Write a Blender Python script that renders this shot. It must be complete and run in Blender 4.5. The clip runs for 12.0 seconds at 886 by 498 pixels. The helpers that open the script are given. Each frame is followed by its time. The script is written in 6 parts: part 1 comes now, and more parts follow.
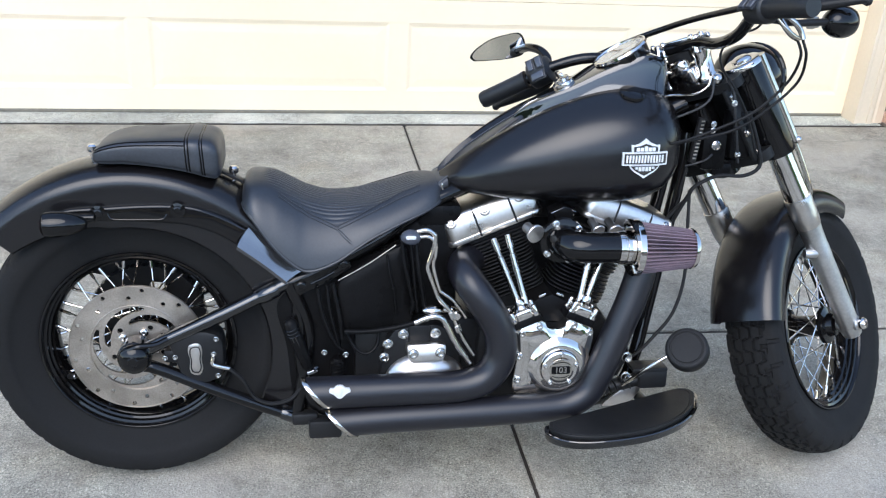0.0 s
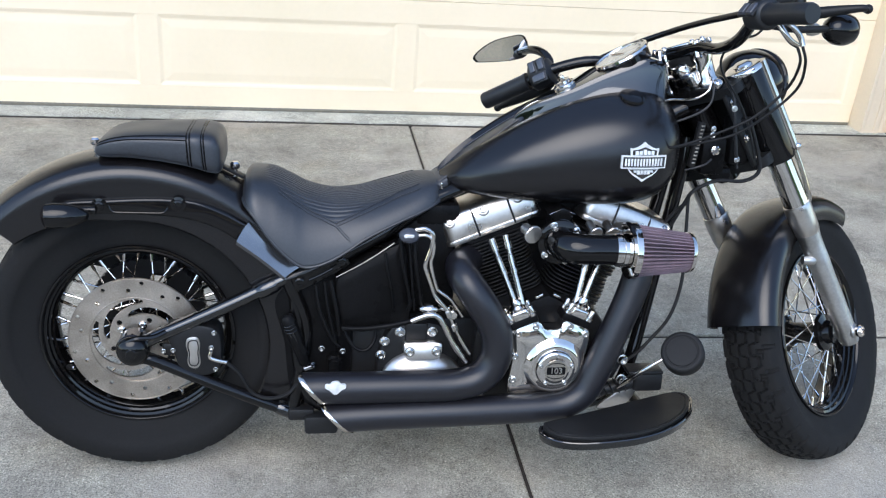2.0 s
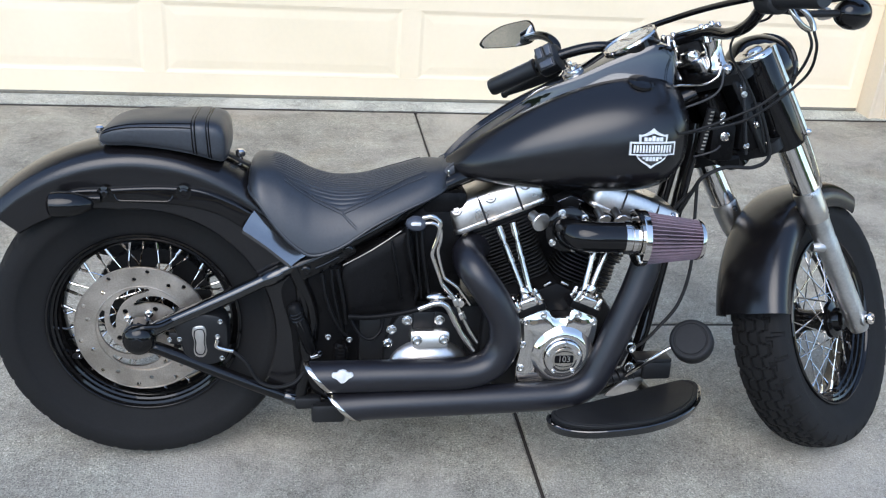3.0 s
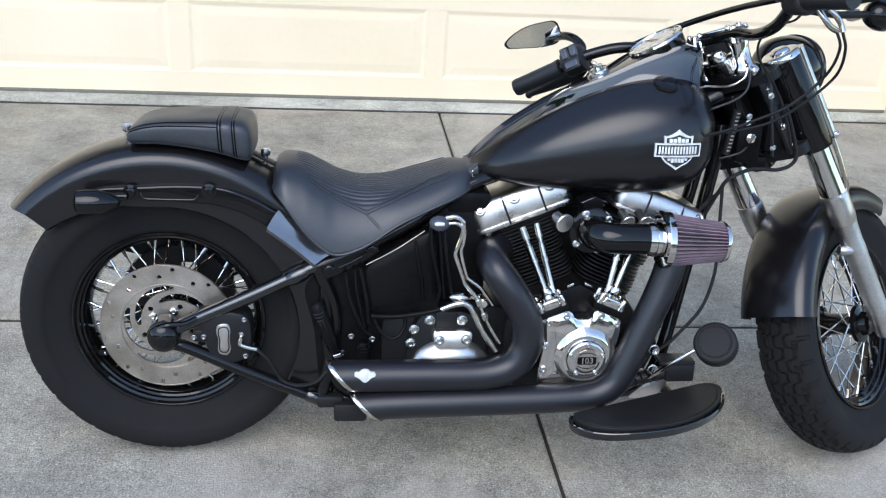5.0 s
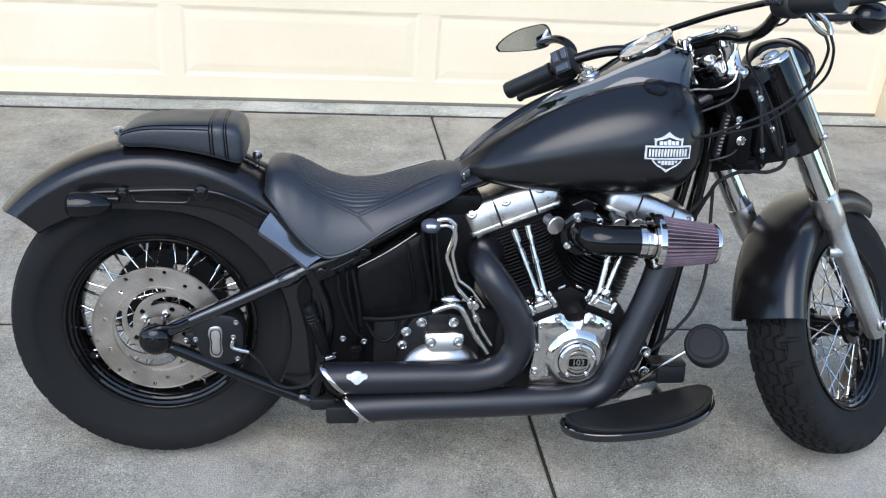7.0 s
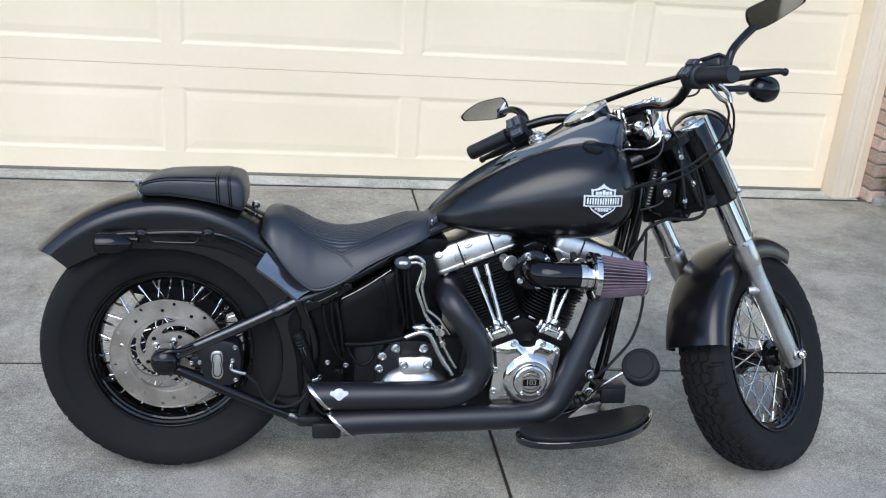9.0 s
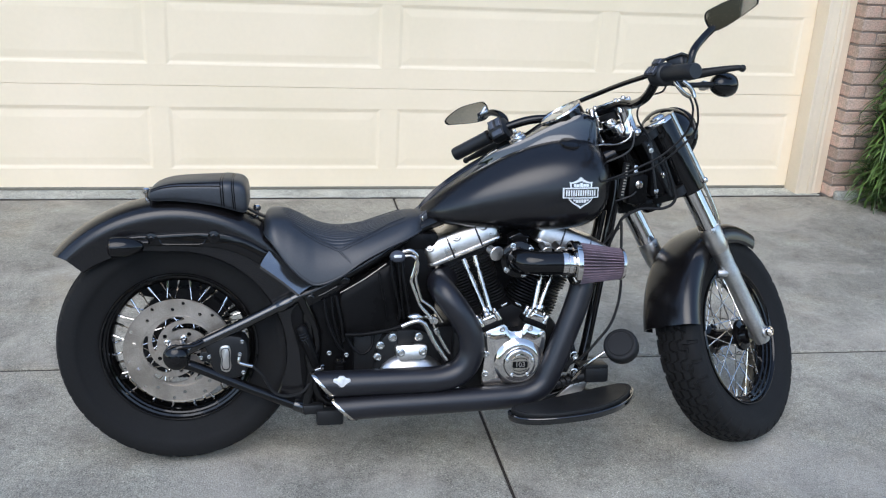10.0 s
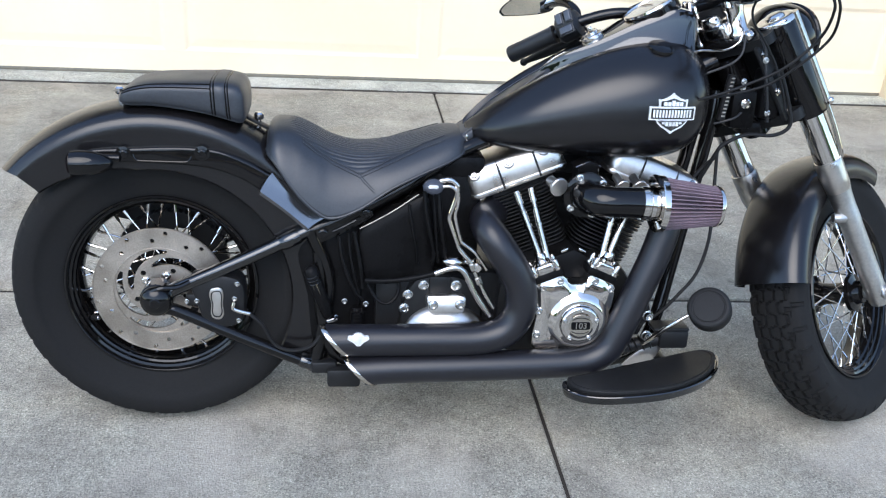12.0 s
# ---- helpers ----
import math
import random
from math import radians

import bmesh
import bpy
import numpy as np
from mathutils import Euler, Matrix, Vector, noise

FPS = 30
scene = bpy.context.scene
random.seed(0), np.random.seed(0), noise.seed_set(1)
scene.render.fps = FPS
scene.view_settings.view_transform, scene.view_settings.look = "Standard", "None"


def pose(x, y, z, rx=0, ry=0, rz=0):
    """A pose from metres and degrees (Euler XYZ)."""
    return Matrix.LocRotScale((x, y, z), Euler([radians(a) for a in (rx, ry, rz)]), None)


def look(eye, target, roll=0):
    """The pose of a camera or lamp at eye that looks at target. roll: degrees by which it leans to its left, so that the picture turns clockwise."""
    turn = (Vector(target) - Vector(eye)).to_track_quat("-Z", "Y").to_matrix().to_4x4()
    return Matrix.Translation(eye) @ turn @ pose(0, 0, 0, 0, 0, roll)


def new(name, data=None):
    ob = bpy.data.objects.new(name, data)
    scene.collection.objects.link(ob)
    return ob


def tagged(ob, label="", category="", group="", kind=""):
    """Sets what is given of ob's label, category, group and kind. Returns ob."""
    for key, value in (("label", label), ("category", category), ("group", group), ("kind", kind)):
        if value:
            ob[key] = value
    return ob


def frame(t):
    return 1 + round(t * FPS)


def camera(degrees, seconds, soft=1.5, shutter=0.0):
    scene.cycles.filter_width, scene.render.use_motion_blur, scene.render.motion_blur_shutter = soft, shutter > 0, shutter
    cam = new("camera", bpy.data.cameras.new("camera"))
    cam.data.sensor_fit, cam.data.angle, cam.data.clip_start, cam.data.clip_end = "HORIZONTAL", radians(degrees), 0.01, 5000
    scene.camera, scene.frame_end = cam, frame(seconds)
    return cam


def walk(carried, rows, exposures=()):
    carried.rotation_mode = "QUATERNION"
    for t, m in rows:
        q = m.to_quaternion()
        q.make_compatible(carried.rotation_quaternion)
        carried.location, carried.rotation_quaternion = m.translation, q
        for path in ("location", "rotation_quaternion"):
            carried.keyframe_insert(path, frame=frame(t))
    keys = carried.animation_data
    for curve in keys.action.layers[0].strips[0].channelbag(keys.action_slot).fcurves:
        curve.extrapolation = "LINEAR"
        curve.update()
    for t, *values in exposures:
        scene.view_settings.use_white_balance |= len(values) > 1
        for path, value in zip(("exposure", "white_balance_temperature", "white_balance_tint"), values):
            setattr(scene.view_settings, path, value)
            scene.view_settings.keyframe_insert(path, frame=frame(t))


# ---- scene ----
cam = camera(50.3, 12.0, soft=1.2)
PATH = [
    (0, (-0.692, 0.001, 1.511), (-0.357, 1.758, 0.617), 3.8),
    (0.5, (-0.66, 0.006, 1.509), (-0.344, 1.765, 0.612), 3.9),
    (1, (-0.655, 0.012, 1.511), (-0.32, 1.772, 0.622), 4.4),
    (1.5, (-0.661, -0.009, 1.513), (-0.326, 1.755, 0.63), 4.6),
    (2, (-0.673, -0.016, 1.511), (-0.354, 1.747, 0.62), 4.7),
    (2.5, (-0.676, -0.007, 1.508), (-0.363, 1.746, 0.597), 4.5),
    (4.5, (-0.676, 0.0, 1.502), (-0.388, 1.753, 0.584), 4.7),
    (5, (-0.678, -0.003, 1.506), (-0.416, 1.754, 0.588), 4.2),
    (5.5, (-0.677, -0.008, 1.506), (-0.416, 1.751, 0.589), 4.1),
    (6, (-0.679, -0.007, 1.505), (-0.414, 1.749, 0.586), 4.3),
    (6.5, (-0.674, -0.008, 1.504), (-0.41, 1.75, 0.587), 4.3),
    (7, (-0.674, -0.011, 1.505), (-0.399, 1.749, 0.596), 4.3),
    (8.8, (-0.665, -0.304, 1.538), (-0.374, 1.506, 0.737), 4.4),
    (9, (-0.679, -0.386, 1.543), (-0.38, 1.449, 0.807), 4.4),
    (9.5, (-0.73, -0.509, 1.544), (-0.399, 1.33, 0.831), 2.8),
    (10, (-0.752, -0.564, 1.543), (-0.398, 1.277, 0.845), 3.0),
    (10.5, (-0.756, -0.567, 1.534), (-0.405, 1.263, 0.809), 3.2),
    (11, (-0.739, -0.51, 1.517), (-0.402, 1.306, 0.752), 3.2),
    (11.5, (-0.68, -0.321, 1.493), (-0.453, 1.492, 0.678), 3.3),
    (12, (-0.674, -0.03, 1.446), (-0.402, 1.72, 0.518), 4.5),
]
EXPOSURES = [(0.0, 1.52), (0.5, 1.44), (1.5, 1.37), (2.5, 1.37), (7.0, 1.37), (9.0, 1.17), (9.5, 1.1), (10.5, 1.15), (11.0, 1.14), (11.5, 1.12), (12.0, 1.52)]
walk(cam, [(t, look(eye, target, roll)) for t, eye, target, roll in PATH], EXPOSURES)

# ---- light: a high bright overcast sky ----
world = bpy.data.worlds.new("sky")
scene.world = world
world.use_nodes = True
wn = world.node_tree.nodes
sky = wn.new("ShaderNodeTexSky")
sky.sky_type, sky.sun_disc = "NISHITA", False
sky.sun_elevation, sky.sun_rotation = radians(48), radians(200)
sky.air_density, sky.dust_density, sky.ozone_density = 1.0, 0.6, 1.5
world.node_tree.links.new(sky.outputs[0], wn["Background"].inputs["Color"])
wn["Background"].inputs["Strength"].default_value = 0.15
sun = new("sun", bpy.data.lights.new("sun", "SUN"))
sun.data.energy, sun.data.angle, sun.data.color = 0.8, radians(48), (1.0, 0.98, 0.965)
sun.matrix_world = look((-2.3, -6.2, 7.3), (0, 0, 0))


# ---- materials ----
def mat(name, color, rough=0.5, metal=0.0, coat=0.0, grain=(60, 0.15), stain=(4, 0.12), bump=(200, 0.0), rough_var=0.08, tint=None, island=0.0, spec=0.5):
    """A surface with grain and stains at two scales, uneven gloss and fine relief."""
    m = bpy.data.materials.new(name)
    m.use_nodes = True
    t = m.node_tree
    n, l = t.nodes, t.links
    b = n["Principled BSDF"]
    b.inputs["Metallic"].default_value = metal
    b.inputs["Specular IOR Level"].default_value = spec
    if coat:
        b.inputs["Coat Weight"].default_value, b.inputs["Coat Roughness"].default_value = coat, 0.05
    tc = n.new("ShaderNodeTexCoord")

    def noise_at(scale, detail=3):
        k = n.new("ShaderNodeTexNoise")
        k.inputs["Scale"].default_value, k.inputs["Detail"].default_value = scale, detail
        l.new(tc.outputs["Object"], k.inputs["Vector"])
        return k.outputs["Fac"]

    def span(fac, lo, hi):
        k = n.new("ShaderNodeMapRange")
        k.inputs["From Min"].default_value, k.inputs["From Max"].default_value = 0.3, 0.7
        k.inputs["To Min"].default_value, k.inputs["To Max"].default_value = lo, hi
        l.new(fac, k.inputs["Value"])
        return k.outputs[0]

    def math_of(op, a, c):
        k = n.new("ShaderNodeMath")
        k.operation = op
        for i, v in enumerate((a, c)):
            if isinstance(v, (int, float)):
                k.inputs[i].default_value = v
            else:
                l.new(v, k.inputs[i])
        return k.outputs[0]

    fine, broad = noise_at(grain[0]), noise_at(stain[0], 5)
    value = math_of("MULTIPLY", span(fine, 1 - grain[1], 1 + grain[1]), span(broad, 1 - stain[1], 1 + stain[1]))
    if island:
        info = n.new("ShaderNodeObjectInfo")
        value = math_of("MULTIPLY", value, math_of("ADD", 1 - island, math_of("MULTIPLY", info.outputs["Random"], 2 * island)))
    mix = n.new("ShaderNodeMix")
    mix.data_type = "RGBA"
    mix.inputs[6].default_value, mix.inputs[7].default_value = (*color, 1), (*(tint or color), 1)
    l.new(span(broad, 0, 1), mix.inputs[0])
    scale = n.new("ShaderNodeVectorMath")
    scale.operation = "SCALE"
    l.new(mix.outputs[2], scale.inputs[0])
    l.new(value, scale.inputs["Scale"])
    l.new(scale.outputs[0], b.inputs["Base Color"])
    l.new(span(broad, max(rough - rough_var, 0.02), rough + rough_var), b.inputs["Roughness"])
    if bump[1]:
        k = n.new("ShaderNodeBump")
        k.inputs["Strength"].default_value, k.inputs["Distance"].default_value = bump[1], 0.002
        l.new(noise_at(bump[0]), k.inputs["Height"])
        l.new(k.outputs[0], b.inputs["Normal"])
    return m


DENIM = mat("satin black paint", (0.0060, 0.0054, 0.0058), 0.24, 0.0, grain=(300, 0.1), bump=(900, 0.02), rough_var=0.03, spec=0.52)
GLOSS = mat("gloss black paint", (0.005, 0.0047, 0.0048), 0.06, 0.0, coat=0.1, rough_var=0.02, spec=0.31)
LACQUER = mat("clear-coated black lacquer", (0.003, 0.003, 0.0033), 0.05, 0.0, coat=1.0, rough_var=0.02)
ENGINE_BLACK = mat("black powder coat", (0.0135, 0.0135, 0.0138), 0.4, 0.0, grain=(400, 0.2), bump=(700, 0.15), spec=0.22)
# very low specular, so parts in it render near black
DULL_BLACK = mat("dull black case", (0.0062, 0.0060, 0.0062), 0.32, grain=(300, 0.25), stain=(12, 0.3), bump=(300, 0.2), spec=0.08)
PIPE_BLACK = mat("satin black heat paint", (0.0105, 0.0103, 0.0130), 0.35, 0.0, grain=(200, 0.12), bump=(600, 0.05), rough_var=0.05, spec=0.50)
PLASTIC = mat("black moulded plastic", (0.009, 0.0095, 0.011), 0.45, grain=(500, 0.15), bump=(900, 0.12))
RUBBER = mat("black rubber", (0.0075, 0.0073, 0.0074), 0.6, grain=(250, 0.2), stain=(9, 0.3), bump=(500, 0.15), spec=0.3)
TYRE = mat("tyre rubber", (0.0056, 0.0053, 0.0053), 0.8, grain=(180, 0.2), stain=(12, 0.3), bump=(400, 0.2), tint=(0.0065, 0.0062, 0.0060), spec=0.3)
LEATHER = mat("black leather", (0.0195, 0.0225, 0.0280), 0.42, grain=(200, 0.15), stain=(8, 0.2), bump=(330, 0.10), spec=0.6)
CHROME = mat("chrome", (0.68, 0.645, 0.605), 0.07, 1.0, grain=(80, 0.03), stain=(10, 0.05), rough_var=0.03)
ALUMINIUM = mat("polished aluminium", (0.63, 0.595, 0.555), 0.32, 1.0, grain=(120, 0.05), stain=(14, 0.1), bump=(300, 0.03))
SLIDER = mat("brushed aluminium", (0.50, 0.49, 0.47), 0.40, 1.0, grain=(150, 0.08), stain=(10, 0.15), bump=(300, 0.05))
DISC_STEEL = mat("ground brake steel", (0.46, 0.405, 0.345), 0.42, 1.0, grain=(300, 0.12), stain=(18, 0.2), bump=(600, 0.1))
BOLT = mat("zinc bolt", (0.62, 0.62, 0.60), 0.25, 1.0)
PLEAT = mat("mauve filter cloth", (0.155, 0.118, 0.138), 0.9, grain=(400, 0.2), stain=(20, 0.2), bump=(900, 0.2), tint=(0.19, 0.125, 0.15))
BADGE = mat("silver badge", (0.80, 0.80, 0.785), 0.32, 0.3)
MIRROR = mat("mirror glass", (0.85, 0.85, 0.85), 0.02, 1.0, grain=(10, 0.0), stain=(3, 0.0), rough_var=0.0)
DIAL = mat("dial face", (0.33, 0.31, 0.26), 0.12, 0.0, coat=1.0)
LENS = mat("smoked lens", (0.02, 0.012, 0.012), 0.08, coat=1.0)
DOOR_PAINT = mat("cream door paint", (0.89, 0.75, 0.53), 0.42, grain=(40, 0.01), stain=(1.5, 0.05), bump=(260, 0.012), tint=(0.87, 0.725, 0.53))
TRIM_PAINT = mat("cream trim paint", (0.83, 0.695, 0.515), 0.5, grain=(70, 0.02), stain=(2, 0.05), bump=(180, 0.05))
RENDER = mat("tan render", (0.78, 0.56, 0.36), 0.8, grain=(20, 0.15), stain=(0.6, 0.3))
SEAL = mat("weather seal", (0.17, 0.155, 0.12), 0.7)
BRICK = mat("red brick", (0.60, 0.46, 0.36), 0.85, grain=(120, 0.25), stain=(14, 0.25), bump=(160, 0.5), tint=(0.46, 0.29, 0.22), island=0.26)
MORTAR = mat("mortar", (0.27, 0.225, 0.19), 0.9, grain=(200, 0.2), stain=(10, 0.2), bump=(220, 0.5))
LEAF = mat("strap leaf", (0.024, 0.048, 0.015), 0.5, grain=(60, 0.3), stain=(6, 0.5), tint=(0.12, 0.20, 0.04))
EAVE = mat("brown stained eave", (0.10, 0.065, 0.042), 0.7, grain=(40, 0.2), stain=(3, 0.2), bump=(120, 0.2))
ASPHALT = mat("grey asphalt", (0.075, 0.073, 0.070), 0.85, grain=(60, 0.2), stain=(0.8, 0.2), bump=(90, 0.4))
STEM = mat("plant stem", (0.10, 0.08, 0.05), 0.8)
STRUT = mat("dark blue-grey lacquer", (0.19, 0.19, 0.195), 0.13, 0.9, grain=(150, 0.06), stain=(10, 0.12))
CAP = mat("smoky grey plastic", (0.055, 0.06, 0.075), 0.2, grain=(200, 0.1))
SHINGLE = mat("dark roof shingle", (0.055, 0.05, 0.046), 0.9, grain=(6, 0.3), stain=(0.5, 0.2))
# chrome toned warm and dim, the driveway's brown reflection put into its colour
WARM_CHROME = mat("warm dim chrome", (0.60, 0.56, 0.50), 0.12, 1.0, grain=(80, 0.08), stain=(16, 0.2), rough_var=0.05)
SOIL = mat("bare soil", (0.09, 0.07, 0.05), 0.95, grain=(40, 0.4), stain=(3, 0.3), bump=(60, 0.6))
POLISHED = mat("polished dark steel", (0.30, 0.31, 0.33), 0.12, 1.0, grain=(80, 0.05), stain=(12, 0.15), rough_var=0.05)
RUST = mat("rusty clamp", (0.16, 0.075, 0.035), 0.6, 0.3, grain=(200, 0.4), stain=(40, 0.4))


def concrete(name, base):
    """Weathered concrete: exposed grit, blotches, dark weather stains."""
    m = bpy.data.materials.new(name)
    m.use_nodes = True
    t = m.node_tree
    n, l = t.nodes, t.links
    b = n["Principled BSDF"]
    tc = n.new("ShaderNodeTexCoord")

    def tex(kind, scale, detail=None):
        k = n.new(kind)
        k.inputs["Scale"].default_value = scale
        if detail is not None:
            k.inputs["Detail"].default_value = detail
            k.inputs["Roughness"].default_value = 0.62
        l.new(tc.outputs["Object"], k.inputs["Vector"])
        return k

    def ramp(fac, *stops):
        k = n.new("ShaderNodeValToRGB")
        e = k.color_ramp.elements
        while len(e) < len(stops):
            e.new(0.5)
        for p, (at, v) in zip(e, stops):
            p.position, p.color = at, (v, v, v, 1)
        l.new(fac, k.inputs[0])
        return k.outputs[0]

    def times(a, c):
        k = n.new("ShaderNodeMix")
        k.data_type, k.blend_type = "RGBA", "MULTIPLY"
        k.inputs[0].default_value = 1
        l.new(a, k.inputs[6])
        l.new(c, k.inputs[7])
        return k.outputs[2]

    blotch = tex("ShaderNodeTexNoise", 1.1, 7).outputs["Fac"]
    cloud = tex("ShaderNodeTexNoise", 5.5, 6).outputs["Fac"]
    grit = tex("ShaderNodeTexNoise", 190, 3).outputs["Fac"]
    pebble = tex("ShaderNodeTexVoronoi", 300)
    hue = n.new("ShaderNodeMix")
    hue.data_type = "RGBA"
    hue.inputs[6].default_value = (base[0], base[1], base[2], 1)
    hue.inputs[7].default_value = (base[0] * 0.92, base[1] * 0.99, base[2] * 0.95, 1)
    l.new(cloud, hue.inputs[0])
    stain = tex("ShaderNodeTexNoise", 0.45, 8).outputs["Fac"]
    c = times(hue.outputs[2], ramp(blotch, (0.34, 0.80), (0.47, 0.95), (0.56, 1.03), (0.68, 1.18)))
    c = times(c, ramp(stain, (0.36, 0.78), (0.52, 1.0), (0.70, 1.10)))
    c = times(c, ramp(cloud, (0.32, 0.72), (0.44, 0.93), (0.52, 1.02), (0.66, 1.18)))
    c = times(c, ramp(grit, (0.34, 0.66), (0.5, 1.0), (0.66, 1.30)))
    c = times(c, ramp(pebble.outputs["Color"], (0.0, 0.60), (0.40, 0.98), (0.80, 1.06), (1.0, 1.55)))
    c = times(c, ramp(tex("ShaderNodeTexNoise", 38, 5).outputs["Fac"], (0.34, 0.84), (0.5, 1.0), (0.66, 1.12)))
    wear = tex("ShaderNodeTexNoise", 1.9, 9)
    wear.inputs["Distortion"].default_value = 0.6
    pale = n.new("ShaderNodeMix")
    pale.data_type = "RGBA"
    pale.inputs[7].default_value = (base[0] * 1.42, base[1] * 1.42, base[2] * 1.42, 1)
    l.new(c, pale.inputs[6])
    l.new(ramp(wear.outputs["Fac"], (0.505, 0.0), (0.565, 0.27), (0.62, 0.40), (0.70, 0.6)), pale.inputs[0])
    tan = n.new("ShaderNodeMix")
    tan.data_type, tan.blend_type = "RGBA", "MULTIPLY"
    tan.inputs[7].default_value = (0.88, 0.80, 0.68, 1)
    l.new(pale.outputs[2], tan.inputs[6])
    l.new(ramp(tex("ShaderNodeTexNoise", 2.7, 6).outputs["Fac"], (0.52, 0.0), (0.72, 0.6)), tan.inputs[0])
    c = times(tan.outputs[2], ramp(pebble.outputs["Color"], (0.0, 0.86), (0.5, 1.0), (1.0, 1.12)))
    l.new(c, b.inputs["Base Color"])
    b.inputs["Roughness"].default_value = 0.85
    k = n.new("ShaderNodeBump")
    k.inputs["Strength"].default_value, k.inputs["Distance"].default_value = 0.9, 0.004
    l.new(grit, k.inputs["Height"])
    l.new(k.outputs[0], b.inputs["Normal"])
    return m


CONCRETE = concrete("weathered concrete", (0.347, 0.313, 0.262))
APRON = concrete("pale concrete", (0.47, 0.455, 0.405))
JOINT = mat("joint dirt", (0.035, 0.03, 0.025), 0.95)


# ---- mesh tools ----
def link(name, bm, material, parent=None, label="", smooth=40):
    """One bmesh as one mesh object."""
    bmesh.ops.recalc_face_normals(bm, faces=bm.faces)
    me = bpy.data.meshes.new(name)
    bm.to_mesh(me)
    bm.free()
    me.materials.append(material)
    if smooth:
        me.polygons.foreach_set("use_smooth", [True] * len(me.polygons))
        me.set_sharp_from_angle(angle=radians(smooth))
    ob = new(name, me)
    ob.parent = parent
    if label:
        ob["label"] = label
    return ob


def part(name, bm, material, parent, label="", smooth=40):
    return link(name, bm, material, parent, label, smooth)


def aim(p, way, up=(0, 0, 1)):
    """A matrix at p whose z looks along way."""
    z = Vector(way).normalized()
    u = Vector(up)
    if abs(z.dot(u.normalized())) > 0.98:
        u = Vector((1, 0, 0))
    x = u.cross(z).normalized()
    y = z.cross(x)
    m = Matrix((x, y, z)).transposed().to_4x4()
    m.translation = Vector(p)
    return m


def curve_through(points, n=6):
    """A smooth line through the points (and, if given, a radius as a fourth number)."""
    q = [np.array(p, float) for p in points]
    q = [2 * q[0] - q[1]] + q + [2 * q[-1] - q[-2]]
    out = []
    for i in range(1, len(q) - 2):
        a, b, c, d = q[i - 1:i + 3]
        for k in range(n):
            t = k / n
            out.append(0.5 * (2 * b + (c - a) * t + (2 * a - 5 * b + 4 * c - d) * t * t + (3 * b - a - 3 * c + d) * t ** 3))
    out.append(q[-2])
    return out


def fill(stations, n=4):
    return [tuple(p) for p in curve_through(stations, n)]


def rings(bm, loops, cap=True, closed=False):
    """Skin a run of equal loops of points."""
    vs = [[bm.verts.new(p) for p in loop] for loop in loops]
    n = len(vs[0])
    for a, b in zip(vs, vs[1:] + ([vs[0]] if closed else [])):
        for i in range(n):
            bm.faces.new((a[i], a[(i + 1) % n], b[(i + 1) % n], b[i]))
    if cap and not closed:
        bm.faces.new(vs[0][::-1])
        bm.faces.new(vs[-1])
    return vs


def tube(bm, points, r, seg=12, smooth=0, closed=False):
    pts = [np.array(p[:3], float) for p in points]
    rad = [r] * len(pts) if not isinstance(r, (list, tuple)) else list(r)
    if smooth:
        full = curve_through([(*p, q) for p, q in zip(pts, rad)], smooth)
        pts, rad = [f[:3] for f in full], [float(f[3]) for f in full]
    loops, x = [], None
    for i, p in enumerate(pts):
        z = Vector(pts[min(i + 1, len(pts) - 1)] - pts[max(i - 1, 0)]).normalized()
        if x is None:
            x = z.orthogonal().normalized()
        x = (x - z * x.dot(z)).normalized()
        y = z.cross(x)
        loops.append([Vector(p) + rad[i] * (math.cos(a) * x + math.sin(a) * y) for a in (2 * math.pi * k / seg for k in range(seg))])
    rings(bm, loops, closed=closed)


def lathe(bm, profile, m, seg=32):
    """Revolve (radius, height) pairs round the z of m; a profile that meets the axis closes itself."""
    loops = [[m @ Vector((max(r, 1e-5) * math.cos(a), max(r, 1e-5) * math.sin(a), h)) for a in (2 * math.pi * k / seg for k in range(seg))] for r, h in profile]
    rings(bm, loops)


def rod(bm, p, q, r, seg=16, bevel=0.0):
    v = Vector(q) - Vector(p)
    h = v.length
    e = min(bevel, r * 0.9, h * 0.45)
    prof = [(r - e, 0), (r, e), (r, h - e), (r - e, h)] if e else [(r, 0), (r, h)]
    lathe(bm, prof, aim(p, v), seg)


def ball(bm, p, size, m=None, seg=20):
    loops = []
    for i in range(seg // 2 + 1):
        f = math.pi * i / (seg // 2)
        loops.append([Vector((size[0] * max(math.sin(f), 1e-4) * math.cos(a), size[1] * max(math.sin(f), 1e-4) * math.sin(a), -size[2] * math.cos(f))) for a in (2 * math.pi * k / seg for k in range(seg))])
    t = Matrix.Translation(p) @ (m or Matrix())
    rings(bm, [[t @ v for v in loop] for loop in loops])


def box(bm, centre, size, bevel=0.0, m=None, segments=2):
    t = (m or Matrix()) @ Matrix.Translation(centre)
    before = set(bm.verts)
    bmesh.ops.create_cube(bm, size=1, matrix=t @ Matrix.Diagonal((*size, 1)))
    if bevel:
        vs = [v for v in bm.verts if v not in before]
        es = list({e for v in vs for e in v.link_edges})
        bmesh.ops.bevel(bm, geom=es, offset=bevel, segments=segments, profile=0.5, affect="EDGES")


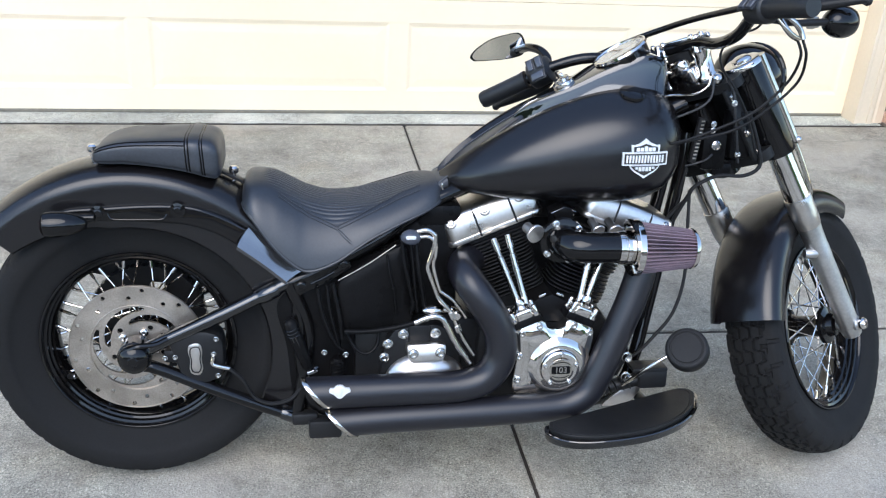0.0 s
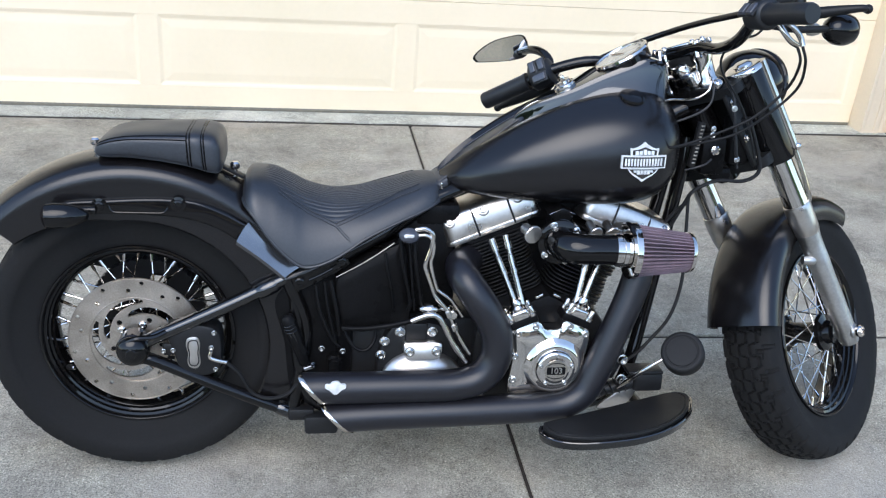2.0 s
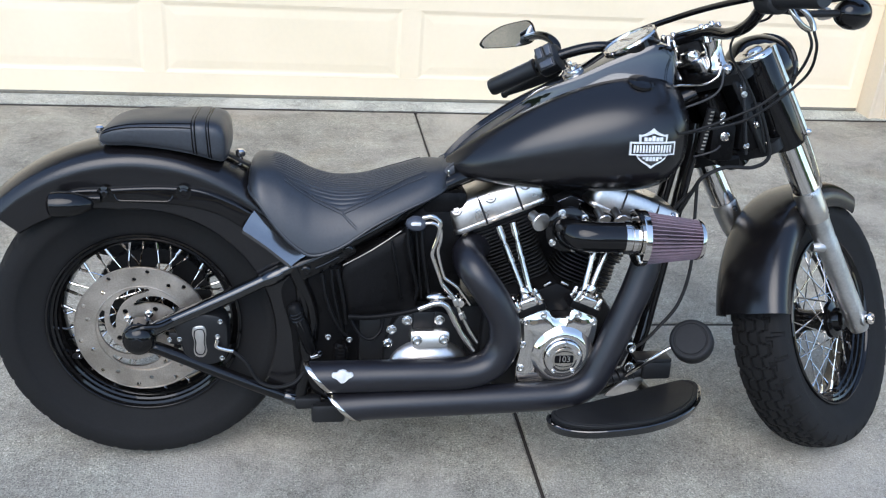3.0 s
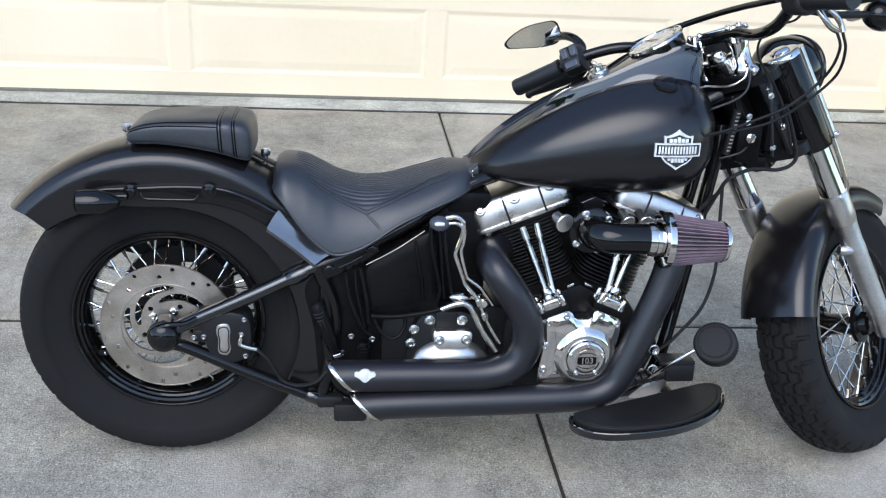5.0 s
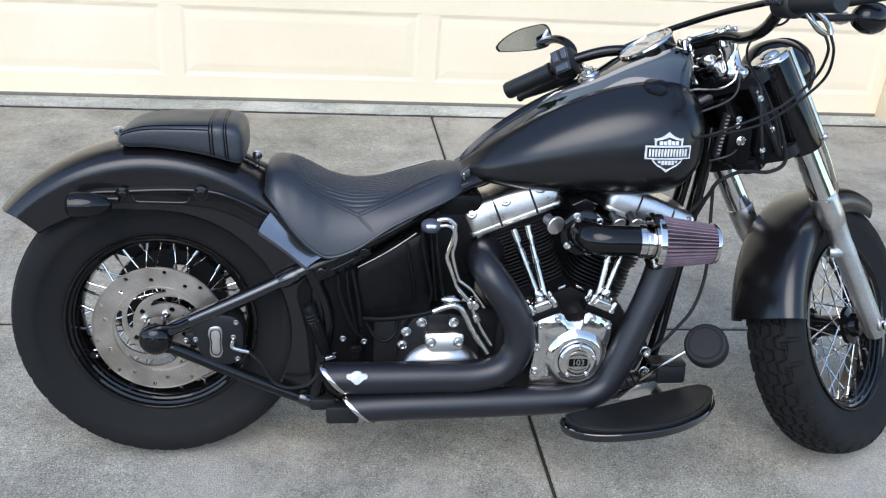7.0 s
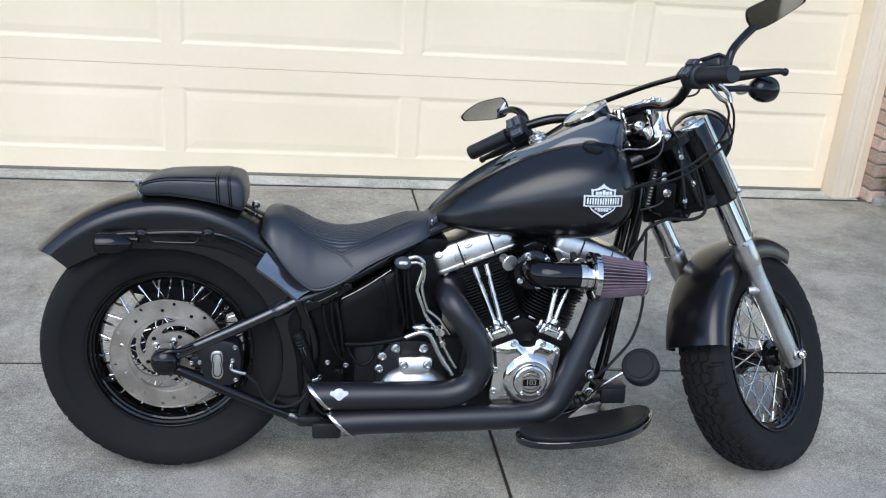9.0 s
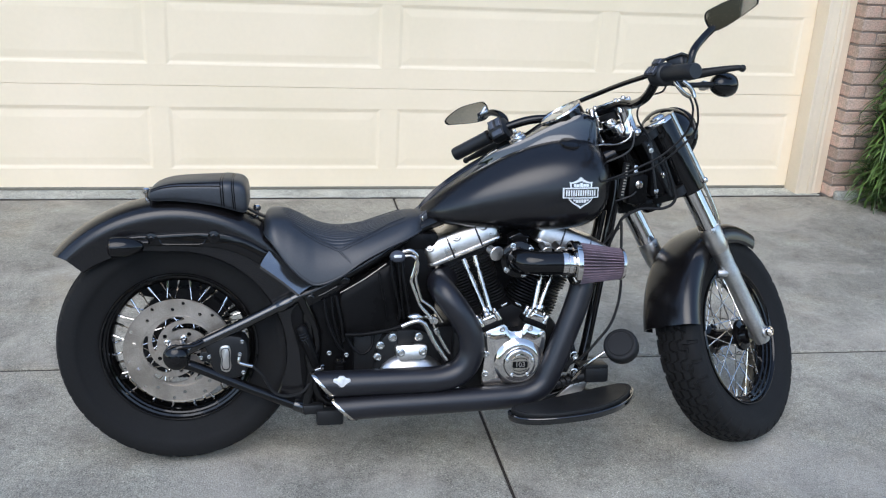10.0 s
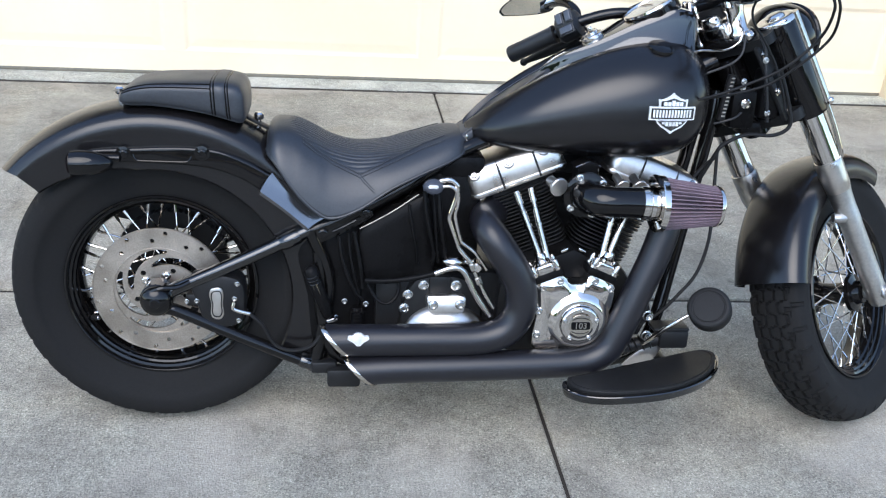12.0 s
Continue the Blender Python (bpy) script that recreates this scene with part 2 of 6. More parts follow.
def prism(bm, outline, y0, y1, bevel=0.0, m=None, segments=2):
    """An outline in x, z pushed from y0 to y1 with rounded rims."""
    loops = []
    n = len(outline)
    pts = [Vector((p[0], p[1])) for p in outline]
    area = sum(pts[i].x * pts[(i + 1) % n].y - pts[(i + 1) % n].x * pts[i].y for i in range(n))
    sign = 1 if area > 0 else -1

    def inset(d):
        out = []
        for i in range(n):
            a, b, c = pts[i - 1], pts[i], pts[(i + 1) % n]
            u, v = (b - a).normalized(), (c - b).normalized()
            nu, nv = Vector((-u.y, u.x)) * sign, Vector((-v.y, v.x)) * sign
            k = (nu + nv)
            k = k / max(1 + nu.dot(nv), 0.35)
            out.append(b + k * d)
        return out

    way = 1 if y1 > y0 else -1
    steps = [(0, y0), (0, y1)]
    if bevel:
        steps = [(0, y0)] + [(bevel * (1 - math.cos(a)), y1 - way * bevel * (1 - math.sin(a))) for a in (math.pi / 2 * k / segments for k in range(segments + 1))]
    for d, y in steps:
        loops.append([(m or Matrix()) @ Vector((p.x, y, p.y)) for p in inset(d)])
    rings(bm, loops)


def smooth_outline(points, n=5):
    """A closed smooth outline through x, z points."""
    q = [np.array(p, float) for p in points]
    k = len(q)
    out = []
    for i in range(k):
        a, b, c, d = q[i - 1], q[i], q[(i + 1) % k], q[(i + 2) % k]
        for s in range(n):
            t = s / n
            out.append(tuple(0.5 * (2 * b + (c - a) * t + (2 * a - 5 * b + 4 * c - d) * t * t + (3 * b - a - 3 * c + d) * t ** 3)))
    return out


def plate(bm, outer, holes, y0, y1, m=None):
    """A flat sheet with holes in the x, z plane, from y0 to y1."""
    b2 = bmesh.new()
    edges = []
    for loop in [outer] + list(holes):
        vs = [b2.verts.new((p[0], y0, p[1])) for p in loop]
        edges += [b2.edges.new((vs[i], vs[(i + 1) % len(vs)])) for i in range(len(vs))]
    bmesh.ops.triangle_fill(b2, use_beauty=True, use_dissolve=False, edges=edges)
    grown = bmesh.ops.extrude_face_region(b2, geom=list(b2.faces))
    bmesh.ops.translate(b2, vec=(0, y1 - y0, 0), verts=[g for g in grown["geom"] if isinstance(g, bmesh.types.BMVert)])
    if m:
        b2.transform(m)
    me = bpy.data.meshes.new("scratch")
    b2.to_mesh(me)
    b2.free()
    bm.from_mesh(me)
    bpy.data.meshes.remove(me)


def circle(x, z, r, n=24, squash=1.0, turn=0.0):
    return [(x + r * math.cos(a) * math.cos(turn) - r * squash * math.sin(a) * math.sin(turn), z + r * math.cos(a) * math.sin(turn) + r * squash * math.sin(a) * math.cos(turn)) for a in (2 * math.pi * k / n for k in range(n))]


def bolt(bm, p, way, r=0.008, h=0.007):
    """A domed bolt head with a socket rim."""
    lathe(bm, [(r * 1.25, 0), (r * 1.25, h * 0.25), (r, h * 0.3), (r, h * 0.8), (r * 0.8, h), (r * 0.5, h), (r * 0.45, h * 0.6), (0, h * 0.6)], aim(p, way), 14)


def thing(name, label, category, m, kind="", group=""):
    return tagged(new(name), label, category, group, kind), m


# ---- setting ----
def quad_slab(bm, corners, top, bottom, edge=0.006):
    """A slab with rounded arrises over four ground corners."""
    c = [Vector(p) for p in corners]
    mid = sum(c, Vector((0, 0))) / 4
    def ring(d, z):
        return [Vector((*(p + (mid - p).normalized() * d * 1.4), z)) for p in c]
    rings(bm, [ring(0, bottom), ring(0, top - edge), ring(edge * 0.4, top - edge * 0.3), ring(edge, top)])


ground = bmesh.new()
box(ground, (0, -60, -0.10), (600, 400, 0.1))
ground = tagged(link("ground", ground, SOIL), "bare brown ground round the driveway", "ground", kind="structure")

driveway = bmesh.new()
box(driveway, (0, -1.2, -0.034), (12.4, 11.3, 0.05))
driveway = tagged(link("driveway", driveway, JOINT), "weathered grey concrete driveway with dark joints", "driveway", kind="structure")


def joint_x(y, k):
    return -0.104 + 3.0 * k


def joint_y(x, k):
    return {0: 4.300, 1: 2.386 - 0.028 * x}.get(k, 2.386 - 0.028 * x - 2.0 * (k - 1))


G = 0.005
for i in range(-2, 2):
    for k in range(0, 5):
        cs = []
        for a, b in ((0, 1), (1, 1), (1, 0), (0, 0)):
            y = joint_y(joint_x(2, i + a), k + b)
            x = joint_x(y, i + a)
            cs.append((x + (G if a == 0 else -G), y + (1.9 * G if b == 1 else -1.9 * G)))
        bm = bmesh.new()
        quad_slab(bm, cs, 0.0, -0.05)
        part("slab", bm, CONCRETE, driveway, smooth=0)
bm = bmesh.new()
quad_slab(bm, [(-6, joint_y(-6, 0) + 0.011), (2.44, joint_y(2.44, 0) + 0.011), (2.44, 4.9), (-6, 4.9)], 0.004, -0.05, 0.004)
part("slab", bm, APRON, driveway, smooth=0)
bm = bmesh.new()
for i in range(60):
    x = -6 + 8.44 * i / 60
    box(bm, (x + 0.0703, joint_y(x, 0) + 0.0008 + 0.003 * math.sin(i * 2.3), -0.012), (0.1407, 0.023 + 0.005 * math.sin(i * 1.7), 0.0245 + 0.0012 * math.sin(i * 3.1)))
part("joint_filler", bm, JOINT, driveway, "dark dirt in the joint before the door", 0)

# houses and hedges across the street, far behind the camera
for x, w, h, m_, name in ((-7.5, 19, 3.0, RENDER, "tan rendered house front across the street"), (8.5, 13, 3.0, BRICK, "brick house front across the street"), (26, 22, 4.0, LEAF, "dark hedge across the street"), (-28, 22, 4.2, LEAF, "dark hedge across the street")):
    bm = bmesh.new()
    box(bm, (x, -24, h / 2 - 0.05), (w, 1.0, h))
    tagged(link("backdrop", bm, m_), name, "backdrop", kind="structure")
bm = bmesh.new()
prism(bm, smooth_outline([(-34, 0)] + [(-34 + 4.0 * k, 6.0 + 2.2 * math.sin(k * 1.9) + 1.2 * math.sin(k * 4.3)) for k in range(18)] + [(34, 0)], 4), -31.0, -32.0)
tagged(link("backdrop", bm, LEAF, smooth=0), "dark trees behind the houses across the street", "backdrop", kind="structure")
for x, w in ((-7.5, 19.6), (8.5, 13.6)):
    bm = bmesh.new()
    rings(bm, [[Vector((x + a * w / 2, y, z)) for a, y, z in ((-1, -23.2, 2.9), (1, -23.2, 2.9), (f, -28.0, 5.0), (-f, -28.0, 5.0))] for f in (0.82,)] + [[Vector((x + a * w / 2, y - 0.2, z - 0.15)) for a, y, z in ((-1, -23.2, 2.9), (1, -23.2, 2.9), (0.82, -28.0, 5.0), (-0.82, -28.0, 5.0))]])
    tagged(link("backdrop", bm, SHINGLE, smooth=0), "dark shingle roof across the street", "backdrop", kind="structure")

# unseen street, added to turn the ground reflected in the chrome grey
bm = bmesh.new()
box(bm, (0, -13.0, -0.046), (90, 9.0, 0.03))
tagged(link("road", bm, ASPHALT, smooth=0), "unseen grey asphalt street added for reflections in the chrome", "road", kind="structure")
# invented pale and dark panels on the house fronts, to break up reflections
for x, z, w, h, m_, label in ((-14.0, 1.15, 4.9, 2.2, TRIM_PAINT, "pale panel added across the street for reflections"), (-9.2, 1.55, 2.2, 1.3, GLOSS, "dark panel added across the street for reflections"), (-4.5, 1.75, 0.9, 1.3, GLOSS, "dark panel added across the street for reflections"), (-6.6, 1.05, 1.0, 2.1, EAVE, "brown panel added across the street for reflections"), (6.0, 1.55, 2.4, 1.4, GLOSS, "dark panel added across the street for reflections"), (10.6, 1.55, 2.0, 1.4, GLOSS, "dark panel added across the street for reflections")):
    bm = bmesh.new()
    box(bm, (x, -23.47, z), (w, 0.06, h))
    if m_ is GLOSS:
        for dz in (-h / 2 - 0.05, h / 2 + 0.05):
            box(bm, (x, -23.46, z + dz), (w + 0.2, 0.07, 0.1))
    tagged(link("backdrop", bm, m_, smooth=0), label, "backdrop", kind="structure")

# garage door: four sections of four pressed panels
DY = 4.45
SECTION, FIRST = 0.553, 0.014
door = tagged(new("garage_door"), "cream sectional garage door with pressed raised panels, closed", "garage door")
door.location = (0, DY, 0)
PITCH, PW, PX0 = 1.197, 1.108, -2.476


def pressed_panel(x0, x1, z0, z1):
    bm = bmesh.new()
    def ring(d, y):
        return [Vector((a, y, b)) for a, b in ((x0 + d, z0 + d), (x1 - d, z0 + d), (x1 - d, z1 - d), (x0 + d, z1 - d))]
    rings(bm, [ring(0, 0.0), ring(0.006, 0.0013), ring(0.016, 0.0046), ring(0.024, 0.0052), ring(0.058, 0.0022), ring(0.064, 0.0020)], cap=False)
    vs = [bm.verts.new(p) for p in ring(0.064, 0.0020)]
    bm.faces.new(vs)
    bmesh.ops.remove_doubles(bm, verts=bm.verts, dist=1e-5)
    return bm


for s in range(4):
    z0 = FIRST + s * SECTION
    z1 = z0 + SECTION - 0.0018
    pz0, pz1 = z0 + 0.107, z0 + 0.440
    bm = bmesh.new()
    rows = [(z0, pz0), (pz1, z1)]
    L, Rr = -2.56, 2.285
    for a, b in rows:
        box(bm, ((L + Rr) / 2, 0.02, (a + b) / 2), (Rr - L, 0.04, b - a), 0.001, segments=1)
    xs = [L] + [v for k in range(4) for v in (PX0 + k * PITCH, PX0 + k * PITCH + PW)] + [Rr]
    for a, b in zip(xs[0::2], xs[1::2]):
        box(bm, ((a + b) / 2, 0.02, (pz0 + pz1) / 2), (b - a, 0.04, pz1 - pz0), 0)
    box(bm, ((L + Rr) / 2, 0.05, (z0 + z1) / 2), (Rr - L, 0.02, z1 - z0))
    sec = part("section", bm, DOOR_PAINT, door)
    for k in range(4):
        part("panel", pressed_panel(PX0 + k * PITCH, PX0 + k * PITCH + PW, pz0, pz1), DOOR_PAINT, sec, smooth=0)
bm = bmesh.new()
box(bm, (-0.137, 0.013, 0.012), (4.84, 0.032, 0.018), 0.004)
part("weather_seal", bm, SEAL, door)

# walls round the door
bm = bmesh.new()
box(bm, (-0.137, 4.56, 2.475), (5.4, 0.2, 0.50))
tagged(link("wall_over_door", bm, TRIM_PAINT), "cream painted wall over the garage door", "wall", kind="structure")
bm = bmesh.new()
box(bm, (-5.55, 4.50, 1.358), (5.70, 0.3, 2.735))
tagged(link("wall_west", bm, TRIM_PAINT), "cream painted wall beside the garage door", "wall", kind="structure")
for x, sx in ((2.340, -1), (-2.63, 1)):
    bm = bmesh.new()
    box(bm, (x, 4.455, 1.10), (0.108, 0.24, 2.2), 0.006)
    box(bm, (x + sx * 0.043, 4.334, 1.10), (0.022, 0.008, 2.198), 0.003)
    box(bm, (x - sx * 0.034, 4.333, 1.10), (0.030, 0.010, 2.196), 0.004)
    tagged(link("jamb", bm, TRIM_PAINT), "cream painted garage door jamb with moulded edges", "jamb", kind="structure")
bm = bmesh.new()
splay = [(2.396, 4.340), (2.412, 4.338), (2.420, 4.342), (2.464, 4.352), (2.464, 4.59), (2.396, 4.59)]
rings(bm, [[Vector((x, y, z)) for x, y in splay] for z in (0.002, 2.2)])
tagged(link("trim", bm, TRIM_PAINT, smooth=20), "cream painted splayed garage door trim", "trim", kind="structure")
bm = bmesh.new()
box(bm, (5.315, 4.46, 1.358), (5.69, 0.38, 2.735))
brick_wall = tagged(link("wall_east", bm, MORTAR), "weathered red brick wall beside the garage door", "wall", kind="structure")

# low roof over the garage
bm = bmesh.new()
roof = [(3.74, 2.69), (3.74, 2.84), (9.2, 5.30), (9.2, 5.14), (4.70, 2.73), (4.70, 2.69)]
rings(bm, [[Vector((x, y, z)) for y, z in roof] for x in (-8.7, 8.5)])
tagged(link("roof", bm, SHINGLE, smooth=0), "dark shingle roof over the garage", "roof", kind="structure")
bm = bmesh.new()
box(bm, (-0.1, 3.725, 2.755), (17.2, 0.028, 0.19), 0.004)
tagged(link("fascia", bm, EAVE), "brown stained fascia board along the eave", "fascia", kind="structure")

# ---- motorcycle ----
bike = tagged(new("motorcycle"), "satin black cruiser motorcycle leaning over, steering at full lock", "motorcycle")
bike.matrix_world = pose(-1.0078, 1.8772, 0.0016, -8.24, -0.49, -0.94) @ Matrix.Scale(1.007, 4)

RAKE = radians(31)
STEER = radians(42.5)
FX, FZ, FORK = 1.651, 0.287, 0.108
AXIS = Vector((-math.sin(RAKE), 0, math.cos(RAKE)))
AHEAD = Vector((math.cos(RAKE), 0, math.sin(RAKE)))
PIVOT = Vector((FX, 0, FZ)) - 0.034 * AHEAD
TURNED = Matrix.Translation(PIVOT) @ Matrix.Rotation(STEER, 4, AXIS) @ Matrix.Translation(-PIVOT)


def steered(name, bm, material, parent, label="", smooth=40):
    """A part of the front end, built straight ahead and turned with the bars."""
    bm.transform(TURNED)
    return part(name, bm, material, parent, label, smooth)


def tyre_mesh(R, half, bead, grooves):
    """A tyre round y: carcass and cut tread in one mesh."""
    bm = bmesh.new()
    k = R - 0.32
    prof = [(-0.62, bead - 0.205), (-0.70, bead - 0.2), (-0.88, 0.246 + k), (-0.98, 0.262 + k), (-1.0, 0.277 + k), (-0.965, 0.293 + k), (-0.86, 0.3055 + k), (-0.55, 0.3150 + k), (-0.27, 0.3190 + k), (0, 0.32 + k)]
    prof[0] = (-0.64, bead)
    prof[1] = (-0.72, bead + 0.012)
    right = curve_through([(a * half, b) for a, b in prof], 5)
    full = right + [np.array((-p[0], p[1])) for p in right[-2::-1]]
    fine = []
    for a, b in zip(full, full[1:]):
        steps = 3 if grooves and min(a[1], b[1]) > 0.288 + k else 1
        fine += [a + (b - a) * i / steps for i in range(steps)]
    fine.append(full[-1])
    seg = 600 if grooves else 96
    verts, faces = [], []
    for i in range(seg):
        a = 2 * math.pi * i / seg
        u = a * R
        for y, r in fine:
            if grooves and r > 0.287 + k:
                r = r - grooves(u, y)
            verts.append((r * math.cos(a), y, r * math.sin(a)))
    n = len(fine)
    for i in range(seg):
        j = (i + 1) % seg
        faces += [(i * n + q, i * n + q + 1, j * n + q + 1, j * n + q) for q in range(n - 1)]
    me = bpy.data.meshes.new("scratch")
    me.from_pydata(verts, [], faces)
    bm.from_mesh(me)
    bpy.data.meshes.remove(me)
    return bm


def tread(u, y, edge=0.007):
    """Depth of the cut pattern at u along and y across the tread; edge is the depth on the shoulder."""
    p = 2 * math.pi * 0.32 / 34
    saw = abs(((u / p) % 1) * 2 - 1)
    wave = (min(max(saw * 3.6 - 1.3, 0), 1) - 0.5) * 0.020
    d = 0.0
    for c, ph in ((-0.026, 0), (0.0, 0), (0.026, 0)):
        if abs(y - c - wave) < 0.0036:
            d = 0.007
    s = abs(y)
    if s > 0.030:
        step = 0.010 if s > 0.044 else 0.0
        v = ((u + step + (0.5 * p if y > 0 else 0)) / p) % 1
        if v < 0.19:
            d = edge
        if 0.042 < s < 0.046 and v < 0.42:
            d = 0.7 * edge
    return d


def wheel(name, centre, R, half, bead, grooves, build, label):
    """A laced wheel: rim, tyre, hub, spokes and nipples."""
    place = Matrix.Translation(centre)
    bm = bmesh.new()
    w = half * 0.72
    outer = bead + 0.004
    prof = [(outer, -w + 0.004), (outer + 0.001, -w), (outer - 0.0005, -w - 0.003), (bead - 0.0005, -w - 0.0035), (bead - 0.0035, -w - 0.001), (bead - 0.005, -w + 0.005), (bead - 0.0105, -w + 0.007), (bead - 0.012, -w + 0.015), (bead - 0.0165, -w + 0.017), (bead - 0.018, -w + 0.025), (bead - 0.0225, -w + 0.028), (bead - 0.024, -w + 0.036), (bead - 0.028, 0)]
    prof = prof + [(r, -h) for r, h in prof[-2::-1]]
    prof += [(bead - 0.012, 0.0)]
    loops = [[place @ Vector((r * math.cos(a), h, r * math.sin(a))) for a in (2 * math.pi * i / 160 for i in range(160))] for r, h in prof]
    rings(bm, loops, closed=True)
    rim = build(name, bm, GLOSS, bike, label)
    bm = tyre_mesh(R, half, bead, grooves)
    bm.transform(place)
    build("tyre", bm, TYRE, rim, "black tyre with zigzag tread", 30)
    bm = bmesh.new()
    hub = [(0.012, -0.075), (0.026, -0.075), (0.030, -0.06), (0.046, -0.056), (0.048, -0.046), (0.034, -0.040), (0.027, -0.02), (0.027, 0.02), (0.034, 0.040), (0.048, 0.046), (0.046, 0.056), (0.030, 0.06), (0.026, 0.075), (0.012, 0.075)]
    lathe(bm, hub, place @ Matrix.Rotation(radians(-90), 4, "X"), 32)
    build("hub", bm, GLOSS, rim)
    for i in range(40):
        side = -1 if i % 2 else 1
        a = 2 * math.pi * i / 40
        lead = radians(72) * (1 if (i // 2) % 2 else -1)
        r1 = bead - 0.024
        p = Vector((0.042 * math.cos(a + lead), side * 0.05, 0.042 * math.sin(a + lead)))
        q = Vector((r1 * math.cos(a), side * 0.010, r1 * math.sin(a)))
        bm = bmesh.new()
        tube(bm, [p, q], 0.0019, 7)
        w_ = (q - p).normalized()
        tube(bm, [q - w_ * 0.022, q - w_ * 0.018, q - w_ * 0.002, q], [0.0026, 0.0036, 0.0036, 0.0042], 8)
        bm.transform(place)
        build("spoke", bm, CHROME, rim)
    return rim


AX = Vector((0, 0, 0.33))
rear = wheel("rear_wheel", AX, 0.331, 0.077, 0.208, lambda u, y: tread(u, y, 0.002), part, "black laced rear wheel with chrome spokes")
wheel("front_wheel", (FX, 0, FZ), 0.3205, 0.066, 0.208, tread, steered, "black laced front wheel with chrome spokes")

# rear brake
def swirl_slot(a, turn=98, n=14):
    """A slot that winds inwards from the angle a, widest in its middle."""
    outer, inner = [], []
    for u in np.linspace(0, 1, n):
        t = radians(a + turn * u)
        r = 0.0925 - 0.0325 * u ** 1.3
        w = 0.0040 + 0.0050 * math.sin(math.pi * u) ** 0.7 if 0 < u < 1 else 0.0030
        outer.append(((r + w) * math.cos(t), (r + w) * math.sin(t)))
        inner.append(((r - w) * math.cos(t), (r - w) * math.sin(t)))
    return outer + inner[::-1]


bm = bmesh.new()
holes = [circle(0, 0, 0.0990, 64)]
for i in range(20):
    a = 2 * math.pi * i / 20 + 0.1
    for r, da in ((0.118, 0.0), (0.135, 0.09)):
        if (i % 2 == 0) == (r > 0.12):
            holes.append(circle(r * math.cos(a + da), r * math.sin(a + da), 0.0050, 12))
plate(bm, circle(0, 0, 0.146, 96), holes, -0.083, -0.077, Matrix.Translation(AX))
part("brake_disc", bm, DISC_STEEL, rear, "drilled steel brake disc", 30)
bm = bmesh.new()
holes = [circle(0, 0, 0.030, 32)]
for k in range(5):
    holes.append(swirl_slot(79 + 72 * k))
    a = radians(58 + 72 * k)
    holes.append(circle(0.0545 * math.cos(a), 0.0545 * math.sin(a), 0.0062, 14))
plate(bm, circle(0, 0, 0.1005, 80), holes, -0.0815, -0.0755, Matrix.Translation(AX))
for r in (0.1010, 0.144):
    tube(bm, [AX + Vector((r * math.cos(t), -0.0832, r * math.sin(t))) for t in (2 * math.pi * k / 80 for k in range(80))], 0.0013, 6, closed=True)
part("disc_carrier", bm, DISC_STEEL, rear, "slotted steel disc carrier", 30)
bm = bmesh.new()
plate(bm, circle(0, 0, 0.058, 48), [circle(0, 0, 0.030, 24)], -0.066, -0.060, Matrix.Translation(AX))
part("hub_flange", bm, ENGINE_BLACK, rear, "black flange behind the disc", 30)
for i in range(5):
    a = 2 * math.pi * i / 5 + 1.19
    bm = bmesh.new()
    bolt(bm, AX + Vector((0.0395 * math.cos(a), -0.082, 0.0395 * math.sin(a))), (0, -1, 0), 0.008, 0.006)
    part("bolt", bm, CHROME, rear)

# tyre valve
bm = bmesh.new()
rod(bm, AX + Vector((-0.163, -0.030, -0.087)), AX + Vector((-0.146, -0.052, -0.078)), 0.0062, 14, 0.001)
valve = part("tyre_valve", bm, RUBBER, rear, "black rubber tyre valve")
bm = bmesh.new()
rod(bm, AX + Vector((-0.1465, -0.0515, -0.0783)), AX + Vector((-0.142, -0.057, -0.076)), 0.0052, 14, 0.0015)
part("valve_cap", bm, POLISHED, valve)

# drive pulley on the far side
bm = bmesh.new()
teeth = [((0.132 + (0.004 if k % 2 else 0)) * math.cos(2 * math.pi * k / 128), (0.132 + (0.004 if k % 2 else 0)) * math.sin(2 * math.pi * k / 128)) for k in range(128)]
plate(bm, teeth, [circle(0.085 * math.cos(a), 0.085 * math.sin(a), 0.020, 14) for a in (2 * math.pi * k / 5 for k in range(5))], 0.078, 0.104, Matrix.Translation(AX))
part("drive_pulley", bm, ENGINE_BLACK, rear, "black toothed drive pulley", 30)
bm = bmesh.new()
prism(bm, smooth_outline([(-0.14, 0.45), (-0.05, 0.505), (0.10, 0.49), (0.30, 0.40), (0.36, 0.34), (0.30, 0.33), (0.10, 0.40), (-0.02, 0.42)], 4), 0.106, 0.122, 0.003)
part("belt_guard", bm, ENGINE_BLACK, bike, "black belt guard")

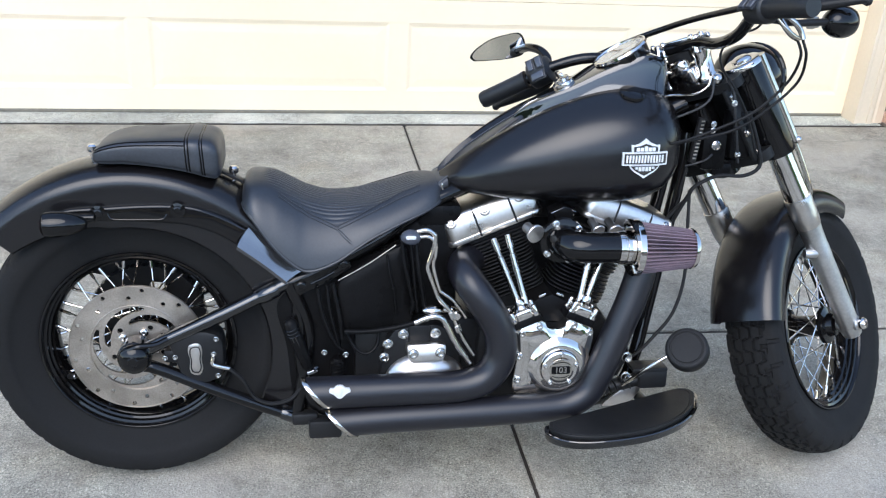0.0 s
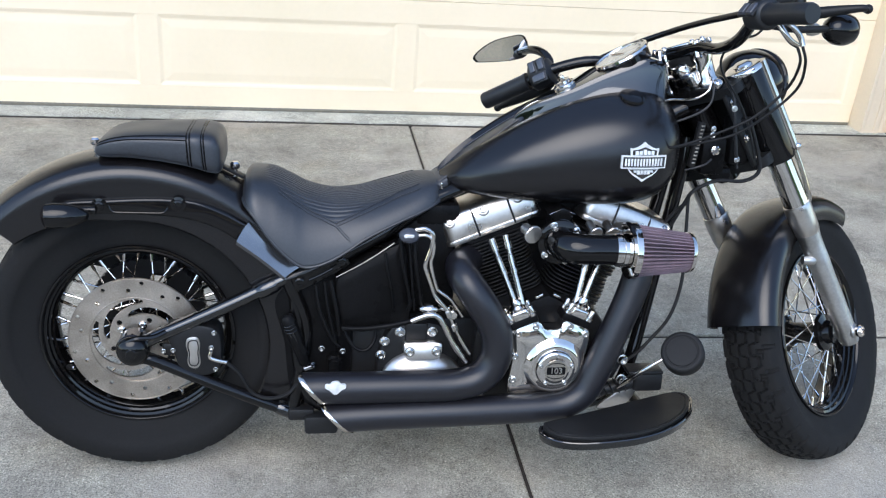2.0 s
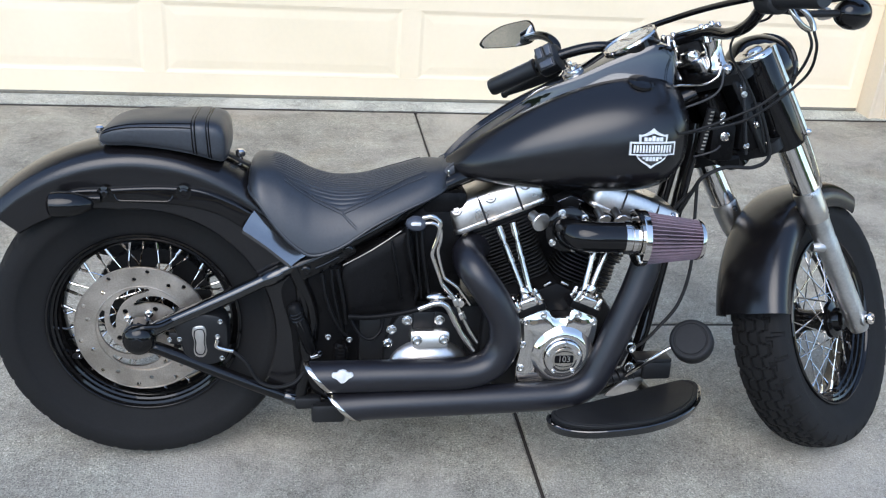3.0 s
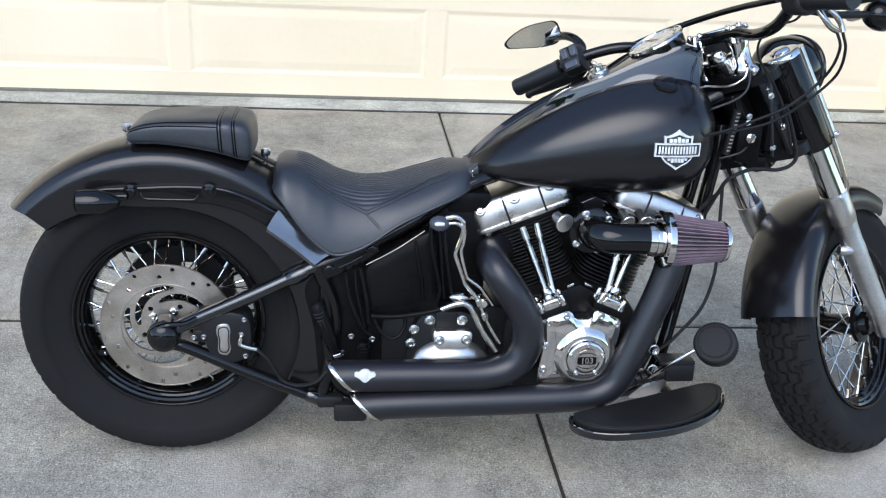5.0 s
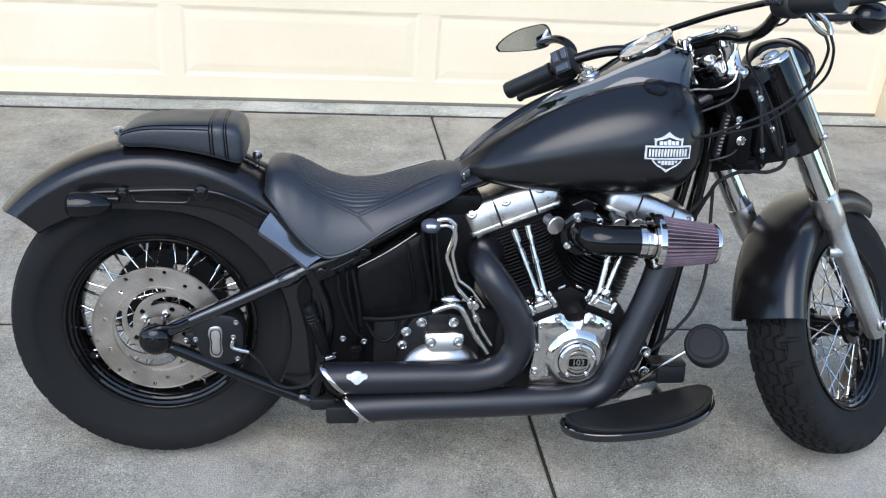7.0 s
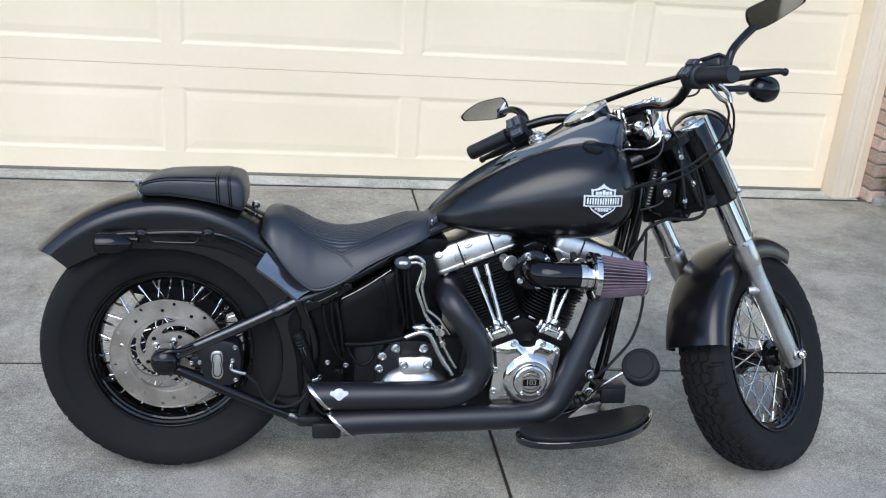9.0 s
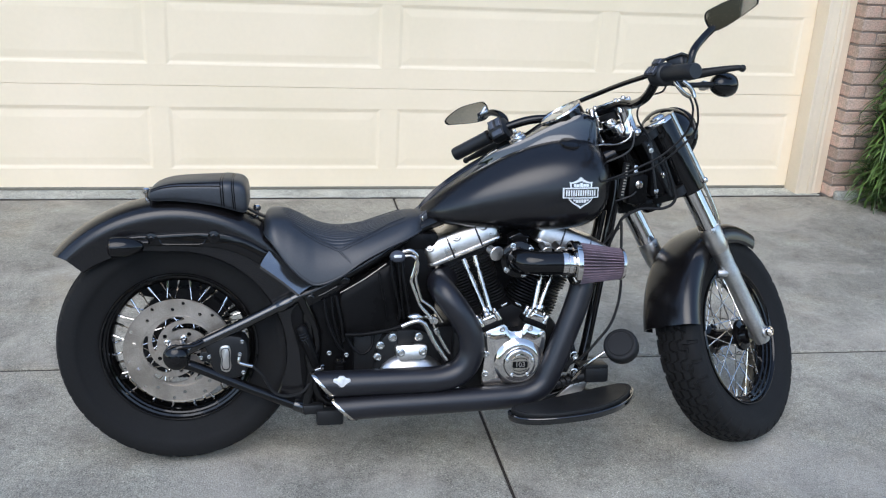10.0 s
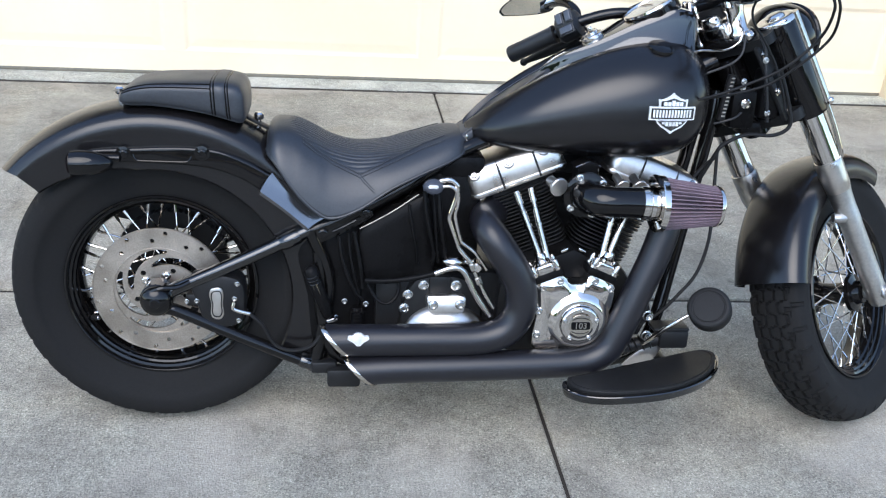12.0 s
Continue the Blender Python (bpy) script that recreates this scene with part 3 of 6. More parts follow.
# swingarm
bm = bmesh.new()
tube(bm, [(0.36, -0.11, 0.36), (0.36, 0.11, 0.36)], 0.02, 14)
swingarm = part("swingarm", bm, GLOSS, bike, "gloss black tubular swingarm")
for s in (-1, 1):
    y = s * 0.118
    for name, pts, r in (("upper_tube", [(0.015, y, 0.335), (0.05, y, 0.355), (0.19, y, 0.420), (0.33, y * 0.95, 0.487)], 0.0155), ("lower_tube", [(0.015, y, 0.305), (0.05, y, 0.294), (0.19, y, 0.228), (0.34, y * 0.98, 0.162)], 0.0142), ("upright", [(0.33, y * 0.95, 0.487), (0.37, y * 0.9, 0.36), (0.34, y * 0.98, 0.162)], 0.016)):
        bm = bmesh.new()
        tube(bm, pts, r, 16, 5)
        part(name, bm, LACQUER if name == "upper_tube" else GLOSS, swingarm)
    bm = bmesh.new()
    tube(bm, [(0.268, y, 0.4565), (0.276, y, 0.4605), (0.300, y * 0.98, 0.472), (0.308, y * 0.98, 0.476)], [0.0158, 0.0182, 0.0182, 0.0158], 18)
    part("tube_sleeve", bm, LACQUER, swingarm, "gloss black sleeve on the upper tube")
    bm = bmesh.new()
    tube(bm, [(0.306, y * 0.98, 0.177), (0.312, y * 0.98, 0.1745), (0.345, y * 0.98, 0.160), (0.352, y * 0.98, 0.157)], [0.0145, 0.0175, 0.0175, 0.014], 18)
    part("tube_sleeve", bm, LACQUER, swingarm, "gloss black sleeve on the lower tube")
    bm = bmesh.new()
    rod(bm, (0, y + s * 0.022, 0.33), (0, y - s * 0.03, 0.33), 0.036, 28, 0.006)
    part("axle_carrier", bm, GLOSS, swingarm)
bm = bmesh.new()
ball(bm, (0, -0.140, 0.33), (0.034, 0.020, 0.034))
rod(bm, (0, -0.15, 0.33), (0, -0.160, 0.33), 0.014, 20, 0.004)
part("axle_cover", bm, GLOSS, swingarm)
bm = bmesh.new()
tube(bm, [(-0.02, -0.145, 0.348), (0.01, -0.147, 0.362), (0.045, -0.140, 0.362), (0.07, -0.13, 0.37)], 0.006, 8, 4)
part("adjuster", bm, GLOSS, swingarm)

# rear caliper
bm = bmesh.new()
prism(bm, smooth_outline([(0.070, 0.372), (0.12, 0.385), (0.178, 0.372), (0.188, 0.32), (0.178, 0.272), (0.13, 0.258), (0.098, 0.275), (0.082, 0.32)], 4), -0.07, -0.128, 0.010)
box(bm, (0.085, -0.10, 0.325), (0.05, 0.05, 0.03), 0.006)
caliper = part("rear_caliper", bm, ENGINE_BLACK, bike, "black brake caliper")
bm = bmesh.new()
CP = [(0.116, 0.354), (0.136, 0.356), (0.142, 0.340), (0.140, 0.318), (0.142, 0.296), (0.134, 0.282), (0.118, 0.284), (0.113, 0.298), (0.115, 0.318), (0.111, 0.338)]
prism(bm, smooth_outline(CP, 4), -0.126, -0.1305, 0.003)
plate_ = part("caliper_plate", bm, ALUMINIUM, caliper, "pale oval caliper plate")
bm = bmesh.new()
tube(bm, [(0.1275 + (x - 0.1275) * 0.72, -0.1312, 0.319 + (z - 0.319) * 0.80) for x, z in smooth_outline(CP, 4)], 0.0013, 6, closed=True)
part("plate_groove", bm, ENGINE_BLACK, plate_)
for p in ((0.084, 0.325), (0.063, 0.324), (0.165, 0.33), (0.172, 0.365), (0.173, 0.278)):
    bm = bmesh.new()
    bolt(bm, (p[0], -0.127, p[1]), (0, -1, 0), 0.0045, 0.006)
    part("bolt", bm, BOLT, caliper)
bm = bmesh.new()
tube(bm, [(0.165, -0.135, 0.325), (0.163, -0.137, 0.311), (0.178, -0.137, 0.304), (0.198, -0.135, 0.298)], 0.005, 10, 4)
part("banjo", bm, CHROME, caliper)
bm = bmesh.new()
tube(bm, [(0.196, -0.135, 0.299), (0.225, -0.135, 0.27), (0.25, -0.135, 0.225), (0.285, -0.135, 0.208), (0.33, -0.13, 0.215), (0.36, -0.12, 0.25)], 0.0042, 8, 5)
part("brake_hose", bm, RUBBER, caliper)


def mudguard(bm, centre, section, a0, a1, n, thick=0.004, tail=None, hem=None):
    """A guard round y: section (y, radius) swept from a0 to a1 degrees, as a thin shell."""
    outer = curve_through(section, 4)
    m = len(outer)
    loops = []
    for i in range(n + 1):
        f = i / n
        row = []
        for side, pts in ((0, outer), (1, outer[::-1])):
            for j, (y, r) in enumerate(pts):
                k = j if side == 0 else m - 1 - j
                h = k / (m - 1) * 2 - 1
                end0 = a0 + (tail[0] * (1 - abs(h)) ** 2 if tail else 0)
                end1 = a1 + (tail[1] * (1 - abs(h)) ** 2 if tail else 0)
                a = radians(end0 + (end1 - end0) * f)
                if hem and r < 0.39:
                    r = 0.39 - (0.39 - r) * (0.39 - hem(math.degrees(a))) / 0.092
                rr = r - thick * side
                yy = y * (1 - thick / 0.09 * side)
                row.append(Vector((centre[0] + rr * math.cos(a), yy, centre[2] + rr * math.sin(a))))
        loops.append(row)
    rings(bm, loops)


bm = bmesh.new()
REAR_HEM = [(0.101, 0.298), (0.1025, 0.345), (0.1025, 0.376), (0.1000, 0.391), (0.093, 0.402), (0.080, 0.4105), (0.050, 0.420)]
mudguard(bm, (0, 0, 0.322), [(-y, r) for y, r in REAR_HEM] + [(0, 0.424)] + REAR_HEM[::-1], -24, 134.5, 78, tail=(0, 6), hem=lambda a: float(np.interp(a, [95, 137], [0.292, 0.336])))
part("rear_fender", bm, DENIM, bike, "satin black rear fender")

# fender strut
top = [(-0.130, 0.651), (-0.107, 0.657), (-0.032, 0.661), (0.025, 0.664), (0.083, 0.664), (0.140, 0.658), (0.198, 0.636), (0.252, 0.606)]
low = [(0.226, 0.572), (0.175, 0.602), (0.105, 0.622), (-0.02, 0.629), (-0.101, 0.629), (-0.130, 0.628)]
for s in (-1, 1):
    bm = bmesh.new()
    prism(bm, [tuple(p[:2]) for p in curve_through(top, 4)] + [tuple(p[:2]) for p in curve_through(low, 4)], s * 0.096, s * 0.113, 0.006, segments=3)
    strut = part("fender_strut", bm, GLOSS, bike, "gloss black fender strut")
    bm = bmesh.new()
    loops = []
    for (x0, z0), (x1, z1) in zip(fill([(0.252, 0.616), (0.285, 0.586), (0.325, 0.552), (0.375, 0.519)], 5), fill([(0.225, 0.578), (0.252, 0.558), (0.285, 0.532), (0.326, 0.496)], 5)):
        row = []
        for f, lift in ((-0.06, -0.012), (0.0, -0.003), (0.15, 0.001), (0.35, 0.003), (0.6, 0.003), (0.85, 0.001), (1.0, -0.003), (1.06, -0.012)):
            row.append(Vector((x0 + (x1 - x0) * f, s * (0.112 + 0.020 * max(f, 0.0) ** 2.4 + lift * 0.6), z0 + (z1 - z0) * f + lift * 0.6)))
        row += [Vector((p.x, s * 0.090, p.z - 0.004)) for p in row[::-1]]
        loops.append(row)
    rings(bm, loops)
    part("strut_cover", bm, STRUT, strut, "glossy dark blue-grey strut cover")
    for x, z in ((-0.053, 0.648), (0.106, 0.652)):
        bm = bmesh.new()
        lathe(bm, [(0.0165, 0), (0.016, 0.002), (0.0105, 0.003), (0.0095, 0.005), (0.006, 0.006), (0.0055, 0.003), (0, 0.003)], aim((x, s * 0.112, z), (0, s, 0)), 18)
        part("strut_bolt", bm, GLOSS, strut)
    bm = bmesh.new()
    tube(bm, [(-0.034, s * 0.1125, 0.648), (-0.031, s * 0.113, 0.640), (-0.024, s * 0.113, 0.6345), (0.0, s * 0.113, 0.6335), (0.05, s * 0.113, 0.6328), (0.072, s * 0.113, 0.633), (0.080, s * 0.113, 0.637), (0.085, s * 0.1125, 0.645)], 0.0024, 8, 3)
    part("strut_rib", bm, GLOSS, strut)

# rear turn signals
for s in (-1, 1):
    bm = bmesh.new()
    lathe(bm, [(0.0, 0), (0.020, 0.001), (0.026, 0.006), (0.0275, 0.02), (0.026, 0.042), (0.020, 0.066), (0.010, 0.084), (0, 0.088)], aim((-0.154, s * 0.150, 0.636), (1, 0, 0.02)), 28)
    sig = part("rear_turn_signal", bm, GLOSS, bike, "gloss black bullet turn signal")
    bm = bmesh.new()
    tube(bm, [(-0.10, s * 0.105, 0.636), (-0.10, s * 0.14, 0.636)], 0.009, 12)
    tube(bm, [(-0.10, s * 0.12, 0.640), (-0.06, s * 0.118, 0.640)], 0.008, 12)
    part("signal_stem", bm, GLOSS, sig)
    bm = bmesh.new()
    lathe(bm, [(0, -0.004), (0.014, -0.003), (0.021, 0.001), (0.018, 0.003)], aim((-0.154, s * 0.150, 0.636), (1, 0, 0.02)), 24)
    part("signal_lens", bm, LENS, sig)


def cushion(bm, stations, power=2.6, n=28):
    """A padded form: stations of x, half width, bottom, top, with a flat underside and full shoulders."""
    loops = []
    for x, w, zb, zt in stations:
        row = []
        for k in range(n):
            a = 2 * math.pi * k / n
            c, s = math.cos(a), math.sin(a)
            y = w * math.copysign(abs(c) ** (2 / power), c)
            z = (zb + zt) / 2 + (zt - zb) / 2 * math.copysign(abs(s) ** (2 / power), s)
            row.append(Vector((x, y, z)))
        loops.append(row)
    rings(bm, loops)


# pillion pad on the fender
bm = bmesh.new()
PAD = fill([(-0.066, 0.055, 0.750, 0.7575), (-0.059, 0.079, 0.744, 0.7705), (-0.035, 0.089, 0.741, 0.7845), (0.004, 0.093, 0.741, 0.7935), (0.065, 0.096, 0.734, 0.7975), (0.121, 0.097, 0.723, 0.7995), (0.158, 0.097, 0.712, 0.7985), (0.180, 0.095, 0.706, 0.7935), (0.191, 0.088, 0.711, 0.7805), (0.195, 0.070, 0.722, 0.7625)])
cushion(bm, PAD, 4.4, 56)
pad = part("pillion_pad", bm, LEATHER, bike, "black stitched leather pillion pad on the rear fender")


def on_pad(x, up, s, grow=0.0):
    """A point of the pad's flank at x, the share up of its height."""
    w, zb, zt = [float(np.interp(x, [q[0] for q in PAD], [q[k] for q in PAD])) for k in (1, 2, 3)]
    f = up * 2 - 1
    return (x, s * (w * (1 - abs(f) ** 4.4) ** (1 / 4.4) + grow), (zb + zt) / 2 + (zt - zb) / 2 * f)


for x0, tilt_ in ((0.126, 0.004), (0.132, 0.004), (0.156, 0.006), (0.161, 0.006)):
    bm = bmesh.new()
    run = [on_pad(x0 + tilt_ * (0.5 - u), u, -1, 0.0004) for u in np.linspace(0.06, 0.995, 16)] + [on_pad(x0 + tilt_ * (0.5 - u), u, 1, 0.0004) for u in np.linspace(0.995, 0.06, 16)]
    tube(bm, run, 0.0016, 6)
    part("piping", bm, DULL_BLACK, pad)
bm = bmesh.new()
loops = []
for side in (-1, 1):
    for u in np.linspace(0.05, 0.995, 18)[::-side]:
        loops.append([Vector(on_pad(x + 0.004 * (0.5 - u), float(u), side, g)) for x, g in ((0.134, -0.003), (0.1345, 0.0012), (0.138, 0.0024), (0.151, 0.0024), (0.1545, 0.0012), (0.155, -0.003))])
for row in loops:
    for q in row[1:5]:
        q.z += 0.0018 if q.z > 0.78 else 0.0
rings(bm, loops)
part("pad_band", bm, LEATHER, pad, "raised leather band")
for s in (-1, 1):
    for up, r in ((0.90, 0.0016), (0.80, 0.0014), (0.10, 0.0022)):
        bm = bmesh.new()
        tube(bm, [on_pad(x, up, s, 0.0003) for x in np.linspace(-0.056, 0.126 if up > 0.5 else 0.188, 26)], r, 6)
        part("seam", bm, DULL_BLACK if up > 0.5 else LEATHER, pad)
bm = bmesh.new()
box(bm, (0.213, 0, 0.697), (0.06, 0.030, 0.006), 0.002, Matrix.Translation((0.213, 0, 0.697)) @ Matrix.Rotation(radians(28), 4, "Y") @ Matrix.Translation((-0.213, 0, -0.697)))
part("pad_bracket", bm, ENGINE_BLACK, pad, "black pad bracket")
for x, z in ((-0.076, 0.752), (0.216, 0.703)):
    bm = bmesh.new()
    rod(bm, (x, 0.0, z - 0.03), (x, 0.0, z + 0.012), 0.005, 10)
    lathe(bm, [(0.008, 0), (0.0105, 0.003), (0.0105, 0.012), (0.007, 0.016), (0, 0.016)], aim((x, 0, z), (0, 0, 1)), 18)
    part("thumbscrew", bm, CHROME, pad, "chrome thumbscrew")

# solo seat
SEAT = fill([(0.236, 0.07, 0.66, 0.676), (0.243, 0.105, 0.655, 0.692), (0.262, 0.128, 0.636, 0.702), (0.3, 0.142, 0.585, 0.7), (0.34, 0.15, 0.546, 0.682), (0.375, 0.152, 0.531, 0.664), (0.43, 0.148, 0.548, 0.65), (0.5, 0.138, 0.592, 0.654), (0.56, 0.126, 0.62, 0.67), (0.615, 0.112, 0.642, 0.688), (0.643, 0.1, 0.654, 0.692), (0.66, 0.082, 0.662, 0.69), (0.669, 0.05, 0.67, 0.684)], 14)


def seat_half(w, zb, zs, n=260):
    """Half a cross-section of the seat, from the skirt's hem up to the middle."""
    top_ = zs + 0.005 - zb
    half = [(w * f, zb + top_ * g) for f, g in ((-1.03, -0.03), (-1.06, 0.0), (-1.055, 0.06), (-1.01, 0.26), (-0.93, 0.48), (-0.82, 0.68), (-0.68, 0.83), (-0.50, 0.925), (-0.30, 0.975), (-0.12, 0.996), (0.0, 1.0))]
    line = [np.array(p) for p in curve_through(half, 8)]
    run = np.concatenate([[0], np.cumsum([np.linalg.norm(b - a) for a, b in zip(line, line[1:])])])
    at = np.linspace(0, run[-1], n)
    return np.interp(at, run, [p[0] for p in line]), np.interp(at, run, [p[1] for p in line])


EDGE_X, EDGE_Z = [0.270, 0.311, 0.341, 0.377, 0.434, 0.498, 0.573, 0.625, 0.650], [0.712, 0.684, 0.663, 0.640, 0.615, 0.642, 0.673, 0.691, 0.700]


def seat_edge(x):
    """How high the ribbed insert starts at x."""
    return float(np.interp(x, EDGE_X, EDGE_Z))


bm = bmesh.new()
loops = []
for x, w, zb, zs in SEAT:
    ys, zsq = seat_half(w, zb, zs)
    dy, dz = np.gradient(ys), np.gradient(zsq)
    step = np.hypot(dy, dz)
    arc = step.sum() - np.cumsum(step)
    row = []
    for y, z, ny, nz, a in zip(ys, zsq, -dz / step, dy / step, arc):
        deep = max(min((z - seat_edge(x)) / 0.010, 1), 0) * max(min((x - 0.262) / 0.05, (0.650 - x) / 0.06, 1), 0)
        off = (a / 0.0125) % 1 - 0.5
        ribs = deep * 0.0024 * math.exp(-(off * 0.0125 / 0.0021) ** 2)
        row.append((y - ny * ribs, z - nz * ribs))
    pts = [Vector((x, y, z)) for y, z in row] + [Vector((x, -y, z)) for y, z in row[-2::-1]]
    pts += [Vector((x, w * 0.6, zb + 0.01)), Vector((x, -w * 0.6, zb + 0.01))]
    loops.append(pts)
rings(bm, loops)
seat = part("seat", bm, LEATHER, bike, "black ribbed leather solo seat", 75)
bm = bmesh.new()
for s in (-1, 1):
    tube(bm, [(x, s * w * 1.045, zb - 0.003) for x, w, zb, zs in SEAT], 0.0038, 8)
part("piping", bm, LEATHER, seat)


def on_seat(x, z, s=-1):
    """A point of the seat's flank at x and about height z."""
    w, zb, zs = [float(np.interp(x, [q[0] for q in SEAT], [q[k] for q in SEAT])) for k in (1, 2, 3)]
    ys, zz = seat_half(w, zb, zs)
    k = int(np.argmin(np.abs(zz[:186] - z)))
    return (x, s * abs(ys[k]), float(zz[k]) + 0.0012)


for s in (-1, 1):
    for run in ([(x, seat_edge(x)) for x in np.linspace(0.312, 0.434, 14)], [(x, seat_edge(x)) for x in np.linspace(0.434, 0.618, 14)], [(0.434, 0.615), (0.444, 0.605), (0.461, 0.589), (0.479, 0.575)]):
        for d in (0.0, 0.006):
            bm = bmesh.new()
            tube(bm, [on_seat(float(x), z - d, s) for x, z in run], 0.0011, 6)
            part("seam", bm, LEATHER, seat)

# fuel tank
TANK = [(0.668, 0.030, 0.684, 0.705), (0.685, 0.062, 0.676, 0.722), (0.72, 0.098, 0.668, 0.752), (0.78, 0.130, 0.660, 0.795), (0.85, 0.152, 0.655, 0.838), (0.93, 0.170, 0.651, 0.876), (1.01, 0.180, 0.650, 0.900), (1.08, 0.181, 0.653, 0.908), (1.13, 0.172, 0.665, 0.902), (1.165, 0.150, 0.690, 0.884), (1.185, 0.118, 0.722, 0.860), (1.192, 0.06, 0.76, 0.83)]
def tank_top(w, zb, zt, y):
    """Height of the tank's skin above the half width, with a groove between the two halves."""
    zm = zb + (zt - zb) * 0.42
    c = min(abs(y) / w, 1.0) ** 1.3
    z = zm + (zt - zm) * max(1 - c * c, 0.0) ** (1 / 2.6)
    lip = 0.36 * w + 0.004
    dip = max(0.0, 1 - (abs(y) / lip) ** 2)
    return z + 0.006 * math.exp(-((abs(y) - lip * 1.15) / (0.22 * w)) ** 2) - 0.035 * min(1.0, w / 0.12) * dip ** 0.6


bm = bmesh.new()
loops = []
for x, w, zb, zt in fill(TANK, 5):
    row = []
    for k in range(72):
        a = 2 * math.pi * k / 72
        c, s = math.cos(a), math.sin(a)
        zm = zb + (zt - zb) * 0.42
        if s > 0:
            y = w * math.copysign(abs(c) ** (2 / 2.6), c)
            row.append(Vector((x, y, tank_top(w, zb, zt, y))))
        else:
            row.append(Vector((x, w * math.copysign(abs(c) ** (2 / 2.9), c), zm - (zm - zb) * abs(s) ** (2 / 2.9))))
    loops.append(row)
rings(bm, loops)
tank = part("fuel_tank", bm, DENIM, bike, "satin black teardrop fuel tank", 60)

# tank badge: a plain bar over a shield
def on_tank(x, z, out=0.0):
    """The y of the tank's right flank at x, z."""
    st = min(fill(TANK, 12), key=lambda q: abs(q[0] - x))
    _, w, zb, zt = st
    zm = zb + (zt - zb) * 0.42
    p, f = (2.6, (z - zm) / (zt - zm)) if z > zm else (2.9, (zm - z) / (zm - zb))
    f = min(abs(f), 0.999)
    return -w * (1 - f ** p) ** (1 / p) - out


def on_flank(bm, outline, lift, depth):
    """A flat badge bent onto the tank's flank."""
    front_ = [Vector((x, on_tank(x, z, lift), z)) for x, z in outline]
    back_ = [Vector((x, on_tank(x, z, lift - depth), z)) for x, z in outline]
    rings(bm, [back_, front_])


def flank_strip(bm, x0, x1, z0, z1, lift, depth, n=12):
    """A straight strip bent onto the tank's flank."""
    loops = []
    for i in range(n + 1):
        x = x0 + (x1 - x0) * i / n
        loops.append([Vector((x, on_tank(x, z, out), z)) for z, out in ((z0, lift - depth), (z0, lift), ((z0 + z1) / 2, lift), (z1, lift), (z1, lift - depth))])
    rings(bm, loops)


BX, BZ = 1.083, 0.772
bm = bmesh.new()
shield = [(-0.031, 0.016), (-0.0325, 0.031), (-0.026, 0.030), (-0.016, 0.033), (-0.006, 0.039), (0, 0.044), (0.006, 0.039), (0.016, 0.033), (0.026, 0.030), (0.0325, 0.031), (0.031, 0.016), (0.036, -0.012), (0.030, -0.021), (0.022, -0.028), (0.011, -0.034), (0, -0.042), (-0.011, -0.034), (-0.022, -0.028), (-0.030, -0.021), (-0.036, -0.012)]
on_flank(bm, [(BX + x, BZ + z) for x, z in shield], 0.003, 0.006)
badge = part("tank_badge", bm, BADGE, bike, "silver shield badge")
bm = bmesh.new()
on_flank(bm, [(BX + x, BZ + z) for x, z in ((-0.027, 0.0165), (-0.027, 0.0265), (-0.014, 0.0285), (0, 0.0335), (0.014, 0.0285), (0.027, 0.0265), (0.027, 0.0165))][::-1], 0.0042, 0.003)
on_flank(bm, [(BX + x, BZ + z) for x, z in ((-0.032, -0.0145), (-0.021, -0.0240), (0, -0.0355), (0.021, -0.0240), (0.032, -0.0145))], 0.0042, 0.003)
part("badge_field", bm, POLISHED, badge, "dark grey field")
bm = bmesh.new()
flank_strip(bm, BX - 0.051, BX + 0.051, BZ - 0.0125, BZ + 0.0155, 0.0052, 0.006)
part("badge_bar", bm, BADGE, badge)
bm = bmesh.new()
flank_strip(bm, BX - 0.0475, BX + 0.0475, BZ - 0.0095, BZ + 0.0125, 0.0059, 0.002)
part("badge_inlay", bm, POLISHED, badge, "dark grey inlay")
BARS = [(-0.0435 + 0.0067 * k, -0.0395 + 0.0067 * k, -0.0065, 0.0095, BADGE) for k in range(13)]
BARS += [(-0.0215 + 0.0088 * k, -0.0150 + 0.0088 * k, 0.0180, 0.0255 + 0.003 * (k == 2), BADGE) for k in range(5)]
BARS += [(-0.0215 + 0.0075 * k, -0.0160 + 0.0075 * k, -0.0245 if 0 < k < 5 else -0.0205, -0.0160, BADGE) for k in range(6)]
for x0, x1, z0, z1, m_ in BARS:
    bm = bmesh.new()
    flank_strip(bm, BX + x0, BX + x1, BZ + z0, BZ + z1, 0.0066, 0.003, 2)
    part("letter_bar", bm, m_, badge)

# filler cap trim set in the tank top
bm = bmesh.new()
lathe(bm, [(0.0, 0.005), (0.024, 0.0045), (0.029, 0.002), (0.030, -0.004)], aim((1.072, -0.100, tank_top(0.181, 0.653, 0.907, 0.100) + 0.001), (0.03, -0.36, 0.93)), 28)
part("fuel_cap", bm, GLOSS, tank, "gloss black flush fuel cap")

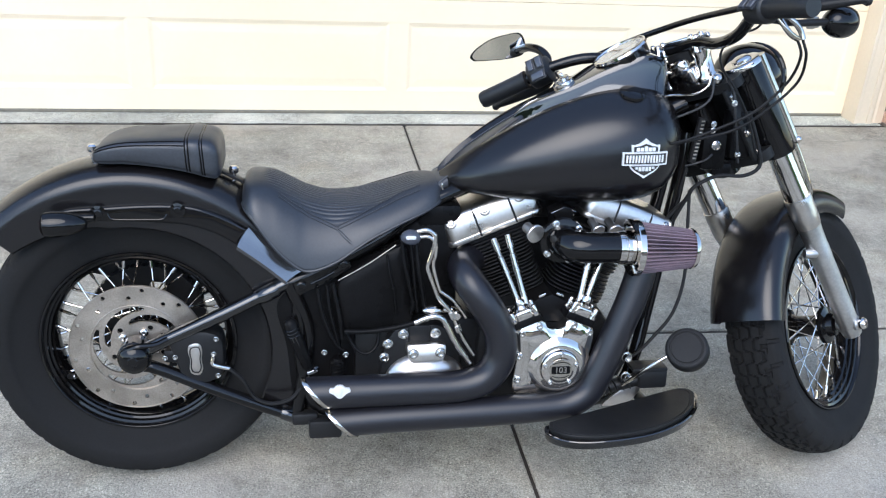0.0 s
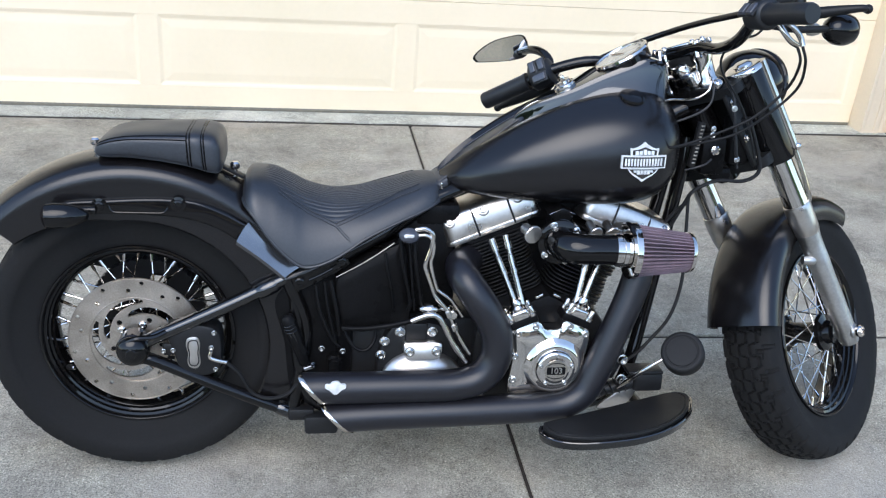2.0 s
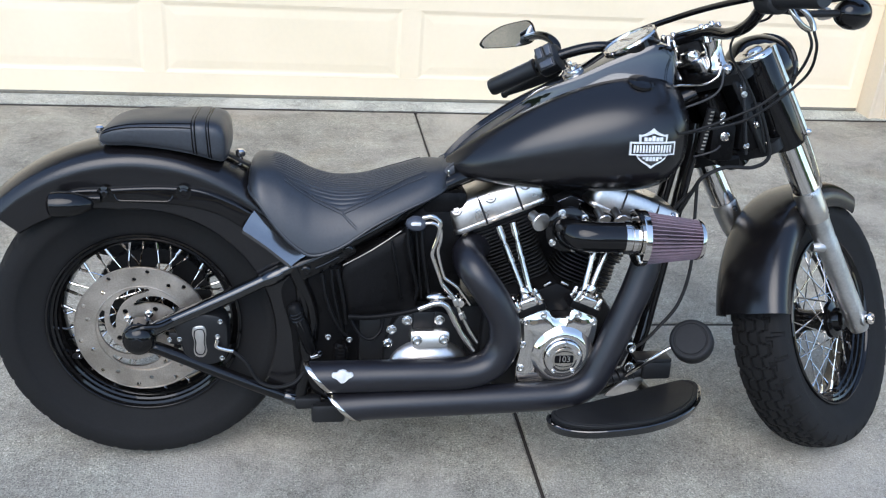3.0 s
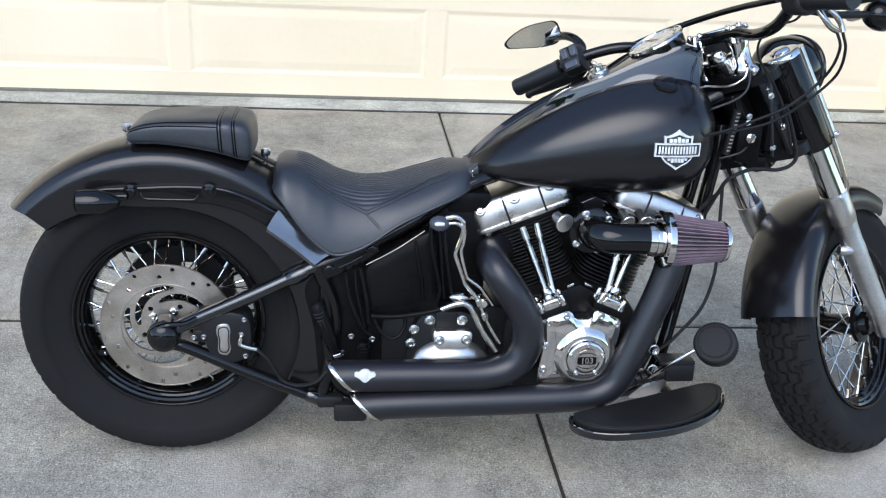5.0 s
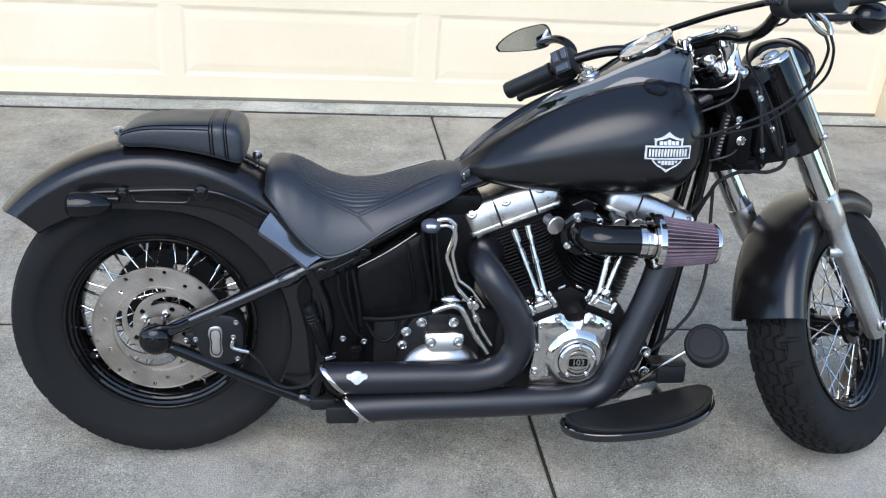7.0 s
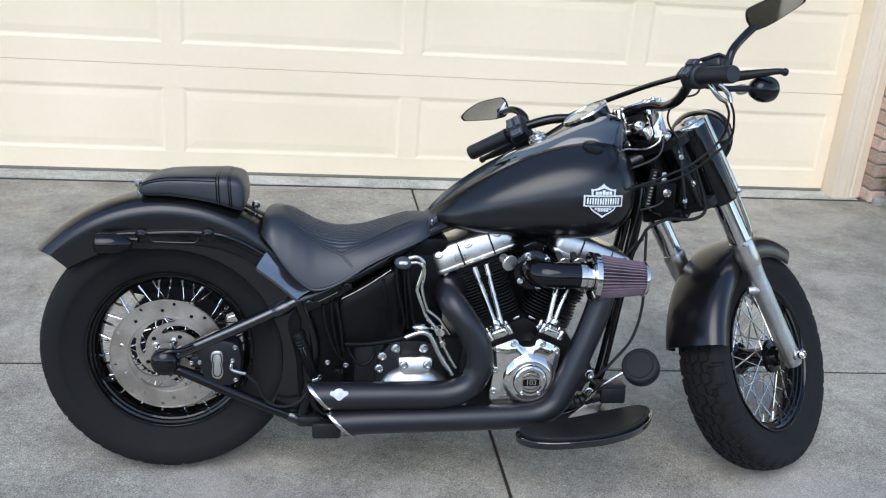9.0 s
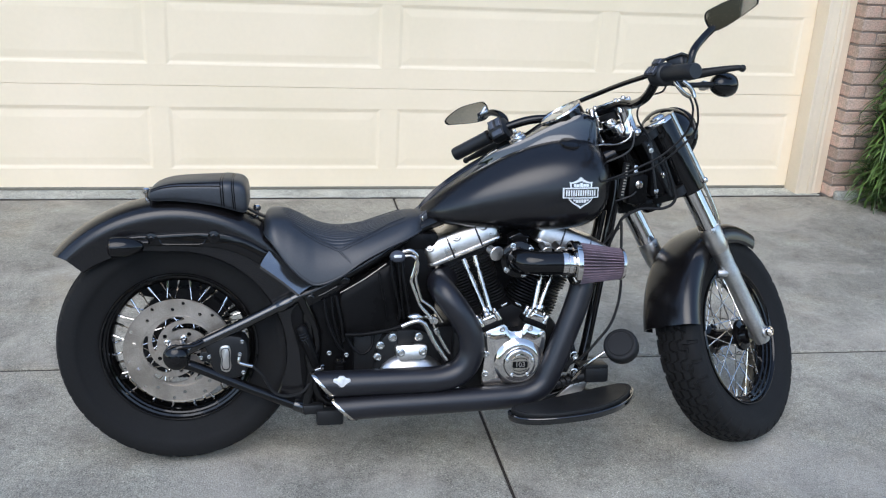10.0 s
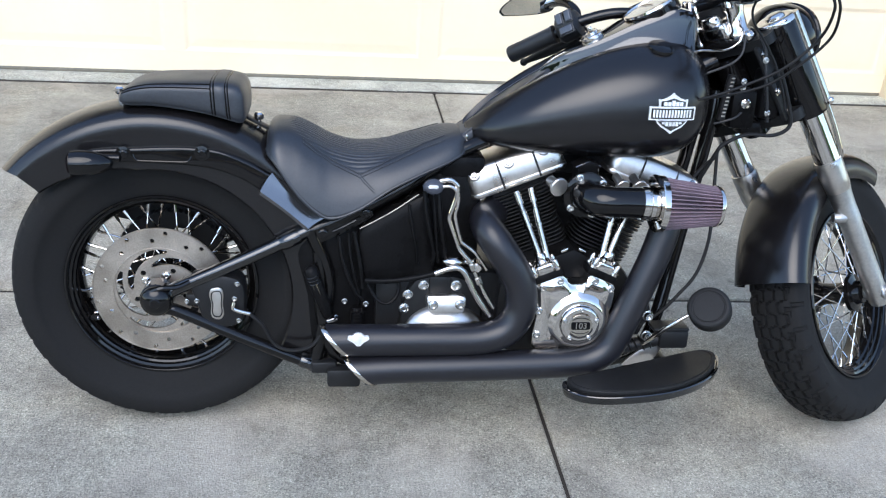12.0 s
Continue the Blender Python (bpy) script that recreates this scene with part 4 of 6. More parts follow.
# dash console with the gauge
bm = bmesh.new()
loops = []
for x, w, zt in fill([(0.835, 0.004, 0.832), (0.85, 0.012, 0.846), (0.88, 0.028, 0.868), (0.95, 0.046, 0.902), (1.01, 0.058, 0.935), (1.06, 0.066, 0.958), (1.11, 0.070, 0.976), (1.150, 0.066, 0.968), (1.165, 0.058, 0.930), (1.172, 0.05, 0.88)], 5):
    base = 0.755 + (x - 0.8) * 0.40 if x < 1.02 else 0.843 + (x - 1.02) * 0.06
    base = min(base, zt - 0.006)
    h = zt - base
    half = [(-(w + 0.026), base - 0.012), (-(w + 0.026), base + 0.001), (-(w + 0.024), base + 0.004)]
    half += [(-(w * (0.96 - 0.06 * f) + min(0.028, 0.5 * w) * (1 - f) ** 2.0), base + 0.005 + (h - 0.005) * f * 0.94) for f in (0.04, 0.12, 0.22, 0.34, 0.5, 0.7, 0.88, 1.0)] + [(-w * 0.85, zt - 0.012 * h), (-w * 0.74, zt), (-w * 0.3, zt + 0.001)]
    loops.append([Vector((x, y, z)) for y, z in half] + [Vector((x, -y, z)) for y, z in half[::-1]])
rings(bm, loops)
console = part("dash_console", bm, LACQUER, bike, "gloss black dash console on the tank", 32)
GM = aim((1.071, 0, 0.973), (-0.52, 0.03, 0.855))
bm = bmesh.new()
lathe(bm, [(0.060, -0.003), (0.061, -0.002), (0.0635, 0.002), (0.062, 0.007), (0.058, 0.008), (0.057, 0.004)], GM, 48)
part("gauge_bezel", bm, CHROME, console, "chrome gauge bezel")
bm = bmesh.new()
lathe(bm, [(0.058, -0.050), (0.060, -0.012), (0.0605, -0.002), (0.05, -0.002)], GM, 48)
part("gauge_cup", bm, GLOSS, console)
bm = bmesh.new()
lathe(bm, [(0.0, 0.0052), (0.0575, 0.0050), (0.0575, 0.002)], GM, 40)
part("gauge_face", bm, DIAL, console, "pale speedometer face")
for k in range(18):
    a = radians(-30 + k * 240 / 17)
    bm = bmesh.new()
    box(bm, (0.046, 0, 0.0055), (0.004 if k % 2 else 0.008, 0.0010, 0.0006), m=GM @ Matrix.Rotation(a, 4, "Z"))
    part("gauge_mark", bm, RUBBER, console)
bm = bmesh.new()
box(bm, (0.014, 0, 0.0068), (0.05, 0.002, 0.001), m=GM @ Matrix.Rotation(radians(200), 4, "Z"))
part("gauge_needle", bm, RUST, console)
IM = aim((0.948, 0, 0.898), (-0.5, 0, 0.86))
bm = bmesh.new()
lathe(bm, [(0.024, 0), (0.026, 0.006), (0.024, 0.012), (0.018, 0.014), (0.017, 0.020), (0.010, 0.022), (0, 0.022)], IM, 28)
part("ignition_switch", bm, CHROME, console, "chrome ignition switch")
bm = bmesh.new()
box(bm, (0, 0, 0.028), (0.036, 0.010, 0.014), 0.003, IM)
part("ignition_knob", bm, CHROME, console)
# leather tongue from the seat to the console
bm = bmesh.new()
cushion(bm, fill([(0.640, 0.066, 0.652, 0.690), (0.662, 0.062, 0.656, 0.697), (0.69, 0.055, 0.668, 0.716), (0.73, 0.045, 0.700, 0.752), (0.79, 0.034, 0.740, 0.797), (0.84, 0.024, 0.780, 0.830), (0.862, 0.008, 0.80, 0.838)]), 4.0, 28)
strap = part("tank_strap", bm, LEATHER, bike, "black leather tongue between seat and console")
for s in (-1, 1):
    bm = bmesh.new()
    tube(bm, [(0.662, s * 0.055, 0.692), (0.69, s * 0.048, 0.713), (0.73, s * 0.038, 0.750), (0.79, s * 0.032, 0.795), (0.84, s * 0.022, 0.829)], 0.0022, 6, 4)
    part("strap_edge", bm, LEATHER, strap)
bm = bmesh.new()
box(bm, (0.668, -0.062, 0.684), (0.005, 0.006, 0.018), 0.002)
part("strap_buckle", bm, WARM_CHROME, strap, "small dull chrome strap buckle")

# ---- engine ----
VR, VF = Vector((-0.375, 0, 0.927)), Vector((0.385, 0, 0.923))
CRANK = Vector((0.918, 0, 0.262))


def rounded(w, h, r, n=5):
    out = []
    for cx, cz, a0 in ((w - r, h - r, 0), (-w + r, h - r, 90), (-w + r, -h + r, 180), (w - r, -h + r, 270)):
        out += [(cx + r * math.cos(radians(a0 + 90 * k / n)), cz + r * math.sin(radians(a0 + 90 * k / n))) for k in range(n + 1)]
    return out


bm = bmesh.new()
prism(bm, smooth_outline([(0.76, 0.40), (0.83, 0.43), (0.918, 0.425), (1.00, 0.43), (1.06, 0.36), (1.055, 0.25), (1.01, 0.185), (0.90, 0.165), (0.80, 0.18), (0.75, 0.26)], 4), 0.10, -0.135, 0.012)
box(bm, (0.62, 0, 0.29), (0.30, 0.22, 0.20), 0.02)
part("engine", bm, ENGINE_BLACK, bike, "black and chrome V-twin engine")
for ax_, sx in ((VR, -1), (VF, 1)):
    side = Vector((ax_.z, 0, -ax_.x))
    m = Matrix((side, Vector((0, 1, 0)), ax_)).transposed().to_4x4()
    m.translation = CRANK
    bm = bmesh.new()
    lathe(bm, [(0.05, 0.14), (0.052, 0.15), (0.052, 0.36), (0.05, 0.362)], m, 28)
    cyl = part("cylinder", bm, ENGINE_BLACK, bike, "black finned cylinder", 30)
    for k in range(21):
        h = 0.160 + 0.0088 * k
        grow = 0.068 + 0.005 * (k > 10) + 0.003 * math.sin(k * 0.4)
        o = rounded(grow, grow + 0.014, 0.03)
        bm = bmesh.new()
        rings(bm, [[m @ Vector((x * f, y * f, z)) for x, y in o] for f, z in ((0.99, h), (1.0, h + 0.0008), (1.0, h + 0.0024), (0.99, h + 0.0032))])
        part("fin", bm, ENGINE_BLACK, cyl, smooth=30)
    # rocker box in two tiers
    c = Vector((0.776, 0, 0.624)) if sx < 0 else Vector((1.096, 0, 0.613))
    rm = m.copy()
    rm.translation = c
    bm = bmesh.new()
    o1, o2 = rounded(0.113, 0.088, 0.020), rounded(0.1115, 0.0865, 0.022)
    def tier(o, f, z):
        lean_in = 1.0 - 2.6 * max(z + 0.022, 0.0)
        return [rm @ Vector((x * f, y * f * lean_in - 0.014, z)) for x, y in o]
    rings(bm, [tier(o1, 0.99, -0.034), tier(o1, 1.0, -0.032), tier(o1, 1.0, -0.025), tier(o1, 0.992, -0.023)])
    rings(bm, [tier(o2, 0.985, -0.0235), tier(o2, 0.995, -0.021), tier(o2, 1.0, 0.012), tier(o2, 0.99, 0.020), tier(o2, 0.96, 0.027), tier(o2, 0.90, 0.031), tier(o2, 0.75, 0.034)])
    rocker = part("rocker_box", bm, ALUMINIUM, bike, "polished aluminium rocker box")
    for u in ((-0.090, -0.010, 0.072) if sx < 0 else (0.088,)):
        bm = bmesh.new()
        lathe(bm, [(0.0135, -0.012), (0.0135, 0.001), (0.0120, 0.0025), (0.0105, 0.0015), (0.0100, -0.001), (0, -0.001)], rm @ aim((u, -0.088, 0.0185), (0, -0.85, 0.53)), 22)
        boss = part("bolt_boss", bm, ALUMINIUM, rocker)
        bm = bmesh.new()
        bolt(bm, rm @ Vector((u, -0.0872, 0.0180)), rm.to_3x3() @ Vector((0, -0.85, 0.53)), 0.0072, 0.006)
        part("bolt", bm, POLISHED, boss)
    for u in (-0.036, 0.048):
        bm = bmesh.new()
        tube(bm, [rm @ Vector((u, -0.1022, -0.031)), rm @ Vector((u, -0.1022, -0.020)), rm @ Vector((u, -0.0985, -0.005)), rm @ Vector((u, -0.0945, 0.006)), rm @ Vector((u, -0.0915, 0.018)), rm @ Vector((u, -0.082, 0.029))], 0.0024, 6)
        part("rocker_rib", bm, ENGINE_BLACK, rocker)
    bm = bmesh.new()
    o = rounded(0.080, 0.078, 0.024)
    rings(bm, [[rm @ Vector((x * f, y * f, z)) for x, y in o] for f, z in ((0.85, -0.085), (1.0, -0.080), (1.0, -0.038), (1.05, -0.034))])
    part("cylinder_head", bm, ENGINE_BLACK, bike, "black cylinder head")

# pushrod tubes and lifter blocks
for base, tops in (((0.841, -0.172, 0.432), ((0.774, 0.583), (0.806, 0.592))), ((0.972, -0.172, 0.436), ((1.040, 0.585), (1.005, 0.59)))):
    for k, (x, z) in enumerate(tops):
        p = Vector((base[0] + (-0.006 if k == 0 else 0.008) * (1 if base[0] < 0.9 else -1), base[1], base[2]))
        q = Vector((x, -0.125, z))
        v = q - p
        bm = bmesh.new()
        lathe(bm, [(0.0068, 0), (0.0070, 0.004), (0.0070, v.length * 0.50), (0.0090, v.length * 0.505), (0.0092, v.length * 0.55), (0.0080, v.length * 0.555), (0.0078, v.length * 0.74), (0.0060, v.length * 0.75), (0.0060, v.length * 0.82), (0.0090, v.length * 0.825), (0.0090, v.length)], aim(p, v), 18)
        part("pushrod_tube", bm, WARM_CHROME, bike, "chrome pushrod tube")
    d = (VR if base[0] < 0.9 else VF)
    bm = bmesh.new()
    mm = aim((base[0], -0.17, base[2] - 0.012), d, (0, 1, 0))
    box(bm, (0, 0, 0.003), (0.040, 0.040, 0.026), 0.006, mm, 3)
    lathe(bm, [(0.018, 0.012), (0.018, 0.021), (0.0135, 0.026), (0.0135, 0.034), (0.010, 0.040)], mm, 24)
    lifter = part("lifter_block", bm, CHROME, bike, "chrome lifter block")
    bm = bmesh.new()
    box(bm, (0, 0.004, -0.013), (0.070, 0.052, 0.019), 0.004, mm)
    part("lifter_flange", bm, DULL_BLACK, lifter, "black gasket flange")
    for u, w in ((-0.026, 0.016), (0.026, 0.016), (-0.026, -0.016), (0.026, -0.016)):
        bm = bmesh.new()
        lathe(bm, [(0.0085, -0.004), (0.0085, 0.002), (0.0060, 0.003), (0.0060, 0.018), (0.0045, 0.020), (0, 0.020)], aim(mm @ Vector((u, w, 0.0)), d), 14)
        part("bolt", bm, CHROME, lifter)

# black plate between the lifter blocks; behind it a block added to darken the V
bm = bmesh.new()
prism(bm, [(0.855, 0.39), (0.950, 0.39), (0.945, 0.440), (0.910, 0.458), (0.865, 0.440)], 0.05, -0.15, 0.006)
prism(bm, [(0.905, 0.40), (0.935, 0.40), (0.985, 0.60), (0.875, 0.60)], 0.09, 0.0, 0.004)
part("crankcase_top", bm, DULL_BLACK, bike, "dull black plate, with a dark block added to fill the V")
for x, a in ((0.888, 28), (0.928, -28)):
    bm = bmesh.new()
    mm = Matrix.Translation((x, -0.146, 0.456)) @ Matrix.Rotation(radians(-a), 4, "Y")
    box(bm, (0, 0, 0), (0.019, 0.012, 0.006), 0.002, mm)
    part("base_clip", bm, CHROME, bike, "small chrome base clip")

# chrome cam cover
bm = bmesh.new()
cover_line = [(0.820, 0.392), (0.828, 0.402), (0.864, 0.413), (0.878, 0.413), (0.887, 0.408), (0.893, 0.396), (0.902, 0.391), (0.926, 0.391), (0.934, 0.397), (0.939, 0.410), (0.947, 0.415), (0.958, 0.412), (0.990, 0.398), (1.000, 0.386), (1.002, 0.366), (0.998, 0.335), (0.985, 0.283), (0.960, 0.240), (0.936, 0.231), (0.830, 0.231), (0.822, 0.238), (0.821, 0.262), (0.828, 0.322), (0.819, 0.380)]
rings(bm, [[Vector((0.908 + (x - 0.908) * f, y, 0.318 + (z - 0.318) * f)) for x, z in cover_line] for f, y in ((1, -0.12), (1, -0.181), (0.992, -0.185), (0.975, -0.187), (0.93, -0.1875), (0.88, -0.190), (0.80, -0.193), (0.60, -0.195), (0.40, -0.1955))])
lathe(bm, [(0.074, -0.004), (0.068, 0.001), (0.061, 0.007), (0.055, 0.0115), (0.050, 0.012), (0.03, 0.012)], aim((0.922, -0.194, 0.304), (0, -1, 0)), 64)
cam_cover = part("cam_cover", bm, CHROME, bike, "polished chrome cam cover")
CM = aim((0.922, -0.2055, 0.304), (0, -1, 0)) @ Matrix.Scale(0.90, 4)
bm = bmesh.new()
lathe(bm, [(0.050, 0), (0.050, 0.006), (0.046, 0.012), (0.040, 0.014), (0.036, 0.0125), (0.033, 0.0135), (0, 0.0145)], CM, 48)
timer = part("timer_cover", bm, CHROME, bike, "round chrome timer cover")
bm = bmesh.new()
lathe(bm, [(0.029, 0.013), (0.029, 0.0152), (0, 0.0154)], CM, 36)
part("timer_inlay", bm, WARM_CHROME, timer, "darker polished disc")
bm = bmesh.new()
rings(bm, [[CM @ Vector((x, y, z)) for x, y in rounded(0.0235, 0.0100, 0.004)] for z in (0.0145, 0.0162)])
for s in (-1, 1):
    tube(bm, [CM @ Vector((0.030 * math.cos(radians(a)), s * 0.021 * math.sin(radians(a)), 0.0150)) for a in range(45, 136, 10)], 0.0011, 6)
part("number_panel", bm, DULL_BLACK, timer, "small dark panel")
text = bpy.data.curves.new("number", "FONT")
text.body, text.size, text.extrude = "103", 0.0215, 0.0012
text.align_x, text.align_y = "CENTER", "CENTER"
scratch = new("number", text)
bpy.context.view_layer.update()
bm = bmesh.new()
bm.from_mesh(scratch.to_mesh())
bpy.data.objects.remove(scratch)
bm.transform(CM @ Matrix.Translation((0, 0, 0.0168)))
part("number", bm, ALUMINIUM, timer, "raised number 103", 0)
for k in range(5):
    a = radians(90 + 72 * k)
    bm = bmesh.new()
    bolt(bm, CM @ Vector((0.0415 * math.cos(a), 0.0415 * math.sin(a), 0.0128)), (0, -1, 0), 0.0045, 0.005)
    part("bolt", bm, BOLT, timer)
for x, z in ((0.837, 0.382), (0.875, 0.398), (0.953, 0.398), (0.990, 0.379), (0.832, 0.327), (0.831, 0.270)):
    bm = bmesh.new()
    bolt(bm, (x, -0.187, z), (0, -1, 0), 0.0078, 0.008)
    part("bolt", bm, BOLT, cam_cover)

# added dark blocks close the see-through gap, in place of its shaded depth
bm = bmesh.new()
box(bm, (0.645, 0, 0.50), (0.12, 0.17, 0.23), 0.012)
box(bm, (0.66, -0.02, 0.625), (0.10, 0.14, 0.05), 0.012)
part("battery_box", bm, DULL_BLACK, bike, "dark block added to fill the gap behind the rear cylinder")

# plain dark box added so the space before the wheel reads black
bm = bmesh.new()
box(bm, (0.475, 0, 0.33), (0.10, 0.19, 0.30), 0.02)
part("inner_guard", bm, DULL_BLACK, bike, "dark block added to fill the space ahead of the rear wheel")

# gearbox end cover
bm = bmesh.new()
prism(bm, smooth_outline([(0.53, 0.30), (0.548, 0.36), (0.58, 0.385), (0.66, 0.385), (0.705, 0.34), (0.715, 0.25), (0.70, 0.20), (0.54, 0.20)], 4), -0.08, -0.135, 0.012)
gearbox = part("gearbox", bm, ENGINE_BLACK, bike, "black gearbox side case")
bm = bmesh.new()
ball(bm, (0.630, -0.130, 0.256), (0.092, 0.040, 0.066), seg=40)
part("clutch_cover", bm, ALUMINIUM, gearbox, "chrome gearbox end cover")
bm = bmesh.new()
prism(bm, smooth_outline([(0.584, 0.346), (0.592, 0.354), (0.628, 0.355), (0.664, 0.354), (0.672, 0.346), (0.668, 0.324), (0.660, 0.315), (0.628, 0.314), (0.598, 0.314), (0.589, 0.323)], 3), -0.12, -0.172, 0.005, Matrix.Translation((0, -0.172, 0.334)) @ Matrix.Rotation(radians(-13), 4, "X") @ Matrix.Translation((0, 0.172, -0.334)))
part("cover_plate", bm, ALUMINIUM, gearbox, "polished plate with two bolts")
for x, z, y in ((0.598, 0.334, -0.171), (0.658, 0.335, -0.171), (0.579, 0.366, -0.134), (0.652, 0.366, -0.134), (0.537, 0.311, -0.134), (0.545, 0.344, -0.134)):
    bm = bmesh.new()
    bolt(bm, (x, y, z), (0, -1, 0), 0.0095, 0.010)
    part("bolt", bm, BOLT, gearbox)
bm = bmesh.new()
box(bm, (0.616, -0.134, 0.365), (0.050, 0.012, 0.045), 0.004)
part("gearbox_boss", bm, ENGINE_BLACK, gearbox)

# oil lines, reservoir and box behind the rear cylinder
bm = bmesh.new()
o = smooth_outline([(0.435, 0.485), (0.470, 0.520), (0.555, 0.568), (0.585, 0.56), (0.600, 0.42), (0.585, 0.385), (0.50, 0.375), (0.452, 0.378), (0.44, 0.42)], 4)
rings(bm, [[Vector((0.515 + (x - 0.515) * f, y, 0.465 + (z - 0.465) * f)) for x, z in o] for f, y in ((1, 0.13), (1, -0.128), (0.985, -0.134), (0.95, -0.137), (0.6, -0.139))])
oil = part("oil_tank", bm, DULL_BLACK, bike, "dull black oil tank under the seat", 50)
bm = bmesh.new()
tube(bm, [(0.436, -0.140, 0.499), (0.50, -0.142, 0.536), (0.56, -0.142, 0.578)], 0.0015, 8, 4)
part("oil_tank_lip", bm, DISC_STEEL, oil, "bright trim along the tank's edge")
for pts, r in ((((0.600, 0.618), (0.622, 0.621), (0.638, 0.607), (0.634, 0.576), (0.624, 0.542), (0.627, 0.525), (0.643, 0.482), (0.650, 0.467), (0.676, 0.436), (0.684, 0.420), (0.698, 0.388), (0.722, 0.346), (0.732, 0.330)), 0.0042), (((0.606, 0.606), (0.626, 0.606), (0.640, 0.590), (0.640, 0.565), (0.636, 0.540), (0.651, 0.488), (0.658, 0.479), (0.681, 0.462), (0.696, 0.443), (0.712, 0.420)), 0.0035), (((0.598, 0.412), (0.625, 0.423), (0.645, 0.426), (0.658, 0.420), (0.668, 0.406), (0.690, 0.362), (0.717, 0.322), (0.724, 0.312)), 0.0056)):
    bm = bmesh.new()
    tube(bm, [(x, -0.178 - 0.004 * (r > 0.005), z) for x, z in pts], r * 1.18, 12, 3)
    part("oil_line", bm, CHROME, bike, "bent chrome oil line")
bm = bmesh.new()
tube(bm, [(0.600, -0.18, 0.412), (0.56, -0.175, 0.400), (0.50, -0.165, 0.388), (0.45, -0.15, 0.383)], 0.0062, 10, 4)
part("hose", bm, DULL_BLACK, bike)
bm = bmesh.new()
ball(bm, (0.640, -0.160, 0.433), (0.026, 0.016, 0.011))
rod(bm, (0.690, -0.155, 0.425), (0.690, -0.185, 0.425), 0.011, 16, 0.003)
box(bm, (0.665, -0.155, 0.430), (0.05, 0.012, 0.012), 0.004)
part("line_bracket", bm, CHROME, bike, "chrome line bracket")
bm = bmesh.new()
ball(bm, (0.588, -0.172, 0.604), (0.023, 0.019, 0.017))
for p, q in (((0.678, 0.434), (0.684, 0.420)), ((0.692, 0.402), (0.698, 0.388))):
    bm2 = bmesh.new()
    rod(bm2, (p[0], -0.180, p[1]), (q[0], -0.180, q[1]), 0.0078, 6, 0.001)
    part("line_fitting", bm2, ALUMINIUM, bike, "hexagonal line fitting")
res = part("filler_cap", bm, CAP, bike, "smoky grey oil filler cap")
bm = bmesh.new()
box(bm, (0.586, -0.189, 0.608), (0.022, 0.006, 0.008), 0.003)
part("cap_badge", bm, BADGE, res)

# frame
bm = bmesh.new()
for s in (-1, 1):
    tube(bm, [(0.30, s * 0.105, 0.478), (0.355, s * 0.108, 0.492), (0.45, s * 0.110, 0.540), (0.56, s * 0.10, 0.602), (0.66, s * 0.07, 0.66), (0.78, s * 0.04, 0.70)], 0.0165, 14, 4)
    tube(bm, [(1.232, s * 0.035, 0.80), (1.225, s * 0.042, 0.715), (1.176, s * 0.055, 0.40), (1.140, s * 0.08, 0.255), (1.10, s * 0.095, 0.19), (1.00, s * 0.10, 0.158), (0.70, s * 0.105, 0.155), (0.42, s * 0.11, 0.170), (0.36, s * 0.11, 0.26), (0.35, s * 0.108, 0.40), (0.345, s * 0.107, 0.49)], 0.0155, 14, 5)
tube(bm, [(1.235, 0, 0.86), (1.10, 0, 0.80), (0.80, 0, 0.72)], 0.022, 12, 4)
rod(bm, tuple(PIVOT + AXIS * 0.50), tuple(PIVOT + AXIS * 0.70), 0.032, 24, 0.004)
box(bm, (1.21, 0, 0.74), (0.05, 0.07, 0.09), 0.01)
frame_ = part("bike_frame", bm, GLOSS, bike, "gloss black tubular frame")
bm = bmesh.new()
prism(bm, smooth_outline([(0.335, 0.488), (0.350, 0.462), (0.372, 0.468), (0.452, 0.510), (0.466, 0.526), (0.450, 0.545), (0.432, 0.542), (0.360, 0.504)], 4), -0.108, -0.124, 0.004)
part("frame_plate", bm, GLOSS, frame_, "gloss black plate under the seat")
bm = bmesh.new()
tube(bm, [(0.378, -0.1245, 0.487), (0.400, -0.1248, 0.4975), (0.428, -0.1245, 0.513)], 0.0030, 8, 4)
part("plate_rib", bm, GLOSS, frame_)
for x, z in ((0.357, 0.482), (0.448, 0.529)):
    bm = bmesh.new()
    bolt(bm, (x, -0.1235, z), (0, -1, 0), 0.0105, 0.008)
    part("bolt", bm, GLOSS, frame_)
bm = bmesh.new()
prism(bm, smooth_outline([(0.300, 0.43), (0.345, 0.48), (0.43, 0.50), (0.445, 0.42), (0.44, 0.30), (0.42, 0.23), (0.36, 0.18), (0.33, 0.22), (0.32, 0.33)], 4), 0.10, -0.105, 0.01)
part("pivot_plate", bm, DULL_BLACK, frame_)
bm = bmesh.new()
tube(bm, [(0.326, -0.130, 0.408), (0.329, -0.131, 0.402), (0.336, -0.132, 0.384), (0.352, -0.134, 0.340), (0.368, -0.135, 0.296), (0.371, -0.135, 0.288)], [0.006, 0.0145, 0.0170, 0.0150, 0.0125, 0.006], 18, 3)
peg = part("folded_peg", bm, DULL_BLACK, frame_, "folded black passenger peg")
